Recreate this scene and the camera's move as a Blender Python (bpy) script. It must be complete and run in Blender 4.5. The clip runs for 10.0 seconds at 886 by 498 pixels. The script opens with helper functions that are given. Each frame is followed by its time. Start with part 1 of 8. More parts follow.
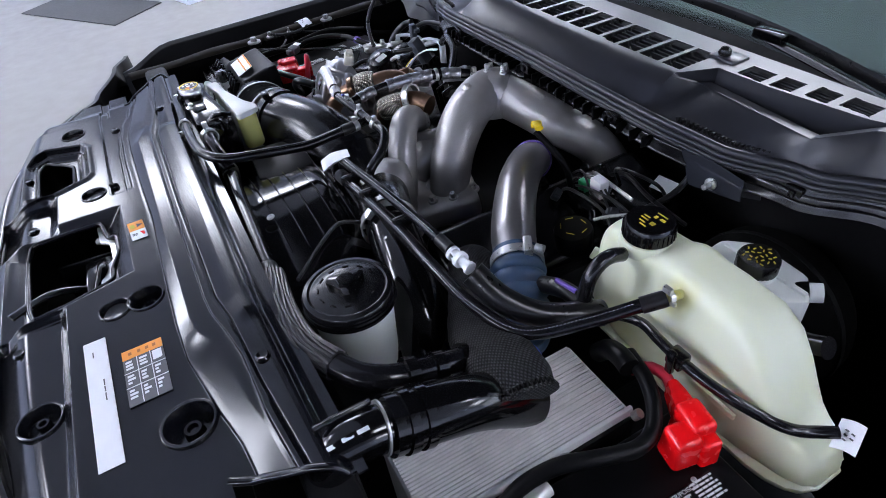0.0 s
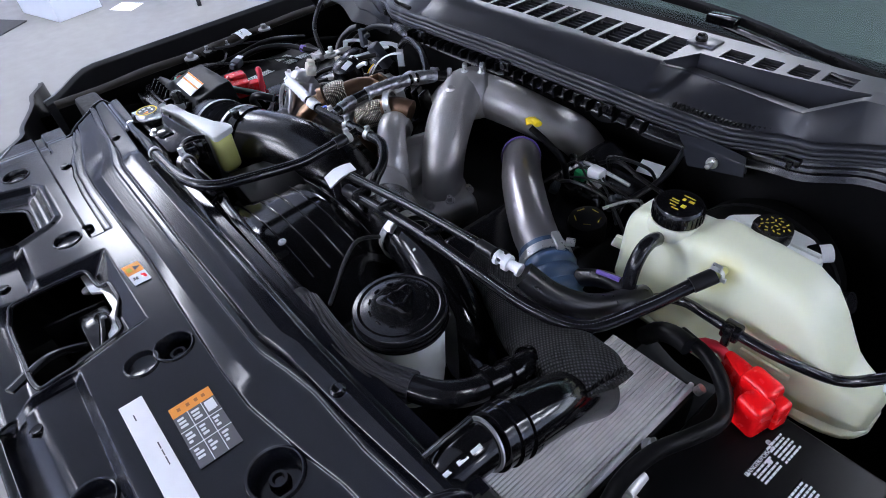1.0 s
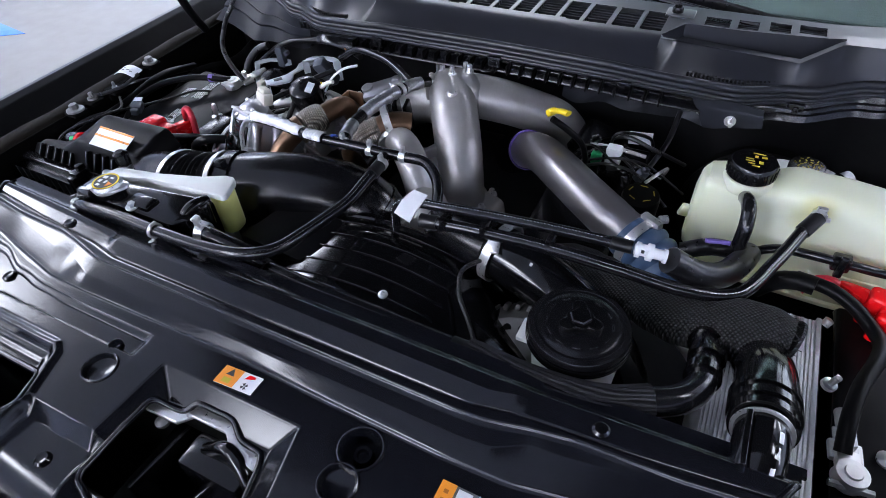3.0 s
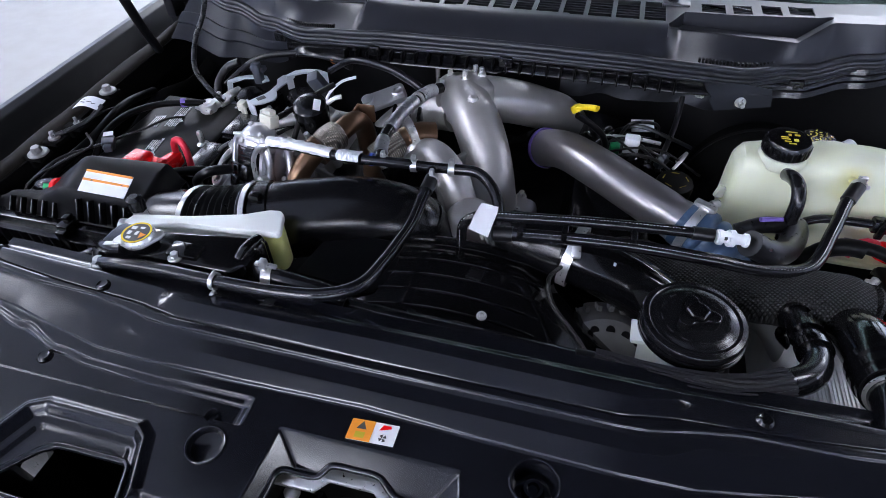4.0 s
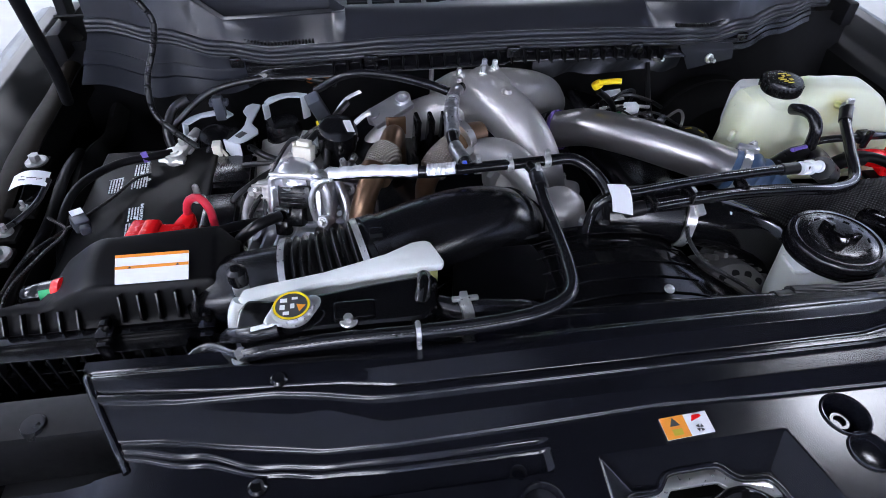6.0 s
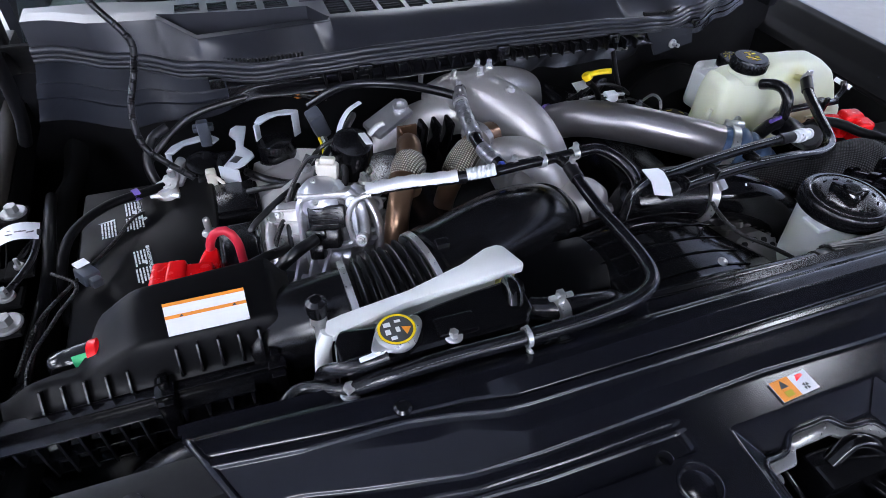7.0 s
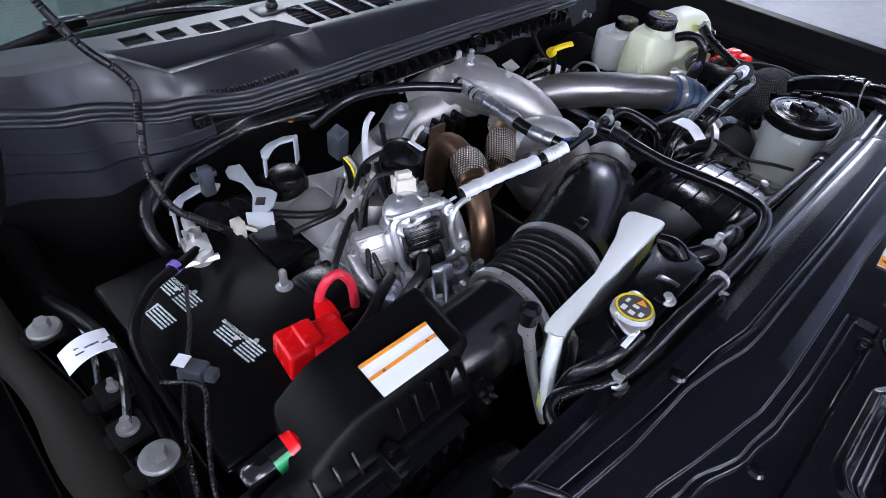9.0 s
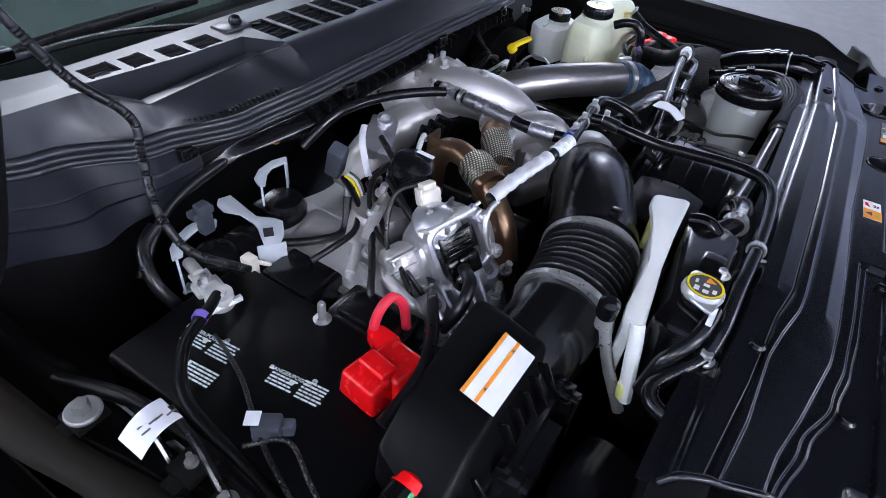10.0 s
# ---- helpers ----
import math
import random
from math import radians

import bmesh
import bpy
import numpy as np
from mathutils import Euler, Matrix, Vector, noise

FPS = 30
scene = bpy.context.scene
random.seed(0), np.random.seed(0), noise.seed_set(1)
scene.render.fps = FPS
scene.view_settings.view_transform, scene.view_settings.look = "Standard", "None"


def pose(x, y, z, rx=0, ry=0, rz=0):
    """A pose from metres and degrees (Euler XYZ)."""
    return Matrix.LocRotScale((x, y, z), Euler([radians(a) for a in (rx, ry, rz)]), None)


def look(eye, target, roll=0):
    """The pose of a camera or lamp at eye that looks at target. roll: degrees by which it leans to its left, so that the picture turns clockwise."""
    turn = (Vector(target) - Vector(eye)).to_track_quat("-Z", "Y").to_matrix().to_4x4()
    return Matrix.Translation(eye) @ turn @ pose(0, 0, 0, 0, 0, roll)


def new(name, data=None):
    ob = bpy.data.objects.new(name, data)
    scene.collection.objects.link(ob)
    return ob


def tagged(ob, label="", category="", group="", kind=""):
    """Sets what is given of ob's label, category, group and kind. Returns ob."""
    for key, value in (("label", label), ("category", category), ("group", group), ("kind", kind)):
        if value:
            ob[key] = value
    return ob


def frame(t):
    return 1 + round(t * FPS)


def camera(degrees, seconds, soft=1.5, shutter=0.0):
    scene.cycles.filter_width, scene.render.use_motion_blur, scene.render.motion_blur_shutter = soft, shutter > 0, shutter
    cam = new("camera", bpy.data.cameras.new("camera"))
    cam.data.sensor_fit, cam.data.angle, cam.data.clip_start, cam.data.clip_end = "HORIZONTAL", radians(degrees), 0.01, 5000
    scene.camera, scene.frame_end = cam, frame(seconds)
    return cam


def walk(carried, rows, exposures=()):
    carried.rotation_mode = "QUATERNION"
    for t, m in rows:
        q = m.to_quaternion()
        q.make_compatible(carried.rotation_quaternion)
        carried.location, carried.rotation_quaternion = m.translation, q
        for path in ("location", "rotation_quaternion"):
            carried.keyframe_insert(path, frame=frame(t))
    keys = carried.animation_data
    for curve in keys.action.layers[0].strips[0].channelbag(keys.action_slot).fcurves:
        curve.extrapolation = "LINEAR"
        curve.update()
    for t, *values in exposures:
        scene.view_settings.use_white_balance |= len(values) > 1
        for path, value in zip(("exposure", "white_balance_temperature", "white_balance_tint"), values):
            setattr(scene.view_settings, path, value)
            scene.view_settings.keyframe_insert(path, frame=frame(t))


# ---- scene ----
cam = camera(74.4, 10.0, 0.7)
PATH = [
    (0, (0.8511, 0.1067, 1.6637), (-0.5241, 0.7190, 0.3775), -7.48),
    (0.5, (0.8031, 0.0429, 1.6709), (-0.4958, 0.7784, 0.3700), -7.21),
    (1, (0.7430, -0.0216, 1.6786), (-0.4580, 0.8417, 0.3623), -6.52),
    (1.5, (0.6692, -0.0856, 1.6807), (-0.4215, 0.8949, 0.3505), -5.84),
    (2, (0.5877, -0.1375, 1.6824), (-0.3847, 0.9457, 0.3402), -5.28),
    (2.5, (0.4954, -0.1811, 1.6818), (-0.3492, 0.9957, 0.3319), -4.45),
    (4, (0.1756, -0.2588, 1.6931), (-0.2419, 1.0934, 0.3082), -2.39),
    (4.5, (0.0592, -0.2717, 1.6914), (-0.1985, 1.1190, 0.3058), -1.28),
    (5, (-0.0507, -0.2749, 1.6840), (-0.1445, 1.1401, 0.3022), -0.22),
    (5.5, (-0.1593, -0.2690, 1.6736), (-0.0856, 1.1521, 0.2969), 0.80),
    (7, (-0.4398, -0.1947, 1.6513), (0.1018, 1.1454, 0.2979), 2.99),
    (7.5, (-0.5315, -0.1532, 1.6455), (0.1626, 1.1202, 0.2976), 3.84),
    (8, (-0.6248, -0.1018, 1.6327), (0.2137, 1.0947, 0.2964), 4.55),
    (8.5, (-0.7030, -0.0407, 1.6245), (0.2703, 1.0609, 0.2980), 5.13),
    (9, (-0.7639, 0.0239, 1.6140), (0.3378, 1.0133, 0.2996), 5.47),
    (9.5, (-0.8128, 0.0962, 1.6080), (0.4047, 0.9575, 0.3056), 5.88),
    (10, (-0.8546, 0.1683, 1.5982), (0.4636, 0.8922, 0.3102), 6.27),
]
walk(cam, [(t, look(eye, target, roll)) for t, eye, target, roll in PATH])

# ---- world, lamps, exposure ----
world = bpy.data.worlds.new("world")
scene.world = world
world.use_nodes = True
world.node_tree.nodes["Background"].inputs[0].default_value = (0.8, 0.86, 1.0, 1)
world.node_tree.nodes["Background"].inputs[1].default_value = 0.05
scene.view_settings.exposure = 0.0


# ---- materials ----
def mat(name, col, rough=0.5, metal=0.0, scale=25.0, var=0.25, bump=0.15, grain=500.0, coat=0.0, rvar=0.12, sss=0.0, trans=0.0, emit=0.0, spec=0.5):
    if metal > 0.3:
        rvar = min(rvar, 0.02)
    m = bpy.data.materials.new(name)
    m.use_nodes = True
    nt = m.node_tree
    n, l = nt.nodes, nt.links
    b = n["Principled BSDF"]
    tc = n.new("ShaderNodeTexCoord")
    big = n.new("ShaderNodeTexNoise")
    big.inputs["Scale"].default_value, big.inputs["Detail"].default_value = scale, 6
    l.new(tc.outputs["Object"], big.inputs["Vector"])
    mix = n.new("ShaderNodeMix")
    mix.data_type = "RGBA"
    mix.inputs["A"].default_value = (*[c * (1 - var) for c in col], 1)
    mix.inputs["B"].default_value = (*[min(1, c * (1 + var)) for c in col], 1)
    l.new(big.outputs["Fac"], mix.inputs["Factor"])
    l.new(mix.outputs["Result"], b.inputs["Base Color"])
    mr = n.new("ShaderNodeMapRange")
    mr.inputs["To Min"].default_value, mr.inputs["To Max"].default_value = max(0.02, rough - rvar), min(1, rough + rvar)
    sm = n.new("ShaderNodeTexNoise")
    sm.inputs["Scale"].default_value, sm.inputs["Detail"].default_value = scale * 4, 3
    l.new(tc.outputs["Object"], sm.inputs["Vector"])
    l.new(sm.outputs["Fac"], mr.inputs["Value"])
    l.new(mr.outputs["Result"], b.inputs["Roughness"])
    b.inputs["Metallic"].default_value = metal
    b.inputs["Specular IOR Level"].default_value = spec
    b.inputs["Coat Weight"].default_value = coat
    b.inputs["Coat Roughness"].default_value = 0.08
    if sss:
        b.inputs["Subsurface Weight"].default_value = sss
        b.inputs["Subsurface Radius"].default_value = (0.03, 0.03, 0.02)
        b.inputs["Subsurface Scale"].default_value = 0.6
    b.inputs["Transmission Weight"].default_value = trans
    if emit:
        b.inputs["Emission Color"].default_value = (*col, 1)
        b.inputs["Emission Strength"].default_value = emit
    if bump:
        g = n.new("ShaderNodeTexNoise")
        g.inputs["Scale"].default_value, g.inputs["Detail"].default_value = grain, 3
        l.new(tc.outputs["Object"], g.inputs["Vector"])
        bp = n.new("ShaderNodeBump")
        bp.inputs["Strength"].default_value, bp.inputs["Distance"].default_value = bump, 0.0004
        l.new(g.outputs["Fac"], bp.inputs["Height"])
        l.new(bp.outputs["Normal"], b.inputs["Normal"])
    return m


def woven(m, scale, strength=0.8, distance=0.002):
    """A fine crossed weave as relief and colour on a material: darker hollows, lighter crowns."""
    n, l = m.node_tree.nodes, m.node_tree.links
    tc = n.new("ShaderNodeTexCoord")
    hs = []
    for turn in ((0, 0, 0.8), (0, 0.4, -0.8)):
        mp = n.new("ShaderNodeMapping")
        mp.inputs["Rotation"].default_value = turn
        w = n.new("ShaderNodeTexWave")
        w.inputs["Scale"].default_value = scale
        w.inputs["Distortion"].default_value = 0.6
        l.new(tc.outputs["Object"], mp.inputs["Vector"])
        l.new(mp.outputs["Vector"], w.inputs["Vector"])
        hs.append(w)
    mx = n.new("ShaderNodeMath")
    mx.operation = "MULTIPLY"
    l.new(hs[0].outputs["Fac"], mx.inputs[0])
    l.new(hs[1].outputs["Fac"], mx.inputs[1])
    bp = n.new("ShaderNodeBump")
    bp.inputs["Strength"].default_value, bp.inputs["Distance"].default_value = strength, distance
    l.new(mx.outputs["Value"], bp.inputs["Height"])
    b = n["Principled BSDF"]
    l.new(bp.outputs["Normal"], b.inputs["Normal"])
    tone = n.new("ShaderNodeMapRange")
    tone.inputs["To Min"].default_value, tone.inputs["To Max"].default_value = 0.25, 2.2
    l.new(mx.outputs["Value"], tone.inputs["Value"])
    toned = n.new("ShaderNodeVectorMath")
    toned.operation = "SCALE"
    l.new(b.inputs["Base Color"].links[0].from_socket, toned.inputs[0])
    l.new(tone.outputs["Result"], toned.inputs["Scale"])
    l.new(toned.outputs["Vector"], b.inputs["Base Color"])
    return m


M = dict(
    panel=mat("satin black plastic", (0.0056, 0.0060, 0.0088), 0.16, scale=8, bump=0.04, grain=1200, rvar=0.05),
    cowl=mat("textured black plastic", (0.0185, 0.0195, 0.0248), 0.34, scale=12, bump=0.06, grain=1500, rvar=0.02),
    plastic=mat("black plastic", (0.0048, 0.0048, 0.006), 0.22, bump=0.08, grain=900, rvar=0.06),
    gloss=mat("glossy black plastic", (0.0035, 0.0035, 0.0042), 0.12, bump=0.02, rvar=0.06),
    cavity=mat("matt near-black cavity", (0.004, 0.004, 0.004), 0.9, spec=0.08, bump=0.1),
    satin=mat("matt black plastic", (0.0032, 0.0032, 0.0038), 0.40, bump=0.12, grain=900, rvar=0.05, spec=0.12),
    rubber=mat("black rubber", (0.0065, 0.0065, 0.0078), 0.3, bump=0.1, grain=800, rvar=0.08),
    shiny_hose=mat("smooth black hose", (0.007, 0.007, 0.009), 0.2, bump=0.04, rvar=0.05),
    dark=mat("dark painted steel", (0.005, 0.005, 0.006), 0.6, spec=0.2, bump=0.1),
    body=mat("black car paint", (0.0045, 0.0045, 0.005), 0.30, coat=0.0, spec=0.18, bump=0.0, rvar=0.05),
    fender=mat("brown-black primed steel", (0.0095, 0.0075, 0.0055), 0.65, bump=0.05, scale=10, spec=0.1),
    cast=mat("cast aluminium", (0.50, 0.485, 0.475), 0.36, metal=0.62, scale=18, var=0.28, bump=0.7, grain=900, rvar=0.06),
    alloy=mat("bright aluminium", (0.62, 0.62, 0.65), 0.30, metal=0.78, scale=40, var=0.2, bump=0.15, grain=300),
    pipe=mat("brushed grey pipe", (0.325, 0.310, 0.315), 0.30, metal=0.84, scale=8, var=0.14, bump=0.05, rvar=0.05),
    zinc=mat("zinc-plated steel", (0.66, 0.66, 0.65), 0.28, metal=0.8, scale=60, var=0.12, bump=0.02),
    dull=mat("dull zinc washer", (0.22, 0.22, 0.215), 0.45, metal=0.6, scale=60, bump=0.2),
    shield=mat("dark crinkled foil", (0.055, 0.058, 0.068), 0.35, metal=0.6, scale=30, var=0.4, bump=0.6, grain=120),
    oldfoil=mat("scuffed dark foil", (0.42, 0.42, 0.44), 0.28, metal=0.85, scale=120, var=0.5, bump=1.0, grain=180),
    oldcast=mat("dull grimy aluminium", (0.16, 0.155, 0.15), 0.5, metal=0.4, scale=25, var=0.35, bump=0.7, grain=500),
    lead=mat("dull lead clamp", (0.74, 0.73, 0.71), 0.45, metal=0.5, scale=60, bump=0.4, grain=300),
    copper=mat("heat-tinted steel", (0.27, 0.165, 0.105), 0.3, metal=0.85, scale=30, var=0.45, bump=0.1),
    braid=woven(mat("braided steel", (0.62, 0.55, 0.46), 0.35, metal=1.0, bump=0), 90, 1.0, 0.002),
    foil=mat("crinkled foil sleeve", (0.80, 0.80, 0.82), 0.35, metal=0.45, scale=90, var=0.12, bump=0.35, grain=160),
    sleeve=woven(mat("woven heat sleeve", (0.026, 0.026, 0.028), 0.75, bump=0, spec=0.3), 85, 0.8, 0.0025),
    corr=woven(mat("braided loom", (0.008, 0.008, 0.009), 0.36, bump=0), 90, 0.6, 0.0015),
    loom=mat("ribbed loom strands", (0.016, 0.016, 0.019), 0.34, scale=60, var=0.4, bump=0.1),
    tank=mat("translucent off-white plastic", (0.74, 0.765, 0.58), 0.30, scale=7, var=0.06, bump=0.03, sss=0.35, rvar=0.05),
    milk=mat("milky white plastic", (0.62, 0.64, 0.62), 0.4, scale=12, var=0.08, bump=0.05, sss=0.2),
    wtank=mat("white plastic", (0.78, 0.80, 0.78), 0.35, scale=20, var=0.05, bump=0.02),
    ytank=mat("coolant-stained plastic", (0.84, 0.83, 0.30), 0.35, scale=20, var=0.1, bump=0.02, sss=0.2),
    red=mat("red plastic", (0.88, 0.006, 0.010), 0.25, scale=20, var=0.1, bump=0.02),
    pink=mat("red cable sleeve", (0.74, 0.03, 0.06), 0.4, scale=20, var=0.1),
    yellow=mat("yellow plastic", (0.85, 0.60, 0.01), 0.35, var=0.08),
    blue=mat("blue silicone", (0.045, 0.085, 0.16), 0.42, var=0.15),
    vivid=mat("blue clip", (0.05, 0.10, 0.55), 0.35),
    violet=mat("violet tape", (0.20, 0.13, 0.50), 0.4),
    green=mat("green plastic", (0.02, 0.35, 0.12), 0.35),
    orange=mat("orange print", (0.85, 0.30, 0.03), 0.4, var=0.05, bump=0),
    orange_dark=mat("brown print on orange", (0.42, 0.12, 0.015), 0.4, var=0.05, bump=0),
    paper=mat("white label", (0.82, 0.83, 0.86), 0.45, scale=60, var=0.05, bump=0.03),
    greyprint=mat("grey label", (0.10, 0.10, 0.11), 0.4, var=0.1, bump=0),
    ink=mat("dark print", (0.05, 0.05, 0.055), 0.5, bump=0),
    print=mat("white print", (0.75, 0.76, 0.78), 0.5, var=0.1, bump=0),
    gold=mat("yellow print", (0.55, 0.42, 0.03), 0.5, bump=0),
    bracket=mat("pale grey bracket", (0.55, 0.58, 0.62), 0.4, scale=30, var=0.1, bump=0.05),
    cream=mat("cream connector", (0.68, 0.64, 0.55), 0.45),
    fin=mat("aluminium fins", (0.86, 0.86, 0.86), 0.5, metal=0.0, scale=30, var=0.2, bump=0.5, grain=250),
    grey=mat("grey connector", (0.055, 0.062, 0.078), 0.45),
    liner=mat("dark grey felt bonnet liner", (0.018, 0.019, 0.023), 0.95, bump=0.3, spec=0.1),
    dash=mat("grey dashboard", (0.13, 0.14, 0.14), 0.6),
    floor=mat("pale polished floor", (0.178, 0.172, 0.162), 0.4, scale=2, var=0.05, bump=0.03, grain=60),
    mat_dark=mat("charcoal floor mat", (0.045, 0.047, 0.05), 0.9, scale=30, bump=0.5, grain=300),
    wall=mat("white painted wall", (0.60, 0.64, 0.76), 0.7, scale=3, var=0.03, bump=0.05),
    eastceil=mat("dark ceiling for dim reflections", (0.020, 0.022, 0.026), 0.8, scale=3, var=0.03),
    ceil=mat("white ceiling", (0.74, 0.78, 0.90), 0.8, scale=3, var=0.03),
    lightpanel=mat("light panel", (0.82, 0.858, 1.0), 0.5, emit=24.0, bump=0, var=0.0),
    daylight=mat("overcast daylight", (0.80, 0.88, 1.0), 0.5, emit=3.2, bump=0, var=0.0),
    deck=mat("smooth dull alloy", (0.62, 0.61, 0.605), 0.42, metal=0.35, scale=12, var=0.2, bump=0.4, grain=700),
    bluepaper=mat("blue sheet", (0.07, 0.20, 0.55), 0.6),
    plinth=mat("white painted plinth", (0.62, 0.66, 0.74), 0.5, scale=4, var=0.04),
    apron=mat("slate plastic apron", (0.0105, 0.012, 0.0175), 0.48, scale=10, bump=0.05, rvar=0.05, spec=0.3),
    orangep=mat("orange seal", (0.75, 0.25, 0.03), 0.4),
)


def stained(m, spots, tint):
    """Soft yellow stains round given points, and the coolant inside showing faintly through the lower wall."""
    n, l = m.node_tree.nodes, m.node_tree.links
    b = n["Principled BSDF"]
    src = b.inputs["Base Color"].links[0].from_socket
    tc = n.new("ShaderNodeTexCoord")
    wob = n.new("ShaderNodeTexNoise")
    wob.inputs["Scale"].default_value, wob.inputs["Detail"].default_value = 45, 4
    l.new(tc.outputs["Object"], wob.inputs["Vector"])
    for at, size, strength in spots:
        d = n.new("ShaderNodeVectorMath")
        d.operation = "DISTANCE"
        d.inputs[1].default_value = at
        l.new(tc.outputs["Object"], d.inputs[0])
        r = n.new("ShaderNodeMapRange")
        r.interpolation_type = "SMOOTHSTEP"
        r.inputs["From Min"].default_value, r.inputs["From Max"].default_value = size * 0.2, size
        r.inputs["To Min"].default_value, r.inputs["To Max"].default_value = strength, 0.0
        l.new(d.outputs["Value"], r.inputs["Value"])
        k = n.new("ShaderNodeMath")
        k.operation = "MULTIPLY"
        l.new(r.outputs["Result"], k.inputs[0])
        l.new(wob.outputs["Fac"], k.inputs[1])
        mx = n.new("ShaderNodeMix")
        mx.data_type = "RGBA"
        l.new(k.outputs["Value"], mx.inputs["Factor"])
        l.new(src, mx.inputs["A"])
        mx.inputs["B"].default_value = (*tint, 1)
        src = mx.outputs["Result"]
    l.new(src, b.inputs["Base Color"])


stained(M["tank"], (((-0.032, -0.045, 0.176), 0.034, 1.5), ((-0.040, -0.040, 0.150), 0.030, 0.9), ((-0.10, -0.045, 0.02), 0.11, 0.55), ((0.06, -0.045, 0.0), 0.12, 0.4)), (0.66, 0.60, 0.16))
gl = bpy.data.materials.new("tinted glass")
gl.use_nodes = True
_g = gl.node_tree.nodes["Principled BSDF"]
_g.inputs["Base Color"].default_value = (0.36, 0.48, 0.43, 1)
_g.inputs["Roughness"].default_value = 0.02
_g.inputs["Transmission Weight"].default_value = 1.0
_g.inputs["IOR"].default_value = 1.5
M["glass"] = gl


# ---- mesh helpers ----
def thing(name, at, label, category, group=""):
    ob = new(name)
    ob.empty_display_size = 0.05
    ob.location = at
    return tagged(ob, label, category, group)


def base_of(ob):
    v = Vector((0, 0, 0))
    while ob is not None:
        v += ob.location
        ob = ob.parent
    return v


def part(name, bm, material, parent=None, label="", smooth=True):
    me = bpy.data.meshes.new(name)
    if parent is not None:
        bmesh.ops.translate(bm, verts=bm.verts, vec=-base_of(parent))
    bm.to_mesh(me)
    bm.free()
    me.materials.append(M[material] if isinstance(material, str) else material)
    if smooth:
        for p in me.polygons:
            p.use_smooth = True
        me.set_sharp_from_angle(angle=radians(38))
    ob = new(name, me)
    ob.parent = parent
    return tagged(ob, label)


def solo(name, bm, material, label, category, group="", kind=""):
    """A thing of one mesh."""
    return tagged(part(name, bm, material), label, category, group, kind)


def join(*bms):
    out = bms[0]
    for b in bms[1:]:
        me = bpy.data.meshes.new("tmp")
        b.to_mesh(me)
        out.from_mesh(me)
        b.free()
        bpy.data.meshes.remove(me)
    return out


def turned(bm, m):
    bmesh.ops.transform(bm, matrix=m, verts=bm.verts)
    return bm


def box(x0, x1, y0, y1, z0, z1, bevel=0.003, segs=2, taper=0.0):
    bm = bmesh.new()
    bmesh.ops.create_cube(bm, size=1)
    for v in bm.verts:
        k = 1 - taper * (v.co.z + 0.5)
        v.co = Vector(((x0 + x1) / 2 + v.co.x * (x1 - x0) * k, (y0 + y1) / 2 + v.co.y * (y1 - y0) * k, (z0 + z1) / 2 + v.co.z * (z1 - z0)))
    if bevel:
        bmesh.ops.bevel(bm, geom=list(bm.edges), offset=bevel, segments=segs, affect="EDGES", profile=0.5)
    return bm


def prism(poly, z0, z1, bevel=0.003, dz=None):
    """A plate of polygonal plan; dz(x, y) shifts its height."""
    bm = bmesh.new()
    f = bm.faces.new([bm.verts.new((x, y, z0)) for x, y in poly])
    if f.normal.z > 0 or f.calc_area() and sum((poly[i][0] * poly[(i + 1) % len(poly)][1] - poly[(i + 1) % len(poly)][0] * poly[i][1]) for i in range(len(poly))) > 0:
        f.normal_flip()
    r = bmesh.ops.extrude_face_region(bm, geom=[f])
    bmesh.ops.translate(bm, verts=[g for g in r["geom"] if isinstance(g, bmesh.types.BMVert)], vec=(0, 0, z1 - z0))
    bmesh.ops.recalc_face_normals(bm, faces=bm.faces)
    if bevel:
        bmesh.ops.bevel(bm, geom=list(bm.edges), offset=bevel, segments=2, affect="EDGES", profile=0.5)
    if dz:
        for v in bm.verts:
            v.co.z += dz(v.co.x, v.co.y)
    return bm


def lathe(prof, at=(0, 0, 0), axis=(0, 0, 1), n=40):
    """A turned shape: prof holds (radius, height) from below to above."""
    bm = bmesh.new()
    rings = []
    for r, h in prof:
        if r < 1e-6:
            rings.append([bm.verts.new((0, 0, h))] * n)
        else:
            rings.append([bm.verts.new((r * math.cos(2 * math.pi * i / n), r * math.sin(2 * math.pi * i / n), h)) for i in range(n)])
    for a, b in zip(rings, rings[1:]):
        for i in range(n):
            vs = [a[i], a[(i + 1) % n], b[(i + 1) % n], b[i]]
            vs = [v for k, v in enumerate(vs) if v not in vs[:k]]
            if len(vs) > 2:
                try:
                    bm.faces.new(vs)
                except ValueError:
                    pass
    for end in (rings[0], rings[-1]):
        if len(set(end)) > 2:
            try:
                bm.faces.new(end)
            except ValueError:
                pass
    bmesh.ops.recalc_face_normals(bm, faces=bm.faces)
    q = Vector((0, 0, 1)).rotation_difference(Vector(axis)).to_matrix().to_4x4()
    return turned(bm, Matrix.Translation(at) @ q)


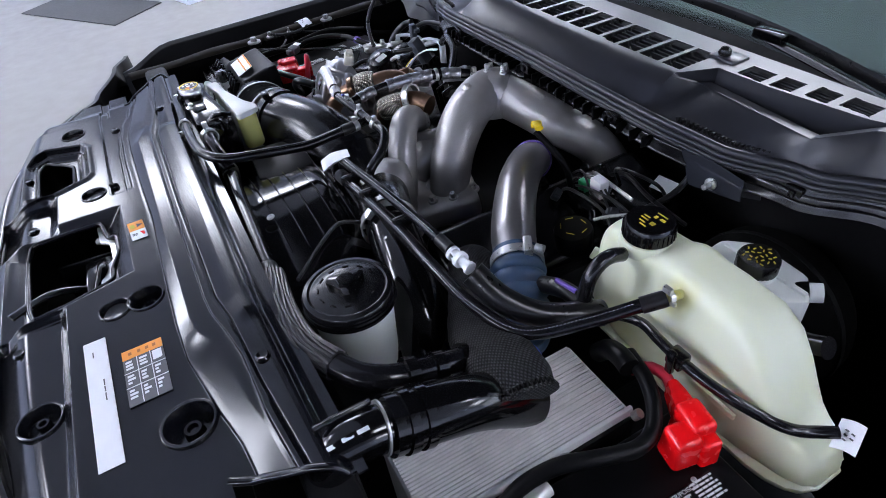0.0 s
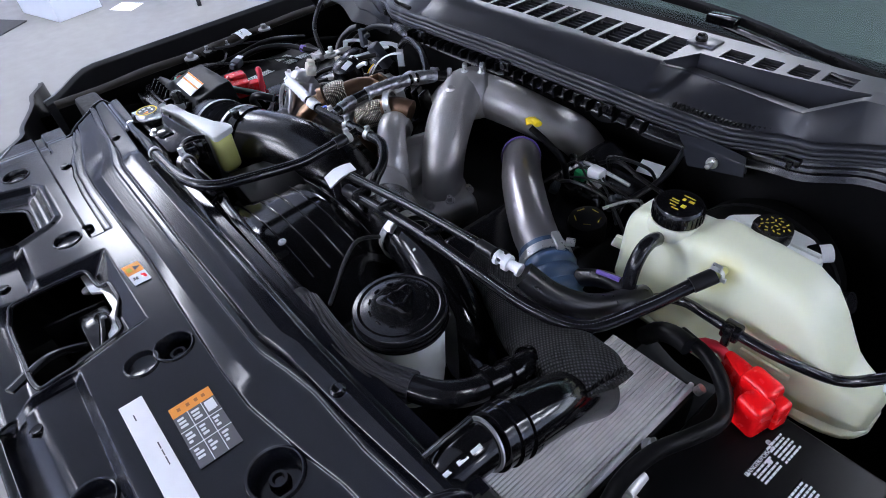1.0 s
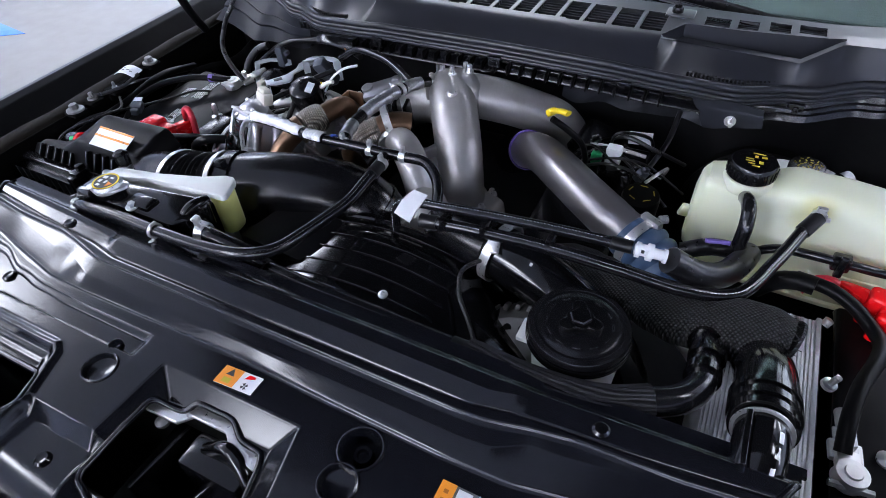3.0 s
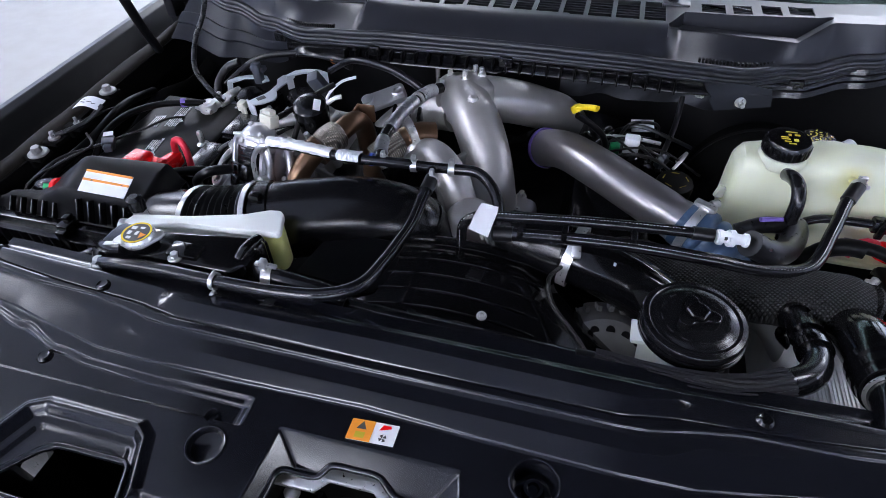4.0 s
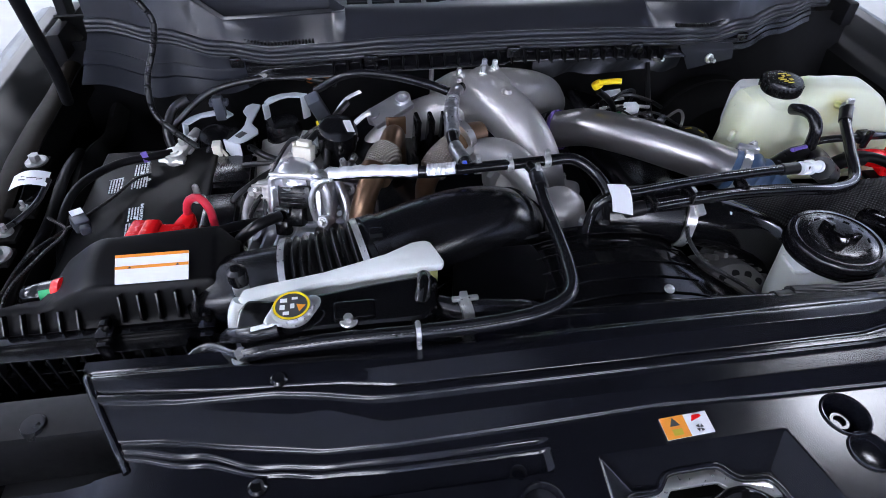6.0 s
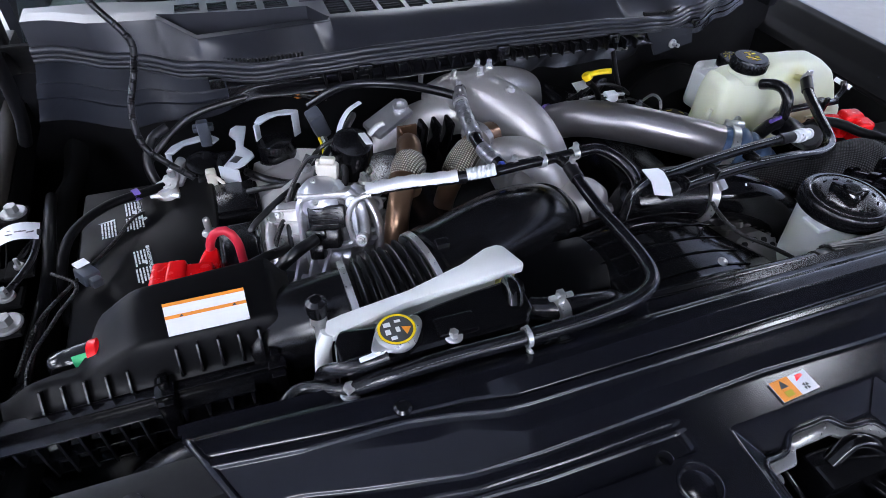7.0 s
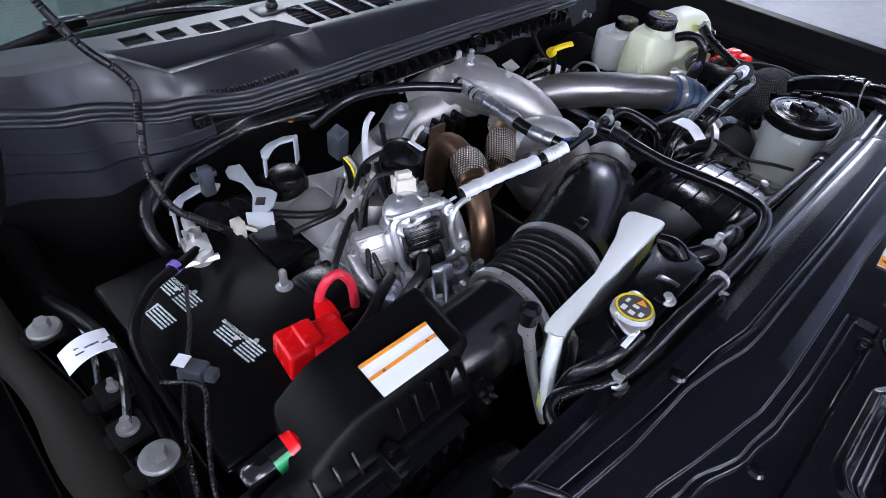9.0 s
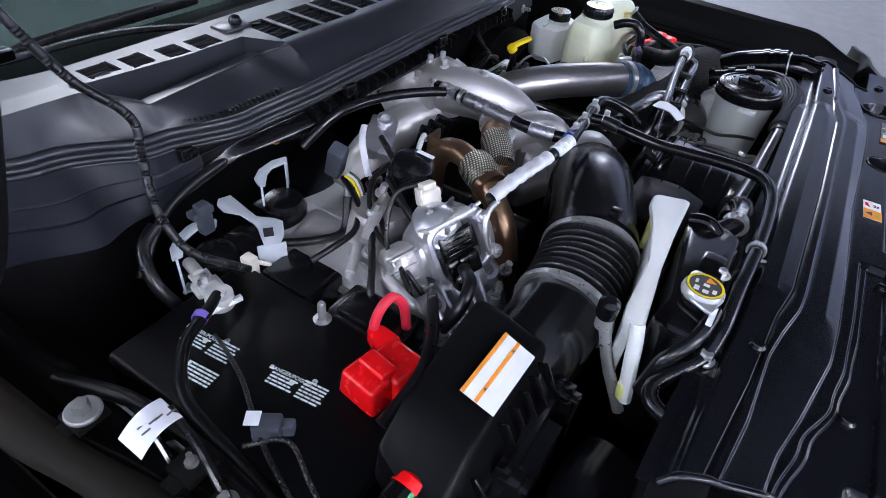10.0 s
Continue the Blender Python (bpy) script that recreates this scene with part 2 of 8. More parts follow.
def smooth_line(pts, step=0.008):
    """A line that passes smoothly through the given points."""
    p = [Vector(q) for q in pts]
    if len(p) == 2:
        k = max(2, int((p[1] - p[0]).length / step))
        return [p[0].lerp(p[1], i / k) for i in range(k + 1)]
    e = [p[0] * 2 - p[1], *p, p[-1] * 2 - p[-2]]
    out = []
    for a, b, c, d in zip(e, e[1:], e[2:], e[3:]):
        k = max(2, int((c - b).length / step))
        ta, tb, tc = (b - a).length ** 0.5 or 1e-4, (c - b).length ** 0.5 or 1e-4, (d - c).length ** 0.5 or 1e-4
        m1 = tb * ((b - a) / ta - (c - a) / (ta + tb) + (c - b) / tb)
        m2 = tb * ((c - b) / tb - (d - b) / (tb + tc) + (d - c) / tc)
        for i in range(k):
            t = i / k
            out.append((2 * t ** 3 - 3 * t * t + 1) * b + (t ** 3 - 2 * t * t + t) * m1 + (3 * t * t - 2 * t ** 3) * c + (t ** 3 - t * t) * m2)
    out.append(p[-1])
    return out


def tube(pts, r, n=14, step=0.008, rad=None, flat=1.0, up=None, caps=True):
    """A round hose along a smooth line. rad(s, l): factor of the radius at s of l metres; flat: height over width."""
    line = smooth_line(pts, step)
    bm = bmesh.new()
    t0 = (line[1] - line[0]).normalized()
    side = (Vector(up) if up else Vector((0, 0, 1))).cross(t0)
    if side.length < 1e-3:
        side = Vector((1, 0, 0)).cross(t0)
    side.normalize()
    total = sum((b - a).length for a, b in zip(line, line[1:]))
    s, rings = 0.0, []
    for i, c in enumerate(line):
        t = (line[min(i + 1, len(line) - 1)] - line[max(i - 1, 0)]).normalized()
        if up:
            side = Vector(up).cross(t).normalized()
        else:
            side = (side - t * side.dot(t)).normalized()
        top = t.cross(side)
        if i:
            s += (c - line[i - 1]).length
        k = r * (rad(s, total) if rad else 1)
        rings.append([bm.verts.new(c + side * k * math.cos(2 * math.pi * j / n) + top * k * flat * math.sin(2 * math.pi * j / n)) for j in range(n)])
    for a, b in zip(rings, rings[1:]):
        for j in range(n):
            bm.faces.new((a[j], a[(j + 1) % n], b[(j + 1) % n], b[j]))
    if caps:
        bm.faces.new(rings[0][::-1])
        bm.faces.new(rings[-1])
    bmesh.ops.recalc_face_normals(bm, faces=bm.faces)
    return bm


def ring(at, axis, r, wide=0.008, thick=0.003, n=36):
    """A band round a pipe."""
    return lathe([(r, -wide / 2), (r + thick, -wide / 2), (r + thick, wide / 2), (r, wide / 2), (r, -wide / 2)], at, axis, n)


def hose(name, label, pts, r, material="rubber", n=14, **kw):
    return solo(name, tube(pts, r, n, **kw), material, label, "hose")


def sheet(fx, nx, ny, thick=0.0025, keep=None, cuts=(), height=None):
    """A formed panel: fx(u, v) gives its point for u, v from 0 to 1; keep(x, y) says where there is material."""
    bm = bmesh.new()
    g = [[bm.verts.new(fx(i / nx, j / ny)) for j in range(ny + 1)] for i in range(nx + 1)]
    # points beside a cut-out move onto its edge
    for poly in cuts:
        for row in g:
            for w in row:
                d, p = edge_of(poly, w.co.x, w.co.y)
                if abs(d) < 0.0022:
                    w.co.x, w.co.y = p
                    if height:
                        w.co.z = height(p[0], p[1])
    for i in range(nx):
        for j in range(ny):
            q = (g[i][j], g[i + 1][j], g[i + 1][j + 1], g[i][j + 1])
            c = (q[0].co + q[2].co) / 2
            if keep is None or keep(c.x, c.y):
                bm.faces.new(q)
    bmesh.ops.delete(bm, geom=[v for v in bm.verts if not v.link_faces], context="VERTS")
    if thick:
        bm.normal_update()
        nrm = [v.normal.copy() for v in bm.verts]
        old = list(bm.verts)
        bmesh.ops.extrude_face_region(bm, geom=list(bm.faces))
        for v, w in zip(old, nrm):
            v.co -= w * thick
        bmesh.ops.recalc_face_normals(bm, faces=bm.faces)
    return bm


def ss(a, b, v):
    t = min(1.0, max(0.0, (v - a) / (b - a)))
    return t * t * (3 - 2 * t)


def lerp_table(tab, v):
    if v <= tab[0][0]:
        return tab[0][1]
    for (a, p), (b, q) in zip(tab, tab[1:]):
        if v <= b:
            return p + (q - p) * ss(a, b, v)
    return tab[-1][1]


def inside(poly, x, y):
    c = False
    for (x0, y0), (x1, y1) in zip(poly, poly[1:] + poly[:1]):
        if (y0 > y) != (y1 > y) and x < (x1 - x0) * (y - y0) / (y1 - y0) + x0:
            c = not c
    return c


def edge_of(poly, x, y):
    """The distance to a polygon's edge, negative inside, and the nearest point on it."""
    best, at = 1e9, (x, y)
    for (x0, y0), (x1, y1) in zip(poly, poly[1:] + poly[:1]):
        dx, dy = x1 - x0, y1 - y0
        t = min(1, max(0, ((x - x0) * dx + (y - y0) * dy) / (dx * dx + dy * dy)))
        d = math.hypot(x - x0 - t * dx, y - y0 - t * dy)
        if d < best:
            best, at = d, (x0 + t * dx, y0 + t * dy)
    return (-best if inside(poly, x, y) else best), at


def decal(corners, lift=0.0008):
    """A thin sticker over four corners in turn."""
    a = [Vector(c) for c in corners]
    nrm = (a[1] - a[0]).cross(a[2] - a[0]).normalized()
    if nrm.z < 0:
        a = a[::-1]
        nrm = -nrm
    bm = bmesh.new()
    lo = [bm.verts.new(v) for v in a]
    hi = [bm.verts.new(v + nrm * lift) for v in a]
    bm.faces.new(lo[::-1])
    bm.faces.new(hi)
    for i in range(4):
        bm.faces.new((lo[i], lo[(i + 1) % 4], hi[(i + 1) % 4], hi[i]))
    return bm


def on(corners, u, v, lift=0.0):
    a = [Vector(c) for c in corners]
    p = a[0].lerp(a[1], u).lerp(a[3].lerp(a[2], u), v)
    nrm = (a[1] - a[0]).cross(a[3] - a[0]).normalized()
    return p + (nrm if nrm.z > 0 else -nrm) * lift


def patch(corners, u0, u1, v0, v1, lift=0.0009, thick=0.0004):
    return decal([on(corners, u, v, lift) for u, v in ((u0, v0), (u1, v0), (u1, v1), (u0, v1))], thick)


def word(text, size, m, material, parent, name="lettering"):
    cu = bpy.data.curves.new("word", "FONT")
    cu.body, cu.size, cu.extrude, cu.align_x, cu.align_y = text, size, 0.0002, "CENTER", "CENTER"
    ob = bpy.data.objects.new("word", cu)
    me = bpy.data.meshes.new_from_object(ob)
    bpy.data.objects.remove(ob)
    bpy.data.curves.remove(cu)
    bm = bmesh.new()
    bm.from_mesh(me)
    bpy.data.meshes.remove(me)
    return part(name, turned(bm, m), material, parent, smooth=False)


def bolt(at, r=0.007, h=0.006, axis=(0, 0, 1), flange=1.9):
    """A hexagon bolt with its flange."""
    a = Vector(axis).normalized()
    return join(lathe([(0, 0), (r * flange, 0), (r * flange, h * 0.25), (r * flange * 0.9, h * 0.4), (0, h * 0.4)], at, axis, 24),
                lathe([(0, 0), (r, 0), (r, h * 0.85), (r * 0.88, h), (0, h)], Vector(at) + a * h * 0.38, axis, 6))


# ---- the showroom ----
def room():
    solo("floor", box(-11, 11, -9, 11, -0.2, 0.0, 0), "floor", "pale grey polished showroom floor", "floor", kind="structure")
    for nm, b in (("wall_west", (-11.2, -11, -9, 11, 0, 4.4)), ("wall_east", (11, 11.2, -9, 11, 0, 4.4)), ("wall_south", (-11.2, 11.2, -9.2, -9, 0, 4.4)), ("wall_north_sill", (-11.2, 11.2, 11, 11.2, 0, 0.5)), ("wall_north_head", (-11.2, 11.2, 11, 11.2, 3.7, 4.4))):
        solo(nm, box(*b, 0), "wall", "plain white painted showroom wall", "wall", kind="structure")
    for i in range(6):
        x = -11.1 + 4.44 * i
        solo("wall_north_pier", box(x - 0.12, x + 0.12, 11, 11.2, 0.5, 3.7, 0), "wall", "white painted pier between the showroom windows", "wall", kind="structure")
    # Unseen windows, added as openings for the glow from the north.
    for i in range(5):
        x = -11.1 + 4.44 * i
        w = tagged(new("window_%d" % (i + 1)), "unseen wide window, added to let pale daylight in", "window", kind="structure")
        part("window_frame", join(box(x + 0.12, x + 4.32, 11.05, 11.12, 0.5, 0.56, 0), box(x + 0.12, x + 4.32, 11.05, 11.12, 3.64, 3.7, 0), box(x + 2.19, x + 2.25, 11.05, 11.12, 0.56, 3.64, 0)), "grey", w)
    # Glowing sheet out of view, added to light the room through these openings.
    solo("backdrop", box(-12, 12, 11.6, 11.62, 0.0, 4.2, 0), "daylight", "unseen glowing sheet, added as daylight behind the windows", "backdrop", kind="structure")
    solo("ceiling", box(-11.2, 0.6, -9.2, 11.2, 4.2, 4.4, 0), "ceil", "plain white showroom ceiling", "ceiling", kind="structure")
    # Out of view: this stretch is dark only to dim what the cover mirrors.
    solo("ceiling_darkener", box(0.6, 5.8, -9.2, 3.0, 4.2, 4.4, 0), "eastceil", "unseen dark grey ceiling part, added to darken reflections", "ceiling", kind="structure")
    solo("ceiling_edge", box(5.8, 11.2, -9.2, 3.0, 4.2, 4.4, 0), "ceil", "plain white part of the showroom ceiling", "ceiling", kind="structure")
    solo("ceiling_north", box(0.6, 11.2, 3.0, 11.2, 4.2, 4.4, 0), "ceil", "plain white part of the showroom ceiling", "ceiling", kind="structure")
    # Unseen panels, added and sized so their reflections land on the black plastic.
    for x, y, w, d in [(x, y, 1.05, 0.9) for x, y in ((-6.6, -4.9), (-2.2, -4.9), (-6.6, 5.3), (-2.2, 5.3), (2.2, 5.3), (6.6, -7.6), (-2.2, -7.6), (2.4, -7.8), (9.3, 2.8), (-6.6, 8.2), (0.1, 8.5), (6.6, 8.2))] + [(-5.4, 0.6, 0.85, 0.7), (-2.3, -2.7, 0.46, 0.34), (3.0, 1.6, 0.44, 0.38), (-6.3, -1.35, 0.6, 0.5)]:
        t = thing("added_ceiling_light", (x, y, 4.2), "unseen flat white panel lamp, added for light and highlights", "ceiling light", "ceiling lamps")
        part("frame", join(box(x - w - 0.02, x + w + 0.02, y - d - 0.02, y - d, 4.16, 4.2, 0), box(x - w - 0.02, x + w + 0.02, y + d, y + d + 0.02, 4.16, 4.2, 0),
                           box(x - w - 0.02, x - w, y - d, y + d, 4.16, 4.2, 0), box(x + w, x + w + 0.02, y - d, y + d, 4.16, 4.2, 0)), "wall", t)
        part("diffuser", box(x - w, x + w, y - d, y + d, 4.165, 4.19, 0), "lightpanel", t, "glowing white diffuser")
    solo("floor_mat", prism([(-6.75, -0.9), (-5.5, -0.08), (-5.9, 0.4), (-7.15, -0.42)], 0.0, 0.012, 0.004), "mat_dark", "charcoal mat lying on the pale floor", "floor mat")
    solo("paper_sheet", prism([(-5.2, 1.96), (-4.68, 1.95), (-4.4, 2.14), (-4.81, 2.2), (-4.9, 2.1)], 0.0, 0.004, 0.001), "bluepaper", "blue sheet lying on the showroom floor", "paper")

    solo("display_plinth", turned(box(-0.33, 0.33, -0.21, 0.21, 0.0, 1.0, 0.004), pose(-5.95, 0.72, 0, 0, 0, 16)), "plinth", "white painted plinth standing on the showroom floor", "plinth")
    solo("paper_sheet", prism([(-5.52, 1.03), (-5.3, 1.16), (-5.42, 1.32), (-5.64, 1.18)], 0.0, 0.003, 0.001), "paper", "white sheet of paper lying on the floor", "paper")
    c = thing("stool", (-5.4, 1.9, 0), "low black stool with splayed legs on the floor", "stool")
    part("seat", prism([(-5.66, 1.6), (-4.98, 1.74), (-5.3, 2.26), (-5.92, 2.1)], 0.40, 0.46, 0.02), "plastic", c)
    for x, y in ((-4.86, 1.64), (-5.58, 1.48), (-5.97, 2.1), (-5.25, 2.35)):
        part("leg", tube([(x, y, 0.0), (x + (-5.4 - x) * 0.25, y + (1.9 - y) * 0.25, 0.41)], 0.018, 12), "dark", c)


room()

# ---- the truck's body ----
truck = thing("truck_body", (0, 0.4, 0.6), "black pickup truck front with its bonnet raised", "truck")


def fender(s):
    """One wing: inner ledge, rolled edge and outer skin. s is the side; the driver's side has no inner ledge."""
    prof = [(0.80, 1.07), (0.815, 1.085), (0.835, 1.10), (0.85, 1.115), (0.868, 1.132), (0.885, 1.138), (0.905, 1.134), (0.935, 1.118), (0.97, 1.07), (0.995, 0.98), (1.005, 0.85), (1.0, 0.6)]

    def f(u, v):
        y = 0.025 + 1.105 * u
        k = v * (len(prof) - 1)
        i = min(int(k), len(prof) - 2)
        (x0, z0), (x1, z1) = prof[i], prof[i + 1]
        x, z = x0 + (x1 - x0) * (k - i), z0 + (z1 - z0) * (k - i)
        fr = 1 - ss(0.02, 0.16, y)
        return (s * (x - 0.05 * fr + 0.02 * u), y, z - 0.03 * fr + 0.012 * u)
    part("fender", sheet(f, 40, 84, 0.002), "body", truck, "black painted wing with a rolled inner edge")

    def g(u, v):
        y = 0.0 + 0.98 * u
        w = 0.012 * math.sin(y * 23) * ss(0.1, 0.4, v)
        return (s * (0.812 + 0.015 * math.sin(9 * y) * v + w), y, 1.085 - 0.5 * v)
    part("inner_fender", sheet(g, 40, 24, 0.002), "cavity", truck, "dark inner wing panel")
    if s > 0:
        return

    def r(u, v):
        y = 0.04 + 0.88 * u
        mid = lerp_table([(0.05, 0.762), (0.25, 0.776), (0.45, 0.780), (0.60, 0.795), (0.9, 0.805)], y)
        half = lerp_table([(0.05, 0.022), (0.28, 0.022), (0.33, 0.019), (0.40, 0.024), (0.52, 0.017), (0.6, 0.020), (0.9, 0.016)], y)
        return (s * (mid + half * (2 * v - 1)), y, 1.116 + 0.006 * u + 0.010 * math.sin(math.pi * v) ** 0.6 + 0.0015 * math.sin(30 * y))
    part("ledge", sheet(r, 70, 10, 0.002), "fender", truck, "brown-black steel wing ledge with shaped edge")
    part("ledge_flange", sheet(lambda u, v: (s * (lerp_table([(0.05, 0.740), (0.25, 0.754), (0.45, 0.757), (0.60, 0.776), (0.9, 0.79)], 0.04 + 0.88 * u) - 0.002 * v), 0.04 + 0.88 * u, 1.118 - 0.05 * v), 50, 4, 0.002), "cavity", truck)
    for x, y in ((-0.757, 0.564), (-0.735, 0.354), (-0.742, 0.40), (-0.735, 0.45)):
        part("bracket", join(box(x - 0.016, x + 0.016, y - 0.016, y + 0.016, 1.120, 1.128, 0.003), box(x - 0.03, x - 0.012, y - 0.010, y + 0.010, 1.10, 1.124, 0.003)), "cavity", truck)
    part("liner_hump", sheet(lambda u, v: (s * (0.712 + 0.04 * v), 0.10 + 0.75 * u, 1.045 + 0.012 * math.sin(19 * u) + 0.02 * math.sin(3.1 * v)), 40, 6, 0.003), "cavity", truck, "near-black inner wing hump")
    part("grab_rod", tube([(s * 0.745, 0.46, 1.122), (s * 0.735, 0.50, 1.118), (s * 0.728, 0.56, 1.105), (s * 0.73, 0.62, 1.09)], 0.004, 8), "gloss", truck)


fender(-1)
fender(1)
part("firewall", sheet(lambda u, v: (-0.835 + 1.67 * u, 0.90 + 0.02 * math.sin(u * 31) * ss(0, 0.3, v) - 0.05 * ss(0.4, 1, v), 1.17 - 0.6 * v), 80, 24, 0.003), "dark", truck, "dark sheet-metal bulkhead behind the engine")
for s in (-1, 1):
    w = part("wheel", lathe([(0.20, -0.12), (0.36, -0.125), (0.39, -0.10), (0.39, 0.10), (0.36, 0.125), (0.20, 0.12)], (s * 0.955, 0.45, 0.39), (1, 0, 0), 48), "rubber", truck, "black tyre")
    part("rim", lathe([(0.05, -0.05), (0.21, -0.06), (0.22, 0.0), (0.21, 0.06), (0.05, 0.05)], (s * 0.955, 0.45, 0.39), (1, 0, 0), 36), "zinc", w)
    part("axle", tube([(0, 0.45, 0.39), (s * 0.8, 0.45, 0.39)], 0.05, 12), "dark", truck)
part("suspension", box(-0.5, 0.5, 0.35, 0.55, 0.38, 0.56, 0.02), "dark", truck)
part("underbody", box(-0.8, 0.8, -0.1, 1.0, 0.5, 0.56, 0.01), "dark", truck, "dark floor of the engine bay")
part("radiator_support", join(box(-0.72, 0.72, 0.075, 0.125, 1.05, 1.14, 0.01), box(-0.66, 0.66, 0.02, 0.1, 0.55, 1.06, 0.008)), "dark", truck, "black cross member over the radiator")
FRONT = [(0, -0.217), (0.2, -0.213), (0.38, -0.187), (0.48, -0.170), (0.55, -0.115), (0.69, -0.040), (0.88, 0.012), (0.96, 0.05)]
part("front_panel", sheet(lambda u, v: (-0.96 + 1.92 * u, lerp_table(FRONT, abs(1.92 * u - 0.96)) + 0.02 * v, 1.13 - 0.02 * ss(0.5, 0.8, abs(1.92 * u - 0.96)) - 0.6 * v), 90, 10, 0.01), "body", truck, "black front panel above the grille")
part("windshield", sheet(lambda u, v: (-0.80 + 1.6 * u, 1.06 + 0.10 * (1 - (2 * u - 1) ** 2) + 0.75 * v, 1.15 + 0.52 * v), 40, 16, 0.005), "glass", truck, "green-tinted windscreen").visible_shadow = False
part("dashboard", sheet(lambda u, v: (-0.80 + 1.6 * u, 1.18 + 0.6 * v, 1.13 - 0.05 * v), 30, 10, 0.01), "dash", truck, "grey dashboard behind the windscreen")
part("cabin", join(box(-0.84, 0.84, 2.6, 2.63, 0.9, 1.30, 0), box(-0.84, 0.84, 1.84, 2.63, 1.76, 1.79, 0), box(-0.85, -0.83, 1.2, 2.63, 0.9, 1.22, 0), box(0.83, 0.85, 1.2, 2.63, 0.9, 1.22, 0), *[box(x - 0.03, x + 0.03, y - 0.05, y + 0.05, 1.2, 1.78, 0.01) for x in (-0.82, 0.82) for y in (1.80, 2.58)]), "liner", truck, "dark cabin behind the windscreen")
part("cowl_well", sheet(lambda u, v: (-0.80 + 1.6 * u, 0.90 + 0.30 * v, 1.22 - 0.09 * ss(0, 0.3, v) + 0.03 * ss(0.5, 1, v)), 30, 14, 0.004), "dark", truck, "dark wiper well under the windscreen")


def hood():
    h = thing("bonnet", (0, 0.98, 1.38), "raised black bonnet above the engine bay", "bonnet")

    def f(u, v):
        x = -0.86 + 1.72 * u
        d = 1.25 * v
        edge = 0.05 * (1 - (2 * u - 1) ** 2)
        return (x, 1.03 + edge - d * math.cos(radians(51)), 1.40 + edge + 0.02 * (1 - abs(2 * u - 1)) + d * math.sin(radians(51)))
    part("skin", sheet(f, 40, 30, 0.02), "body", h)
    part("liner", sheet(lambda u, v: (Vector(f(0.03 + 0.94 * u, 0.06 + 0.9 * v)) + Vector((0, -0.035, -0.02))), 20, 20, 0.006), "liner", h, "black felt liner")
    for s in (-1, 1):
        part("hinge", join(box(s * 0.80 - 0.012, s * 0.80 + 0.012, 0.86, 1.02, 1.15, 1.20, 0.005), turned(box(-0.01, 0.01, -0.02, 0.02, 0, 0.2, 0.004), pose(s * 0.8, 0.95, 1.17, -8, 0, 0))), "dark", h)
    part("strut", tube([(-0.765, 0.745, 1.13), (-0.735, 0.69, 1.21), (-0.70, 0.60, 1.44), (-0.68, 0.56, 1.56)], 0.0095, 12), "dark", h, "black gas strut on the wing")


hood()


# ---- cowl ----
SEAL = [(0, (0.700, 1.232)), (0.2, (0.698, 1.231)), (0.3, (0.712, 1.220)), (0.4, (0.742, 1.203)), (0.5, (0.785, 1.199)), (0.6, (0.83, 1.205)), (0.72, (0.875, 1.212))]


def seal_at(x):
    a = abs(x)
    return lerp_table([(p, q[0]) for p, q in SEAL], a), lerp_table([(p, q[1]) for p, q in SEAL], a)


VENTS = [((0.003, 0.036), (0.79, 0.868))] + [((0.045 + 0.0465 * i, 0.083 + 0.0465 * i), (0.79, 0.868)) for i in range(5)] + [((0.329, 0.369), (0.841, 0.876)), ((0.378, 0.414), (0.844, 0.881)), ((0.426, 0.462), (0.851, 0.888)), ((0.474, 0.512), (0.859, 0.892))]


CREST = [(0.0, 0.755), (0.272, 0.783), (0.289, 0.810), (0.379, 0.804), (0.484, 0.798), (0.542, 0.843), (0.62, 0.85), (0.74, 0.862)]
CREST_Z = [(0.275, 1.257), (0.293, 1.241), (0.484, 1.238), (0.542, 1.261)]


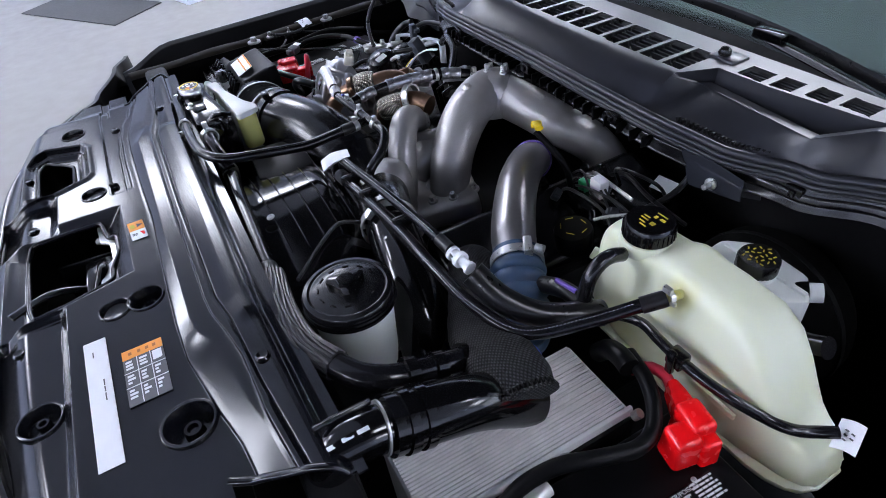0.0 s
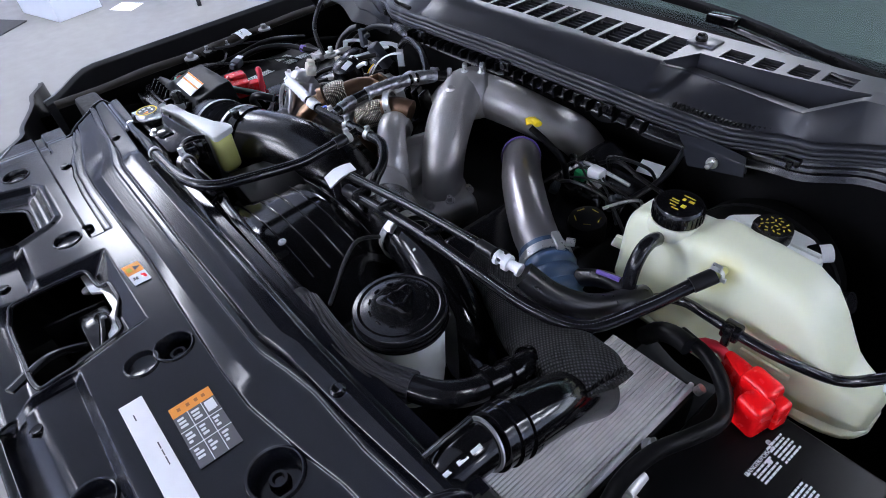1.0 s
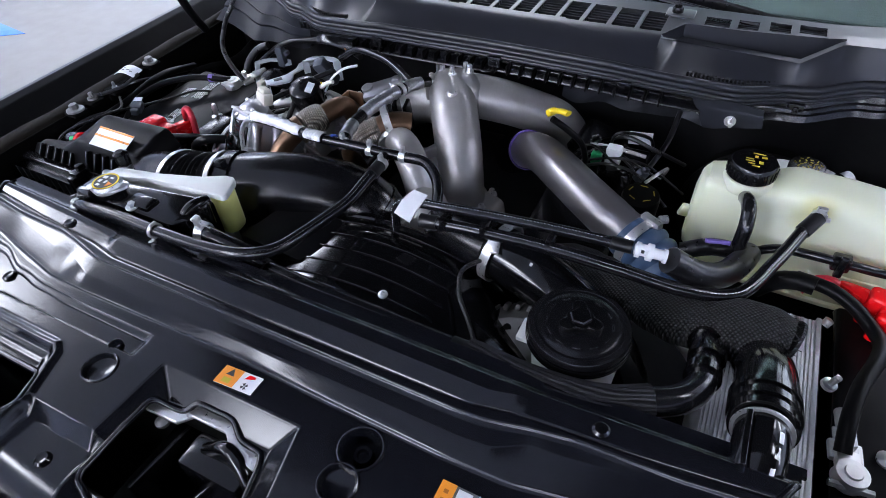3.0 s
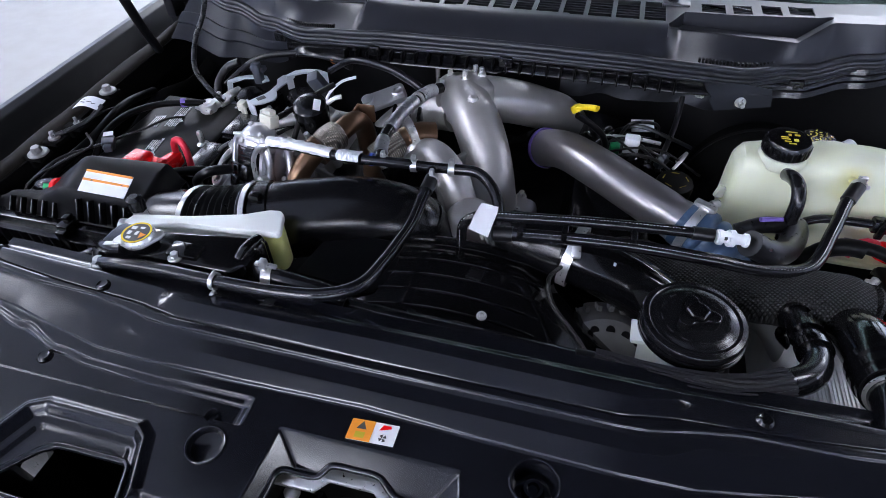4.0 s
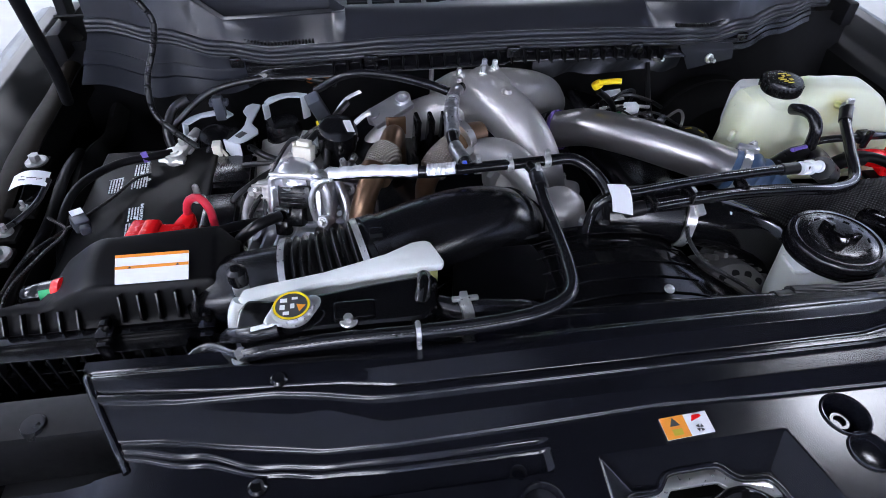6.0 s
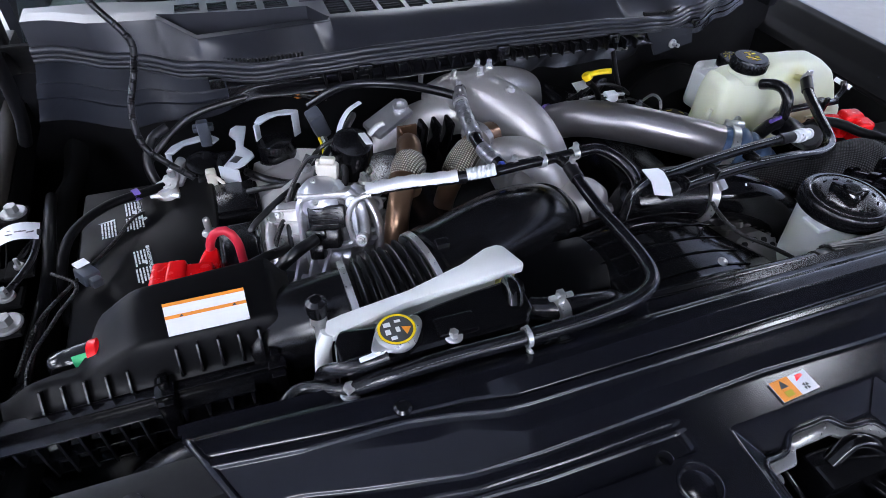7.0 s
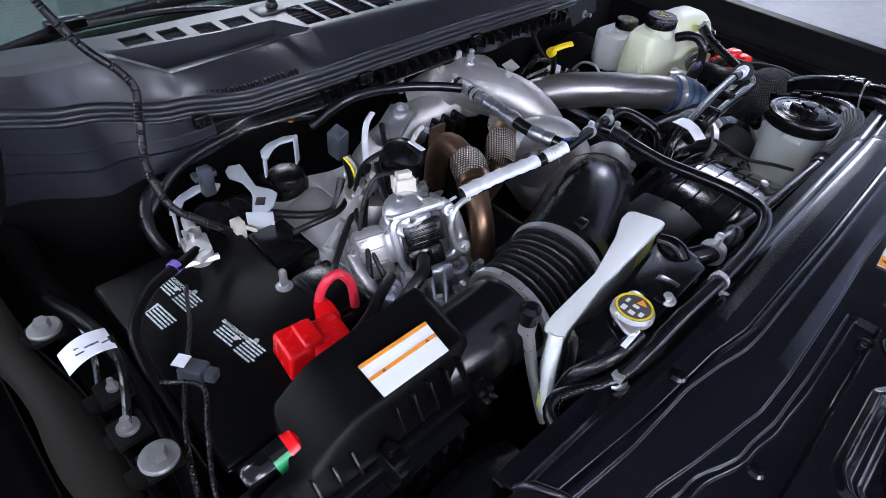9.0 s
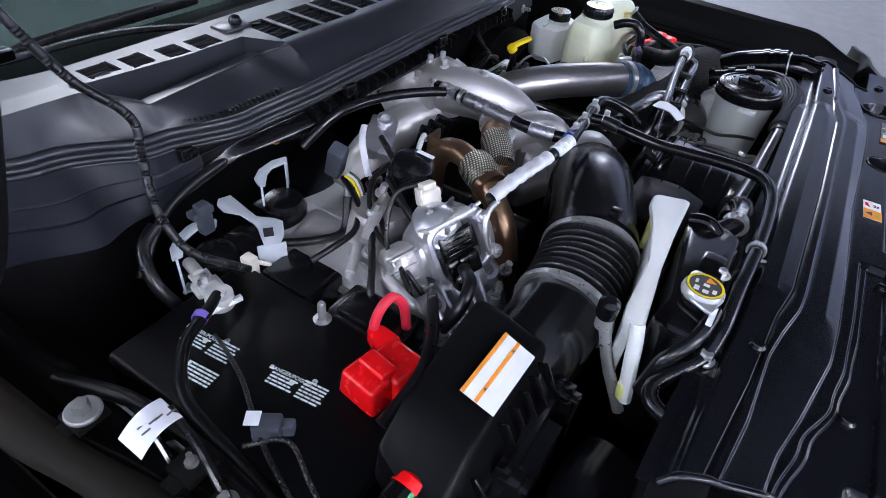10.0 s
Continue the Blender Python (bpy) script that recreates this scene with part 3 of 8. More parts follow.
def cowl():
    c = thing("cowl_panel", (0, 0.8, 1.2), "textured black plastic cowl with air vents below the windscreen", "cowl panel")

    def lin(tab, v):
        if v <= tab[0][0]:
            return tab[0][1]
        for (p, q), (r, t) in zip(tab, tab[1:]):
            if v <= r:
                return q + (t - q) * (v - p) / (r - p)
        return tab[-1][1]

    def f(u, v):
        x = -0.74 + 1.48 * u
        a = abs(x)
        ys, zs = seal_at(x)
        y0, y1 = ys + 0.004, 0.912 + 0.022 * ss(0.5, 0.65, a)
        row = lin([(0.0, 0.777), (0.274, 0.782), (0.300, 0.836), (0.39, 0.838), (0.515, 0.853), (0.56, 0.868), (0.62, 0.885)], a)
        pocket = 0.275 < a < 0.54
        if a > 0.54:
            row = max(row, y0 + 0.02)
        crest = max(min(lin(CREST, a), row - 0.012), y0 + 0.004)
        inner = min(crest + 0.018, row - 0.006)
        keys = [(0, y0), (0.40, crest), (0.52, inner), (0.56, inner + 0.001), (0.62, row - 0.002), (0.70, row), (1, y1)]
        for (p, q), (r, t) in zip(keys, keys[1:]):
            if v <= r + 1e-9:
                y = q + (t - q) * (v - p) / (r - p)
                break
        z = zs + (1.262 - zs) * ss(-0.15, 1.0, (y - y0) / max(0.01, row - y0))
        if a >= 0.54:
            rise = min(1, max(0, (y - y0) / max(0.004, crest - y0)))
            z = zs + 0.004 + (1.256 - zs) * rise + 0.002 * min(1, max(0, (y - crest) / 0.03))
        if pocket:
            zc = lin(CREST_Z, a)
            deep = min(zc, 1.262 - 0.055 * min(1, (0.542 - a) / 0.03, (a - 0.273) / 0.02))
            if v <= 0.40:
                z = zs + 0.004 + (zc - zs - 0.004) * ss(-0.15, 1.25, (y - y0) / max(0.01, crest - y0)) / ss(-0.15, 1.25, 1.0)
            elif v <= 0.52:
                z = zc + 0.0012
            elif v <= 0.56:
                z = zc + (deep - zc) * (v - 0.52) / 0.04
            elif v <= 0.62:
                z = deep
            elif v <= 0.70:
                z = deep + (1.262 - deep) * (v - 0.62) / 0.08
            else:
                z = 1.262
        return (x, y, z)

    def keep(x, y):
        for (a, b), (p, q) in VENTS:
            if p < y < q and a < abs(x) < b:
                return False
        return True
    part("panel", sheet(f, 370, 100, 0.002, keep), "cowl", c)
    for (a, b), (p, q) in VENTS:
        for s in (-1, 1):
            x0, x1 = sorted((s * a, s * b))
            part("vent_backing", box(x0 - 0.002, x1 + 0.002, p - 0.004, q + 0.004, 1.215, 1.225, 0), "dark", c)
            k = 7 if q - p > 0.05 else 5
            for i in range(k):
                y = p + (q - p) * (i + 0.5) / k
                z = 1.254 - (0.02 if q - p > 0.05 and i < 2 else 0)
                part("slat", turned(box(x0 - 0.001 - (x0 + x1) / 2, x1 + 0.001 - (x0 + x1) / 2, -0.0012, 0.0012, -0.012, 0.002, 0), pose((x0 + x1) / 2, y, z, 20, 0, 0)), "cowl", c)
    # rubber seal with its double lip
    for dy, dz, r in ((0.0, 0.0045, 0.0062), (-0.004, -0.003, 0.0042), (-0.007, -0.0095, 0.0040), (-0.004, -0.0165, 0.0036)):
        pts = [(x, seal_at(x)[0] + dy, seal_at(x)[1] + dz) for x in [-0.74 + 0.037 * i for i in range(41)]]
        part("seal", tube(pts, r, 10, 0.012), "cowl", c, "black rubber edge seal")

    def low(u, v):
        x = -0.70 + 1.40 * u
        ys, zs = seal_at(x)
        a = abs(x)
        deep = lerp_table([(0.0, 0.030), (0.4, 0.032), (0.50, 0.070), (0.62, 0.066), (0.74, 0.050)], a) if x < 0 else 0.03
        fwd = lerp_table([(0.0, 0.022), (0.35, 0.02), (0.43, 0.012), (0.50, 0.010), (0.62, 0.080), (0.74, 0.105)], a) if x < 0 else 0.012
        emb = 0.003 * ss(0.38, 0.40, v) * (1 - ss(0.62, 0.64, v)) * ss(0.42, 0.46, a)
        return (x, ys - 0.004 + 0.012 * ss(0, 0.4, v) * (1 - ss(0.4, 0.5, a)) - fwd * (ss(0.55, 1, v) * (1 - ss(0.4, 0.5, a)) + v * ss(0.4, 0.5, a)) - emb, zs - 0.014 - deep * v + emb)
    part("apron", sheet(lambda u, v: low((u * 0.285 - 0.040) / 1.4, v), 50, 50, 0.002), "apron", c, "slate coloured plate below the seal")
    part("apron", sheet(lambda u, v: low((u * 1.155 + 0.245) / 1.4, v), 110, 30, 0.002), "plastic", c, "ribbed black apron below the seal")
    part("bracket", sheet(lambda u, v: (0.340 + 0.115 * u + 0.035 * v * (1 - u) + 0.006 * u * v, 0.733 - 0.006 * v, 1.198 - 0.012 * u - (0.058 - 0.03 * u) * v + 0.002 * ss(0.4, 0.45, v) * (1 - ss(0.7, 0.75, v))), 16, 16, 0.002), "apron", c, "slate coloured plate below the seal")
    part("stud", lathe([(0.009, 0), (0.009, 0.003), (0.004, 0.004), (0.004, 0.018), (0, 0.019)], (0.412, 0.726, 1.161), (0.1, -1, 0.1), 14), "zinc", c, "small steel stud")
    for i in range(26):
        x = -0.30 + 0.6 * i / 25
        ys, zs = seal_at(x)
        part("rib", box(x - 0.0015, x + 0.0015, ys - 0.014, ys + 0.006, zs - 0.044, zs - 0.026, 0.0006), "satin", c)
    for x in (0.012, -0.235, 0.24, -0.47, 0.5):
        ys, zs = seal_at(x)
        part("clip", join(box(x - 0.012, x + 0.012, ys - 0.014, ys - 0.002, zs - 0.032, zs - 0.014, 0.002), box(x - 0.004, x + 0.004, ys - 0.018, ys - 0.01, zs - 0.028, zs - 0.018, 0.001)), "plastic", c)
    for s in (-1, 1):
        for i in range(26):
            x = s * (0.33 + 0.006 * i)
            ys, zs = seal_at(x)
            part("notch_tooth", box(x - 0.0018, x + 0.0018, ys + 0.012, ys + 0.019, zs + 0.004, zs + 0.0125, 0.0005), "dark", c)
        x = s * 0.285
        part("nozzle_seat", box(x - 0.024, x + 0.024, 0.856, 0.892, 1.258, 1.266, 0.003), "cowl", c)
        part("washer_nozzle", lathe([(0.0095, 0), (0.0095, 0.006), (0.006, 0.011), (0, 0.012)], (x - s * 0.006, 0.872, 1.266), (0, -0.3, 1), 16), "plastic", c, "small black washer nozzle")
    return c


cowl()


def wiper(s, pts, blade):
    w = thing("wiper", pts[0], "black wiper arm resting on the windscreen", "wiper", "wipers")
    part("arm", tube(pts, 0.009, 10, flat=0.6), "plastic", w)
    part("blade", tube(blade, 0.008, 8, flat=1.4), "rubber", w, "black rubber blade with a bright edge")
    part("clip", box(pts[-1][0] - 0.03, pts[-1][0] + 0.03, pts[-1][1] - 0.012, pts[-1][1] + 0.012, pts[-1][2], pts[-1][2] + 0.018, 0.004), "gloss", w)


wiper(1, [(0.62, 1.02, 1.17), (0.4, 1.06, 1.19), (0.2, 1.09, 1.205)], [(0.60, 1.08, 1.165), (0.2, 1.12, 1.21), (-0.12, 1.14, 1.215)])
wiper(-1, [(-0.1, 1.02, 1.18), (-0.33, 1.08, 1.21), (-0.52, 1.1, 1.21)], [(-0.15, 1.13, 1.21), (-0.5, 1.12, 1.205), (-0.78, 1.07, 1.17)])

# ---- radiator cover ----
LATCH = [(-0.058, -0.158), (-0.062, -0.100), (-0.060, -0.062), (-0.024, -0.057), (-0.012, -0.044), (0.036, -0.043), (0.055, -0.056), (0.086, -0.059), (0.104, -0.120), (0.108, -0.165), (-0.03, -0.170)]
RECESS = [(-0.076, -0.120), (-0.072, -0.028), (0.110, -0.026), (0.132, -0.118), (0.140, -0.20), (-0.06, -0.20)]
SLOT = [(-0.335, -0.140), (-0.305, -0.103), (-0.290, -0.094), (-0.208, -0.094), (-0.200, -0.100), (-0.190, -0.130), (-0.20, -0.150), (-0.31, -0.152)]
FRAME = [(-0.362, -0.135), (-0.338, -0.072), (-0.322, -0.064), (-0.212, -0.064), (-0.200, -0.072), (-0.178, -0.125), (-0.19, -0.170), (-0.335, -0.170)]
WELLS = [(0.179, -0.018, 0.021, 0.022, 0.010), (0.178, -0.056, 0.018, 0.006, 0.0), (0.405, -0.003, 0.026, 0.020, 0.010), (-0.135, -0.062, 0.018, 0.006, 0.0), (-0.148, -0.031, 0.0065, 0.004, 0.0),
         (0.30, -0.150, 0.022, 0.014, 0.007), (-0.40, -0.085, 0.020, 0.008, 0.0)]


def bent(tab, v):
    """Straight runs between the given points, with slightly eased corners."""
    def at(q):
        if q <= tab[0][0]:
            return tab[0][1]
        for (a, m), (b, n) in zip(tab, tab[1:]):
            if q <= b:
                return m + (n - m) * (q - a) / (b - a)
        return tab[-1][1]
    return (at(v - 0.006) + at(v) * 2 + at(v + 0.006)) / 4


def ridge_lines(x):
    """The creases that run along the cover, from the front to the rear."""
    a = abs(x)
    return [lerp_table([(0.12, -0.013), (0.25, -0.0125), (0.318, -0.009), (0.366, -0.002), (0.433, 0.016), (0.50, 0.031)], a),
            lerp_table([(0.12, -0.0035), (0.224, -0.0045), (0.308, -0.0025), (0.368, 0.0045), (0.436, 0.0245), (0.50, 0.037)], a),
            bent([(0.0, 0.0145), (0.12, 0.011), (0.256, 0.009), (0.319, 0.0115), (0.408, 0.028), (0.46, 0.040), (0.5, 0.044)], a),
            bent([(0.0, 0.0265), (0.262, 0.0265), (0.313, 0.0465), (0.346, 0.0465), (0.419, 0.060), (0.52, 0.075)] if x < 0 else [(0.0, 0.0265), (0.26, 0.0275), (0.292, 0.0305), (0.324, 0.0490), (0.350, 0.0500), (0.419, 0.060), (0.52, 0.075)], a),
            bent([(0.0, 0.0490), (0.245, 0.0500), (0.275, 0.0520), (0.319, 0.062), (0.361, 0.069), (0.453, 0.072), (0.54, 0.082)], a),
            bent([(0.0, 0.0610), (0.25, 0.0630), (0.30, 0.072), (0.41, 0.079), (0.53, 0.092)], a),
            bent([(0.0, 0.0830), (0.27, 0.0810), (0.30, 0.089), (0.53, 0.102)], a),
            bent([(0.0, 0.1040), (0.30, 0.104), (0.53, 0.112)], a)]


def step_up(y, at, w=0.0020):
    """A crease: hollow foot, crisp upper edge."""
    t = min(1.0, max(0.0, (y - at + w) / (2 * w)))
    return 1 - (1 - t) ** 1.6 if t < 1 else 1.0


def cover_height(x, y):
    a = abs(x)
    L = ridge_lines(x)
    k = 1 - ss(-0.124, -0.112, x) if x < 0 else 0.0
    z = 1.164 + 0.003 * (1 - ss(0.0, 0.5, a))

    def run(p, q):
        return min(1.0, max(0.0, (y - p) / max(0.004, q - p)))
    # two short steps beside the slot, then face, shelf, groove, face and top
    z += k * 0.003 * (step_up(y, L[0], 0.0016) + step_up(y, L[1], 0.0016)) + 0.003 * step_up(y, L[2], 0.0014)
    z -= k * 0.006 * ss(-0.0365, -0.0325, y)
    z += 0.0085 * run(L[2], L[3])
    z += 0.0022 * run(L[3], L[4])
    z += 0.0035 * step_up(y, L[4], 0.0014)
    z -= 0.0022 * ss(L[5] - 0.0035, L[5] - 0.0015, y) - 0.0022 * step_up(y, L[5], 0.0012)
    kc = ss(-0.285, -0.262, x) * (1 - ss(0.294, 0.318, x))
    z += (0.0015 + 0.0040 * kc) * run(L[5], L[6])
    z -= (0.001 + 0.0025 * kc) * run(L[6], L[7])
    z -= 0.012 * ss(L[7] - 0.004, L[7] + 0.006, y)
    # front: droop, latch recess, steps
    z -= 0.025 * (1 - ss(-0.215, -0.165, y - 0.14 * a * a))
    if -0.12 < x < 0.18 and y < -0.01:
        d = edge_of(RECESS, x, y)[0]
        z -= 0.020 * (1 - min(1.0, max(0.0, (d + 0.026) / 0.027)))
    if x < -0.10 and y < -0.02:
        kk = (1 - ss(-0.125, -0.110, x))
        d = edge_of(FRAME, x, y)[0] if -0.39 < x < -0.15 else 1.0
        z += 0.004 * (1 - ss(0.001, 0.012, d)) - 0.012 * (1 - ss(-0.010, 0.003, d)) - 0.006 * (1 - ss(-0.023, -0.012, d))
    if x < -0.44 and y < 0.03:
        z -= 0.022 * ss(0.485, 0.56, a) * (1 - ss(0.02, 0.04, y))
        z -= 0.008 * ss(0.448, 0.456, a) * (1 - ss(-0.022, -0.014, y))
    if x > 0.13 and y < -0.10:
        z -= 0.013 * (1 - min(1.0, max(0.0, (y + 0.125) / 0.012))) * ss(0.130, 0.140, x)
    if -0.178 < x < -0.05 and y < -0.10:
        z -= 0.016 * (1 - min(1.0, max(0.0, (y + 0.135) / 0.017))) * (1 - ss(-0.072, -0.060, x)) * ss(-0.178, -0.168, x)
    for wx, wy, r, d, knob in WELLS:
        e = math.hypot(x - wx, y - wy)
        if e < r * 0.97:
            z -= d + 0.008
    return z


def radiator_cover():
    c = thing("radiator_cover", (0, 0, 1.15), "satin black moulded plastic cover over the radiator support", "radiator cover")

    def front(x):
        a = abs(x)
        return -0.215 + 0.9 * max(0, a - 0.25) ** 2 + 0.10 * a * a

    def rows(x):
        """Where the rows of the mesh lie: dense on the creases."""
        ys = [front(x) + (ridge_lines(x)[0] - 0.002 - front(x)) * i / 124 for i in range(125)]
        L = ridge_lines(x)
        for i, at in enumerate(L):
            w = 0.003 if i == 3 else 0.002
            ys += [max(at + w * q, ys[-1] + 0.0002 * (n + 1)) for n, q in enumerate((-1, -0.6, -0.2, 0.2, 0.6, 1.0))]
            if i + 1 < len(L):
                gap = L[i + 1] - 0.003 - ys[-1]
                ys += [ys[-1] + max(0.0001, gap * q) for q in (0.25, 0.5, 0.75)]
        return ys + [ys[-1] + 0.006, ys[-1] + 0.012, ys[-1] + 0.022]

    cache = {}

    def f(u, v):
        x = -0.60 + 1.20 * u
        if u not in cache:
            cache.clear()
            ys = rows(x)
            for i in range(1, len(ys)):
                ys[i] = max(ys[i], ys[i - 1] + 0.00005)
            cache[u] = ys
        ys = cache[u]
        y = ys[round(v * (len(ys) - 1))]
        return (x, y, cover_height(x, y))

    def keep(x, y):
        if y > 0.02 and abs(x) > 0.492 + 0.55 * (y - 0.02):
            return False
        return not inside(LATCH, x, y) and not inside(SLOT, x, y)
    part("panel", sheet(f, 640, len(rows(0.0)) - 1, 0.003, keep, (LATCH, SLOT), cover_height), "panel", c)
    for wx, wy, r, d, knob in WELLS:
        z = sum(sorted(cover_height(wx + r * 1.2 * p, wy + r * 1.2 * q) for p, q in ((1, 0), (-1, 0), (0, 1), (0, -1)))[2:]) / 2
        prof = [(0, -d), (r * 0.82, -d), (r * 0.88, -d * 0.9), (r * 0.95, -0.001), (r * 1.0, 0.0014), (r * 1.06, 0.0018), (r * 1.12, 0.0012), (r * 1.18, -0.003), (r * 0.95, -d - 0.003), (0, -d - 0.003)]
        if knob:
            prof = [(0, -d + 0.006), (knob * 0.45, -d + 0.006), (knob * 0.6, -d + 0.010), (knob * 0.9, -d + 0.010), (knob * 1.1, -d)] + prof[1:]
        part("well", lathe(prof, (wx, wy, z), n=40), "panel", c, "round moulded well")
    for name, poly in (("latch_rim", LATCH), ("slot_rim", SLOT)):
        ring_pts = [(x, y, cover_height(x * 1.0, y) - 0.001) for x, y in poly]
        edge = []
        for p, q in zip(ring_pts, ring_pts[1:] + ring_pts[:1]):
            edge += [Vector(p).lerp(Vector(q), 0.12), Vector(p).lerp(Vector(q), 0.5), Vector(p).lerp(Vector(q), 0.88)]
        part(name, tube(edge + [edge[0]], 0.0036, 10, 0.004), "panel", c)
    for s in (-1, 1):
        part("end_edge", tube([(s * (0.492 + 0.55 * (y - 0.02)), y, cover_height(s * (0.490 + 0.55 * (y - 0.02)), y) - 0.002) for y in [0.018 + 0.010 * i for i in range(11)]], 0.0042, 10, 0.004), "panel", c)
    part("front_lip", tube([(x, front(x) - 0.004, 1.135 - 0.01 * abs(x)) for x in [-0.6 + 0.1 * i for i in range(13)]], 0.007, 10), "gloss", c, "glossy front edge")
    for x, y in ((-0.376, -0.011), (-0.359, 0.082), (0.379, 0.088), (-0.11, -0.160), (0.17, -0.175), (-0.27, -0.165), (0.52, 0.0)):
        part("push_pin", lathe([(0.0085, 0), (0.0085, 0.002), (0.006, 0.0045), (0.003, 0.0038), (0, 0.0038)], (x, y, cover_height(x, y) - 0.0005), (0, 0, 1), 16), "gloss", c)
    return c


cover = radiator_cover()


def cz(x, y, up=0.001):
    return (x, y, cover_height(x, y) + up)


def quad(x0, x1, y0, y1, skew=0.0):
    """Corners on the cover: left front, right front, right rear, left rear."""
    return [cz(x0, y0), cz(x1, y0 + skew), cz(x1, y1 + skew), cz(x0, y1)]


def stickers():
    q = quad(-0.005, 0.043, -0.022, 0.0, 0.003)
    s = part("warning_sticker", decal(q), "paper", cover, "orange and white warning sticker")
    part("orange_field", patch(q, 0, 0.5, 0, 1), "orange", s)
    part("symbol", decal([on(q, u, v, 0.0014) for u, v in ((0.15, 0.55), (0.36, 0.55), (0.26, 0.92), (0.25, 0.92))], 0.0003), "ink", s)
    part("symbol", patch(q, 0.16, 0.36, 0.12, 0.4, 0.0014), "gold", s)
    for k in range(4):
        a = k * math.pi / 2 + 0.6
        part("symbol", decal([on(q, 0.74 + 0.09 * (math.cos(a + d) * r), 0.28 + 0.2 * math.sin(a + d) * r, 0.0012) for d, r in ((0, 0.1), (-0.5, 0.9), (0.4, 1.0), (0.6, 0.3))], 0.0003), "ink", s)
    part("symbol", decal([on(q, u, v, 0.0012) for u, v in ((0.62, 0.62), (0.86, 0.78), (0.84, 0.9), (0.68, 0.9))], 0.0003), "red", s)
    q = quad(0.264, 0.351, -0.056, -0.011)
    s = part("notice_sticker", decal(q), "greyprint", cover, "grey table sticker with an orange heading")
    part("orange_field", patch(q, 0, 0.17, 0, 1), "orange", s)
    for v in (0.2, 0.42, 0.62, 0.80):
        part("symbol", patch(q, 0.06, 0.11, v - 0.04, v + 0.04, 0.0013), "orange_dark", s)
    for u in (0.42, 0.68):
        part("rule", patch(q, u, u + 0.012, 0.0, 1.0), "print", s)
    for v in (0.33, 0.66):
        part("rule", patch(q, 0.17, 1.0, v, v + 0.02), "print", s)
    rnd = random.Random(5)
    for i in range(3):
        for j in range(3):
            for k in range(3):
                u0, v0 = 0.21 + 0.26 * i + 0.06 * k, 0.06 + 0.33 * j
                part("print_bar", patch(q, u0, u0 + 0.035, v0, v0 + rnd.uniform(0.08, 0.2)), "print", s)
    part("field", patch(q, 0.2, 0.36, 0.72, 0.95, 0.0013), "paper", s)
    q = quad(0.224, 0.416, -0.096, -0.071, 0.004)
    s = part("notice_sticker", decal(q), "paper", cover, "long white sticker with fine print")
    for u0, u1, v in ((0.10, 0.15, 0.36), (0.36, 0.41, 0.66), (0.42, 0.46, 0.66), (0.47, 0.53, 0.66)):
        part("print_bar", patch(q, u0, u1, v, v + 0.05), "greyprint", s)


stickers()


def latch():
    t = thing("bonnet_latch", (0.04, -0.11, 1.05), "black steel bonnet latch inside the cover opening", "latch")
    part("base_plate", box(-0.09, 0.16, -0.19, -0.04, 1.045, 1.055, 0.004), "cavity", t)
    part("body", join(box(0.0, 0.08, -0.10, -0.06, 1.05, 1.135, 0.006), box(0.02, 0.06, -0.13, -0.09, 1.05, 1.10, 0.006)), "gloss", t)
    part("hook", tube([(0.02, -0.075, 1.13), (0.05, -0.07, 1.146), (0.085, -0.085, 1.13), (0.08, -0.10, 1.09)], 0.008, 10), "gloss", t, "black steel hook")
    part("lever", tube([(0.05, -0.09, 1.12), (0.055, -0.14, 1.14), (0.085, -0.19, 1.145)], 0.0075, 10, flat=0.6), "gloss", t, "black release lever")
    part("striker_plate", prism([(-0.066, -0.056), (-0.026, -0.054), (-0.014, -0.041), (0.037, -0.040), (0.058, -0.058), (0.106, -0.063), (0.106, -0.077), (0.055, -0.073), (0.034, -0.056), (-0.011, -0.057), (-0.022, -0.070), (-0.066, -0.072)], 1.140, 1.146, 0.0015), "zinc", t, "worn bright striker plate")
    part("rivet", lathe([(0.008, 0), (0.008, 0.004), (0.004, 0.007), (0, 0.007)], (-0.045, -0.072, 1.132), n=16), "dull", t)
    part("side_plate", turned(box(-0.003, 0.003, -0.045, 0.045, -0.05, 0.04, 0.002), pose(0.095, -0.105, 1.10, 0, 12, 8)), "gloss", t)
    part("side_plate", turned(box(-0.003, 0.003, -0.04, 0.04, -0.05, 0.035, 0.002), pose(-0.02, -0.10, 1.09, 0, -8, -6)), "gloss", t)
    part("spring", tube([(0.03 + 0.008 * math.cos(i), -0.12 + 0.002 * i, 1.075 + 0.008 * math.sin(i)) for i in range(20)], 0.0015, 6, 0.003), "zinc", t)


latch()

# ---- engine: pipes and castings ----


def engine_block():
    e = thing("engine_block", (0, 0.5, 0.6), "dark engine block deep in the bay", "engine")
    part("block", box(-0.33, 0.33, 0.30, 0.86, 0.57, 0.98, 0.03, 3, 0.1), "dark", e)
    for s in (-1, 1):
        part("valve_cover", turned(box(-0.075, 0.075, -0.22, 0.22, -0.03, 0.05, 0.02, 3), pose(s * 0.22, 0.60, 1.0, 0, s * 20, 0)), "plastic", e, "black plastic valve cover")
    part("front_cover", box(-0.2, 0.25, 0.27, 0.33, 0.7, 1.04, 0.02, 3), "dark", e)
    return e


engine_block()


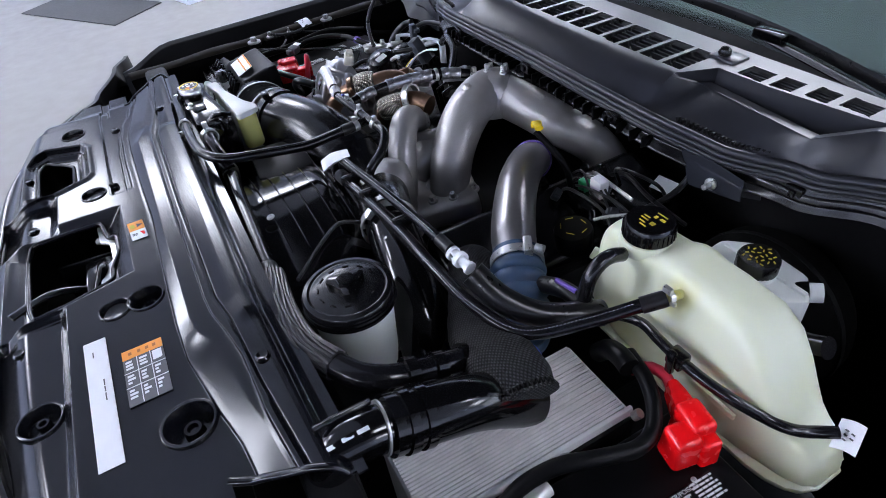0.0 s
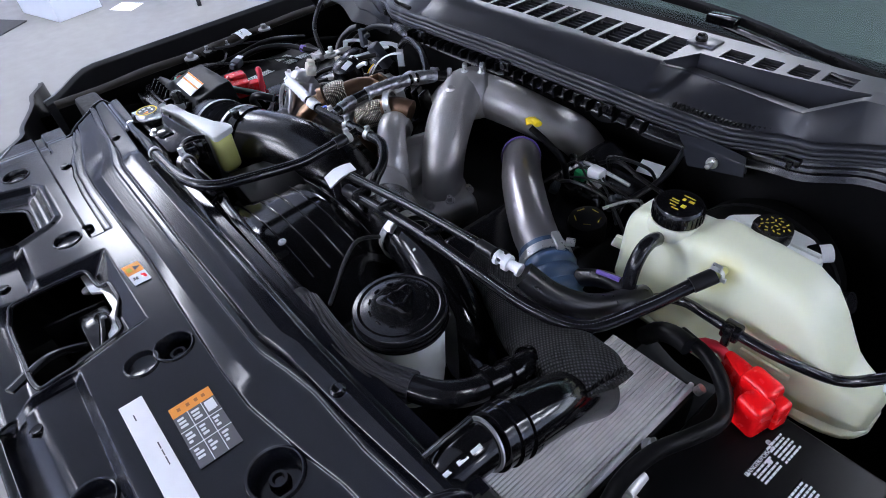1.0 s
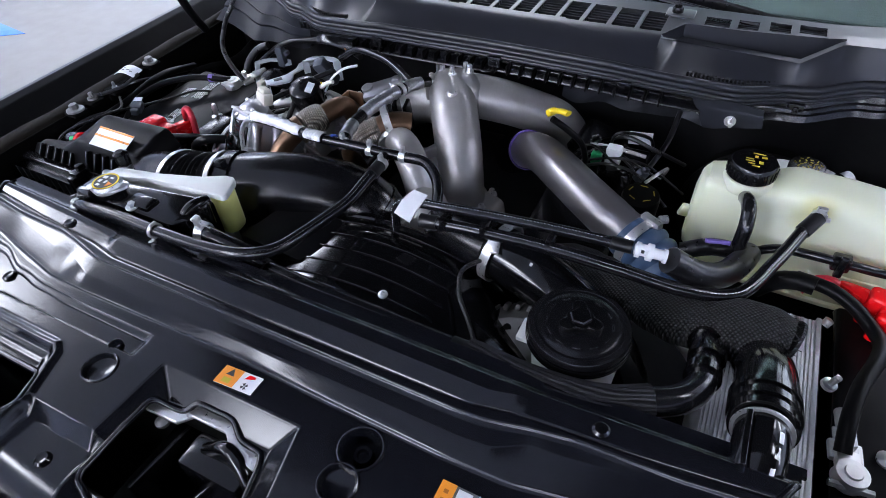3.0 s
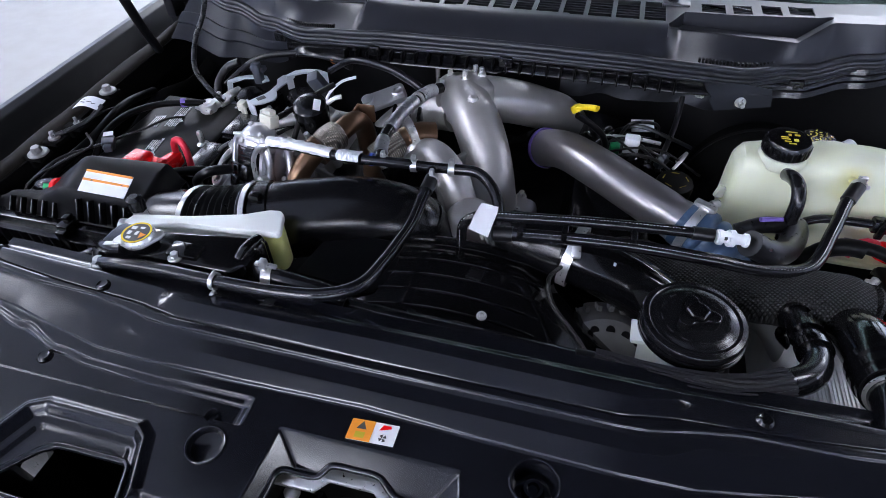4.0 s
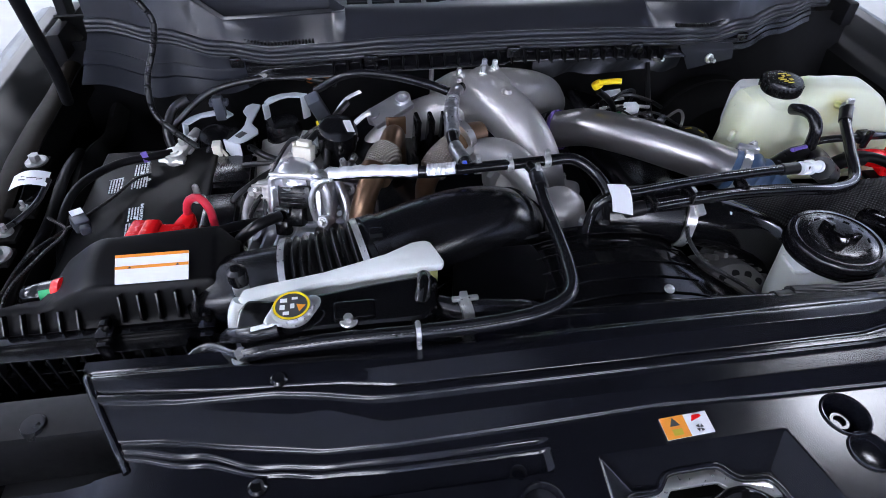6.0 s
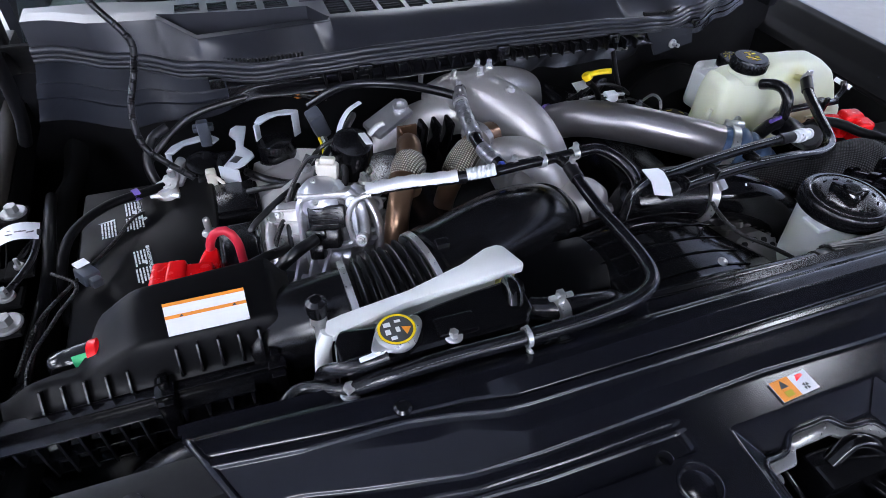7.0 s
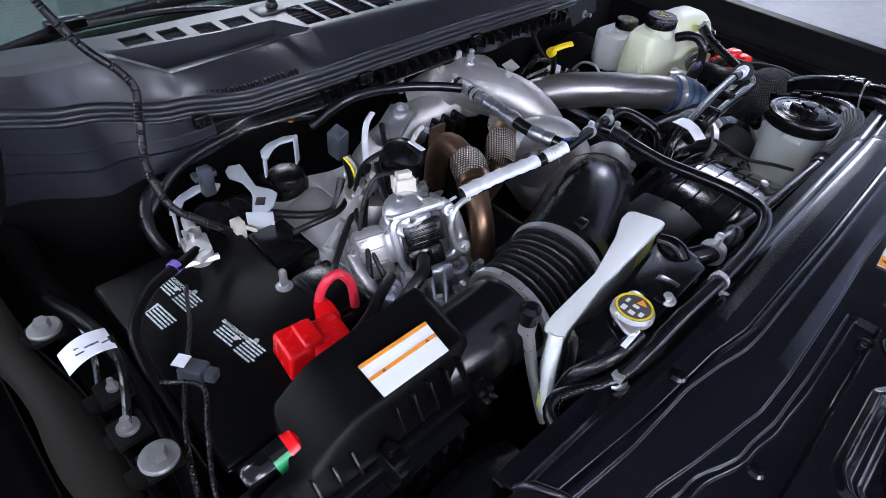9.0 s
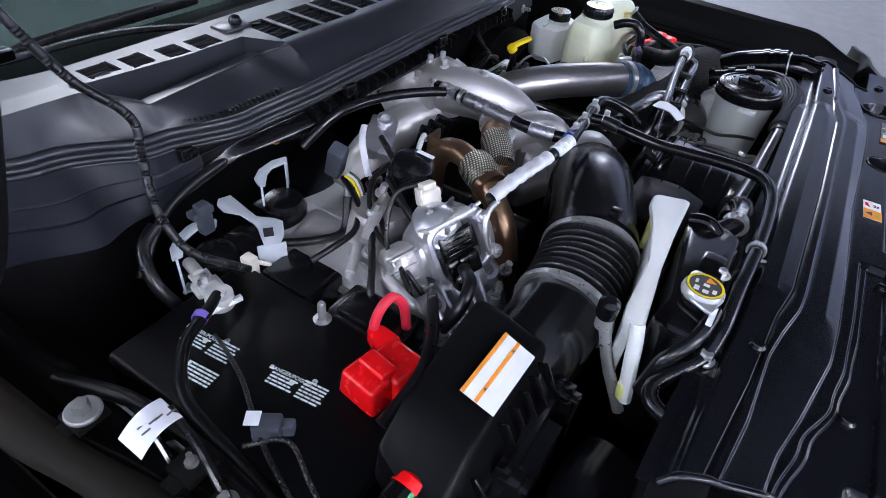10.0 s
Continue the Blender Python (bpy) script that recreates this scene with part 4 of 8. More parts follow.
def manifold():
    m = thing("intake_manifold", (0, 0.6, 1.0), "grey cast aluminium intake manifold with branching pipes", "intake manifold")
    part("rear_branch", tube([(-0.07, 0.665, 1.142), (-0.02, 0.672, 1.145), (0.03, 0.693, 1.132), (0.077, 0.728, 1.104), (0.112, 0.775, 1.066), (0.135, 0.80, 1.02), (0.14, 0.81, 0.95)], 0.039, 28, rad=lambda s, l: 1.05 - 0.12 * s / l), "cast", m)
    part("front_branch", tube([(-0.10, 0.715, 1.112), (-0.075, 0.68, 1.142), (-0.036, 0.616, 1.156), (-0.002, 0.560, 1.140), (0.022, 0.522, 1.103), (0.036, 0.502, 1.05), (0.042, 0.495, 0.98)], 0.0405, 32, rad=lambda s, l: 0.93 + 0.09 * math.sin(math.pi * min(1, 1.3 * s / l))), "cast", m)
    part("lower_branch", tube([(-0.085, 0.505, 1.125), (-0.070, 0.485, 1.143), (-0.050, 0.466, 1.150), (-0.030, 0.450, 1.142), (-0.010, 0.435, 1.115), (0.004, 0.424, 1.06), (0.01, 0.41, 1.0)], 0.0255, 24), "cast", m)
    part("collector", join(lathe([(0.052, -0.06), (0.050, 0.0), (0.044, 0.05), (0.042, 0.09), (0.036, 0.115), (0.022, 0.128), (0, 0.131)], (0.028, 0.385, 1.0), (-0.05, 0.05, 1), 32), lathe([(0.056, 0), (0.056, 0.010), (0, 0.010)], (0.028, 0.385, 1.02), (-0.05, 0.05, 1), 32), turned(box(-0.004, 0.004, -0.05, 0.0, -0.05, 0.04, 0.003), pose(0.028, 0.385, 1.07, 0, 0, -20))), "cast", m)
    part("bridge", turned(box(-0.03, 0.03, -0.045, 0.045, -0.04, 0.04, 0.018, 3), pose(-0.03, 0.50, 1.07, 25, 0, 10)), "cast", m)
    part("base", join(turned(box(-0.075, 0.075, -0.06, 0.06, -0.05, 0.0, 0.014, 3), pose(0.02, 0.49, 1.045, 8, 0, -20)), lathe([(0.046, -0.02), (0.046, 0.006), (0.042, 0.010), (0, 0.010)], (0.036, 0.50, 1.040), (0.25, -0.35, 1), 36)), "cast", m)
    part("web", turned(box(-0.006, 0.006, -0.05, 0.05, -0.03, 0.03, 0.005), pose(-0.028, 0.505, 1.10, 20, 0, -50)), "cast", m)
    for x, y, z in ((0.078, 0.485, 1.046), (0.06, 0.452, 1.042), (-0.02, 0.455, 1.075), (0.078, 0.53, 1.046)):
        part("flange_bolt", bolt((x, y, z), 0.0055, 0.010, (0.1, -0.2, 1), 1.6), "zinc", m)
    part("crown", join(box(-0.105, -0.06, 0.632, 0.685, 1.13, 1.178, 0.012, 3), turned(lathe([(0.046, -0.03), (0.048, 0.0), (0.042, 0.028), (0.026, 0.043), (0, 0.047)], n=32), pose(-0.042, 0.65, 1.15))), "cast", m)
    part("turbo_elbow", tube([(-0.245, 0.705, 1.0), (-0.20, 0.705, 1.045), (-0.155, 0.69, 1.085), (-0.105, 0.668, 1.112), (-0.07, 0.655, 1.12)], 0.037, 24), "cast", m)
    for i, x in enumerate((-0.168, -0.145, -0.122)):
        part("fin", turned(box(-0.004, 0.004, -0.014, 0.014, -0.05, 0.03, 0.003), pose(x, 0.60, 1.12, 12, 0, 10)), "gloss", m)
    part("lug_plate", turned(join(box(-0.04, 0.04, -0.022, 0.022, -0.006, 0.006, 0.004), lathe([(0.013, -0.01), (0.013, 0.012), (0.007, 0.012), (0.007, 0.0), (0, 0.0)], (0.03, 0, 0), n=18), lathe([(0.012, -0.01), (0.012, 0.010), (0, 0.010)], (-0.03, 0.005, 0), n=18)), pose(-0.21, 0.655, 1.13, 10, -15, 25)), "alloy", m)
    part("flange_clamp", ring((-0.088, 0.50, 1.128), (-0.5, 0.8, 0.3), 0.026, 0.012, 0.006), "zinc", m)
    for x, y, z in ((-0.09, 0.64, 1.176), (-0.05, 0.645, 1.194), (-0.025, 0.665, 1.193), (-0.085, 0.675, 1.176), (-0.04, 0.68, 1.188)):
        part("bolt", bolt((x, y, z), 0.005, 0.011, (0, 0, 1), 1.5), "zinc", m)
    for x, y, z in ((-0.022, 0.585, 1.190), (0.05, 0.70, 1.157), (0.032, 0.345, 1.085), (0.050, 0.36, 1.10)):
        part("boss", lathe([(0.009, -0.012), (0.009, 0.004), (0.005, 0.008), (0, 0.008)], (x, y, z), (0.2, -0.2, 1), 14), "cast", m)
    return m


manifold()


def charge_pipe():
    p = thing("charge_pipe", (0.2, 0.52, 1.08), "brushed grey metal charge pipe with a blue silicone boot", "charge pipe")
    line = [(0.075, 0.664, 1.050), (0.098, 0.643, 1.074), (0.137, 0.604, 1.102), (0.194, 0.547, 1.116), (0.250, 0.501, 1.116), (0.297, 0.468, 1.112), (0.338, 0.446, 1.104)]
    part("pipe", tube(line, 0.033, 32, rad=lambda s, l: 1 - 0.04 * math.exp(-((s - l + 0.03) / 0.006) ** 2)), "pipe", p)
    a = Vector((0.85, -0.47, -0.17)).normalized()
    part("boot", tube([(0.326, 0.453, 1.106), (0.355, 0.436, 1.099), (0.380, 0.422, 1.085), (0.396, 0.413, 1.060), (0.40, 0.41, 1.02)], 0.0350, 32, 0.0016, rad=lambda s, l: 1 + (0.0 if s < 0.024 else 0.15 * abs(math.sin((s - 0.024) / 0.016 * math.pi)) ** 0.7)), "blue", p, "ribbed blue silicone boot")
    part("clamp", ring((0.341, 0.4445, 1.1035), a, 0.0365, 0.013, 0.002), "zinc", p, "steel hose clamp")
    part("clamp_screw", join(turned(box(-0.016, 0.016, -0.006, 0.006, -0.006, 0.006, 0.002), pose(0.352, 0.455, 1.139, 0, 0, -30)), turned(lathe([(0.006, -0.024), (0.006, -0.012), (0.004, -0.012), (0, -0.012)], axis=(1, 0, 0), n=12), pose(0.350, 0.456, 1.139, 0, 180, 30))), "zinc", p)
    part("clamp", ring((0.101, 0.640, 1.077), Vector((0.62, -0.6, 0.45)), 0.034, 0.006, 0.0025), "violet", p, "violet seal ring")
    part("end_cuff", tube([(0.058, 0.680, 1.032), (0.099, 0.642, 1.075)], 0.038, 28), "plastic", p)


charge_pipe()


def lower_pipe():
    p = thing("intercooler_pipe", (0.25, 0.30, 1.0), "smooth black intercooler pipe dropping beside the fan shroud", "pipe")
    part("pipe", tube([(0.165, 0.327, 1.128), (0.21, 0.318, 1.122), (0.27, 0.306, 1.104), (0.325, 0.294, 1.072), (0.37, 0.282, 1.01), (0.39, 0.27, 0.92)], 0.038, 32), "gloss", p)
    part("cuff", tube([(0.09, 0.352, 1.112), (0.13, 0.338, 1.124), (0.174, 0.325, 1.128)], 0.0415, 32), "plastic", p)
    part("clamp", ring((0.180, 0.3235, 1.1275), (0.95, -0.25, -0.10), 0.0420, 0.013, 0.002), "zinc", p, "steel hose clamp")
    part("clamp_screw", turned(box(-0.006, 0.006, -0.014, 0.014, -0.005, 0.005, 0.002), pose(0.182, 0.300, 1.165, 35, 0, 10)), "zinc", p)
    part("print_mark", turned(box(-0.018, 0.018, -0.0022, 0.0022, 0, 0.0004, 0), pose(0.218, 0.300, 1.1535, 28, 12, -14)), "bracket", p, "pale printed line")


lower_pipe()


def elbow_pipe():
    p = thing("elbow_pipe", (0.52, 0.19, 1.0), "glossy black plastic elbow pipe with collars", "pipe")
    part("pipe", tube([(0.516, 0.340, 1.070), (0.517, 0.300, 1.104), (0.518, 0.262, 1.130), (0.518, 0.227, 1.144), (0.516, 0.172, 1.160)], 0.0315, 32), "gloss", p)
    part("end_pipe", tube([(0.516, 0.174, 1.159), (0.515, 0.145, 1.164), (0.5135, 0.124, 1.161), (0.512, 0.111, 1.148), (0.511, 0.106, 1.125), (0.511, 0.105, 1.04)], 0.0250, 32, 0.004), "gloss", p, "rounded black end of the pipe")
    for at, ax, r in (((0.516, 0.174, 1.1595), (0, 1, -0.29), 0.0290), ((0.5165, 0.188, 1.1555), (0, 1, -0.29), 0.0310), ((0.517, 0.205, 1.1505), (0, 1, -0.31), 0.0312)):
        part("collar", ring(at, ax, r - 0.003, 0.010, 0.006), "gloss", p)
    part("spring_clip", ring((0.5155, 0.164, 1.1615), (0.03, 1, -0.27), 0.0262, 0.0022, 0.0022), "zinc", p, "thin steel spring clip")
    for k in range(3):
        part("print_mark", turned(box(-0.0022, 0.0022, -0.006, 0.006, 0, 0.0006, 0.0002), pose(0.523 + 0.0015 * k, 0.115 + 0.0155 * k, 1.1832 + 0.0022 * k - 0.0016 * (k == 0), 12 - 6 * k, 22, 0)), "print", p, "white printed dash")
    part("cable_rib", turned(box(-0.003, 0.003, -0.03, 0.03, 0.0, 0.006, 0.001), pose(0.500, 0.135, 1.184, 0, -30, 0)), "gloss", p)
    part("vent_clip", join(turned(box(-0.012, 0.012, -0.006, 0.006, -0.004, 0.004, 0.002), pose(0.471, 0.122, 1.163, 10, 0, 15)), tube([(0.468, 0.118, 1.163), (0.472, 0.112, 1.150), (0.470, 0.108, 1.12)], 0.004, 10)), "lead", p, "pale clip beside the pipe end")


elbow_pipe()
def heat_sleeve():
    t = thing("heat_sleeve", (0.4, 0.35, 1.05), "black woven fabric heat sleeve, frayed at its end", "heat sleeve")
    part("sleeve", tube([(0.20, 0.44, 1.0), (0.245, 0.422, 1.045), (0.30, 0.396, 1.066), (0.36, 0.362, 1.086), (0.415, 0.335, 1.099), (0.465, 0.326, 1.113), (0.505, 0.324, 1.121), (0.537, 0.320, 1.119)], 0.040, 44, 0.004, rad=lambda s, l: 0.92 + 0.14 * ss(0.5, 0.9, s / l) - 0.06 * ss(0.95, 1.0, s / l) + 0.018 * math.sin(s * 190) + 0.014 * math.sin(s * 77), flat=0.76, up=(0, 0, 1)), "sleeve", t)
    part("hem", tube([(0.5365, 0.3202, 1.1192), (0.540, 0.3195, 1.118)], 0.0404, 44, 0.003, rad=lambda s, l: 1.0, flat=0.76, up=(0, 0, 1)), "sleeve", t, "frayed hem of the sleeve")
    for i in range(14):
        a = math.pi * (0.05 + 0.9 * i / 13)
        q = Vector((0.539, 0.3197 + 0.040 * math.cos(a), 1.1185 + 0.030 * math.sin(a)))
        part("thread", tube([q, q + Vector((0.006 + 0.004 * math.sin(5 * i), 0.002 * math.cos(3 * i), -0.003 + 0.002 * math.sin(7 * i)))], 0.0005, 5, 0.004), "sleeve", t)


heat_sleeve()


def intercooler():
    t = thing("charge_air_cooler", (0.52, 0.33, 0.9), "grey finned aluminium charge air cooler beside the battery", "charge air cooler")
    x0, x1, y0, y1, z = 0.472, 0.588, 0.165, 0.434, 1.068
    part("core", box(x0, x1, y0, y1, 0.90, z - 0.004, 0.004), "fin", t)
    k = 24
    for i in range(k):
        x = x0 + 0.005 + (x1 - x0 - 0.013) * i / (k - 1)
        part("fin", box(x - 0.0018, x + 0.0018, y0 + 0.004, y1 - 0.006, z - 0.005, z + 0.0012 + 0.0006 * math.sin(i * 2.3), 0.0004, 1), "fin", t)
    part("edge_rail", box(x1 - 0.005, x1 + 0.001, y0, y1 + 0.001, z - 0.03, z + 0.002, 0.0015), "fin", t, "pale edge rail")
    part("side_plate", box(x1, x1 + 0.006, y0, y1, 0.9, z - 0.01, 0.002), "dark", t)
    part("stud", join(lathe([(0.009, 0), (0.009, 0.005), (0.004, 0.006), (0.004, 0.022), (0, 0.023)], (0.600, 0.330, 1.066), (0.2, -0.1, 1), 16)), "zinc", t)
    part("stud", lathe([(0.006, 0), (0.006, 0.01), (0, 0.012)], (0.594, 0.432, 1.062), (0.5, 0.5, 1), 14), "zinc", t)


intercooler()


def coolant_outlet():
    t = thing("coolant_outlet", (0.475, 0.33, 0.9), "dull grey cast coolant outlet with a blue clip", "coolant outlet")
    part("body", tube([(0.434, 0.379, 1.055), (0.453, 0.356, 1.050), (0.482, 0.332, 1.032), (0.506, 0.323, 0.995), (0.52, 0.32, 0.92)], 0.031, 26, rad=lambda s, l: 1 + 0.05 * math.sin(s * 90)), "deck", t)
    part("collar", ring((0.439, 0.373, 1.054), (0.6, -0.75, -0.15), 0.0315, 0.013, 0.003), "vivid", t, "blue clip")
    part("spigot", tube([(0.465, 0.345, 1.044), (0.479, 0.311, 1.055), (0.493, 0.303, 1.048)], 0.017, 18), "plastic", t)
    part("clamp", ring((0.495, 0.303, 1.047), (0.9, 0.4, 0.2), 0.019, 0.006, 0.002, 24), "zinc", t, "bright spring clamp")


coolant_outlet()


def air_intake():
    t = thing("air_intake_duct", (-0.2, 0.3, 1.05), "wide black air intake duct with a ribbed bellows", "air duct")
    line = [(-0.268, 0.281, 1.128), (-0.20, 0.305, 1.134), (-0.13, 0.331, 1.130), (-0.075, 0.351, 1.108), (-0.048, 0.362, 1.065), (-0.042, 0.368, 1.0)]
    part("duct", tube(line, 0.058, 36, flat=0.98), "plastic", t)
    part("shoulder", tube([(-0.262, 0.283, 1.129), (-0.245, 0.289, 1.130)], 0.061, 36), "plastic", t)
    part("bellows", tube([(-0.362, 0.272, 1.112), (-0.315, 0.274, 1.119), (-0.268, 0.281, 1.128)], 0.0565, 36, 0.0011, rad=lambda s, l: 1 + 0.075 * math.sin(2 * math.pi * s / l * 9.0 - 1.2)), "rubber", t, "ribbed black rubber bellows")
    part("clamp", ring((-0.268, 0.281, 1.128), (0.95, 0.20, 0.15), 0.0605, 0.008, 0.002), "zinc", t, "steel band clamp")
    part("clamp", ring((-0.362, 0.272, 1.112), (1, 0.02, 0.13), 0.0595, 0.008, 0.002), "zinc", t, "steel band clamp")
    part("clamp_screw", box(-0.262, -0.246, 0.262, 0.275, 1.186, 1.197, 0.002), "plastic", t)
    part("inlet", tube([(-0.47, 0.285, 1.085), (-0.42, 0.276, 1.10), (-0.362, 0.272, 1.112)], 0.054, 36), "plastic", t, "black inlet neck of the duct")
    for at, ax in (((-0.076, 0.350, 1.109), (0.6, 0.2, -0.5)), ((-0.062, 0.357, 1.092), (0.5, 0.15, -0.7)), ((-0.053, 0.360, 1.075), (0.3, 0.1, -0.9))):
        part("rib", ring(at, ax, 0.057, 0.006, 0.003), "plastic", t)


air_intake()


def air_box():
    t = thing("air_filter_box", (-0.57, 0.26, 0.9), "black ribbed plastic air filter box with a white sticker", "air filter box")

    def top(u, v):
        x = -0.735 + 0.305 * u
        back = lerp_table([(-0.735, 0.262), (-0.66, 0.275), (-0.635, 0.335), (-0.43, 0.345)], x)
        low = 1 - ss(-0.66, -0.585, x)
        y = 0.238 + (back - 0.238) * v
        z = 1.104 + (0.046 - 0.026 * low) * ss(0.236, 0.264, y) + (0.014 - 0.010 * low) * ss(0.262, 0.33, y)
        z -= 0.05 * ss(0.95, 1.0, v) + 0.03 * ss(-0.455, -0.43, x) + 0.012 * (1 - ss(-0.735, -0.70, x))
        return (x, y, z)
    part("lid", sheet(top, 64, 44, 0.004), "satin", t)
    part("lid_side", prism([(-0.73, 0.225), (-0.435, 0.225), (-0.435, 0.34), (-0.63, 0.335), (-0.66, 0.275), (-0.73, 0.262)], 0.95, 1.098, 0.006), "plastic", t)
    for i in range(5):
        x = -0.558 + 0.0212 * i
        part("rib", turned(prism([(-0.019, 0.0), (0.019, 0.0), (0.019, 0.012), (-0.013, 0.012)], -0.0013, 0.0013, 0.0005), pose(x, 0.2475, 1.124, 90, 0, 90) @ pose(0, 0, 0, 0, 0, 62)), "plastic", t)
        x = -0.692 + 0.0205 * i
        part("rib", turned(prism([(-0.014, 0.0), (0.014, 0.0), (0.014, 0.010), (-0.010, 0.010)], -0.0013, 0.0013, 0.0005), pose(x, 0.2455, 1.112, 90, 0, 90) @ pose(0, 0, 0, 0, 0, 50)), "plastic", t)
    part("seam", box(-0.745, -0.450, 0.226, 0.246, 1.093, 1.102, 0.003), "plastic", t)
    part("lower_body", box(-0.74, -0.45, 0.232, 0.30, 0.93, 1.092, 0.006), "plastic", t)
    for i in range(8):
        x = -0.744 + 0.0195 * i
        part("cell_rib", box(x - 0.0013, x + 0.0013, 0.208, 0.236, 1.030, 1.090, 0.0005, 1), "cowl", t)
        if i < 7:
            for k, z in enumerate((1.070, 1.044)):
                part("cell_face", turned(box(-0.0072, 0.0072, -0.008, 0.008, -0.001, 0.001, 0.0005, 1), pose(x + 0.0095, 0.223, z + 0.004, 52, 0, 0)), "panel", t)
    for i in range(4):
        x = -0.567 + 0.024 * i
        part("cell_rib", box(x - 0.0013, x + 0.0013, 0.212, 0.236, 1.040, 1.090, 0.0005, 1), "cowl", t)
    for z in (1.090, 1.062, 1.036):
        part("cell_rib", box(-0.745, -0.49, 0.209, 0.236, z - 0.0013, z + 0.0013, 0.0005, 1), "plastic", t)
    for x in (-0.578, -0.462):
        part("clip", join(box(x - 0.008, x + 0.008, 0.206, 0.230, 1.045, 1.108, 0.002), box(x - 0.010, x + 0.010, 0.214, 0.242, 1.100, 1.114, 0.002), box(x - 0.005, x + 0.005, 0.226, 0.240, 1.112, 1.122, 0.001)), "gloss", t)
    q = [(-0.562, 0.260, 1.1505), (-0.479, 0.259, 1.1505), (-0.480, 0.294, 1.1645), (-0.565, 0.295, 1.1645)]
    q = [(x, y, z + 0.0015) for x, y, z in q]
    s = part("sticker", decal(q), "paper", t, "white sticker with orange stripes")
    part("stripe", patch(q, 0, 1, 0.9, 1.0), "orange", s)
    part("stripe", patch(q, 0, 1, 0.5, 0.6), "orange", s)
    for u in (0.2, 0.85):
        part("symbol", decal([on(q, u - 0.025, 0.51, 0.0013), on(q, u + 0.025, 0.51, 0.0013), on(q, u, 0.59, 0.0013), on(q, u, 0.59, 0.0013) + Vector((0.0002, 0, 0))], 0.0002), "ink", s)
    l = thing("filter_gauge", (-0.645, 0.29, 1.10), "small black gauge with a green and red window", "gauge")
    part("body", lathe([(0.013, 0), (0.015, 0.004), (0.015, 0.03), (0.012, 0.034), (0, 0.034)], (-0.690, 0.296, 1.108), (0.97, -0.06, 0.2), 20), "gloss", l)
    part("window_green", lathe([(0.0148, 0), (0.0150, 0.001), (0.0150, 0.016), (0, 0.016)], (-0.663, 0.294, 1.114), (0.97, -0.06, 0.2), 24), "green", l)
    part("window_sleeve", sheet(lambda u, v: Vector((-0.663, 0.294, 1.114)) + Vector((0.97, -0.06, 0.2)).normalized() * 0.016 * u + (Vector((0.06, 0.97, 0.0)).normalized() * math.cos(0.5 + 1.6 * v) + Vector((-0.2, 0.0, 0.97)).normalized() * math.sin(0.5 + 1.6 * v)) * 0.0156, 4, 16, 0.0004), "gloss", l, "dark clear sleeve")
    part("window_red", lathe([(0.0160, 0), (0.0162, 0.010), (0.013, 0.013), (0, 0.013)], (-0.6475, 0.293, 1.117), (0.97, -0.06, 0.2), 24), "red", l)


air_box()
solo("intake_snorkel", tube([(-0.47, 0.150, 1.055), (-0.52, 0.160, 1.062), (-0.59, 0.150, 1.058), (-0.68, 0.10, 1.02)], 0.036, 24, flat=0.5, up=(0, 0, 1)), "plastic", "black flattened intake snorkel beside the cover", "air duct")


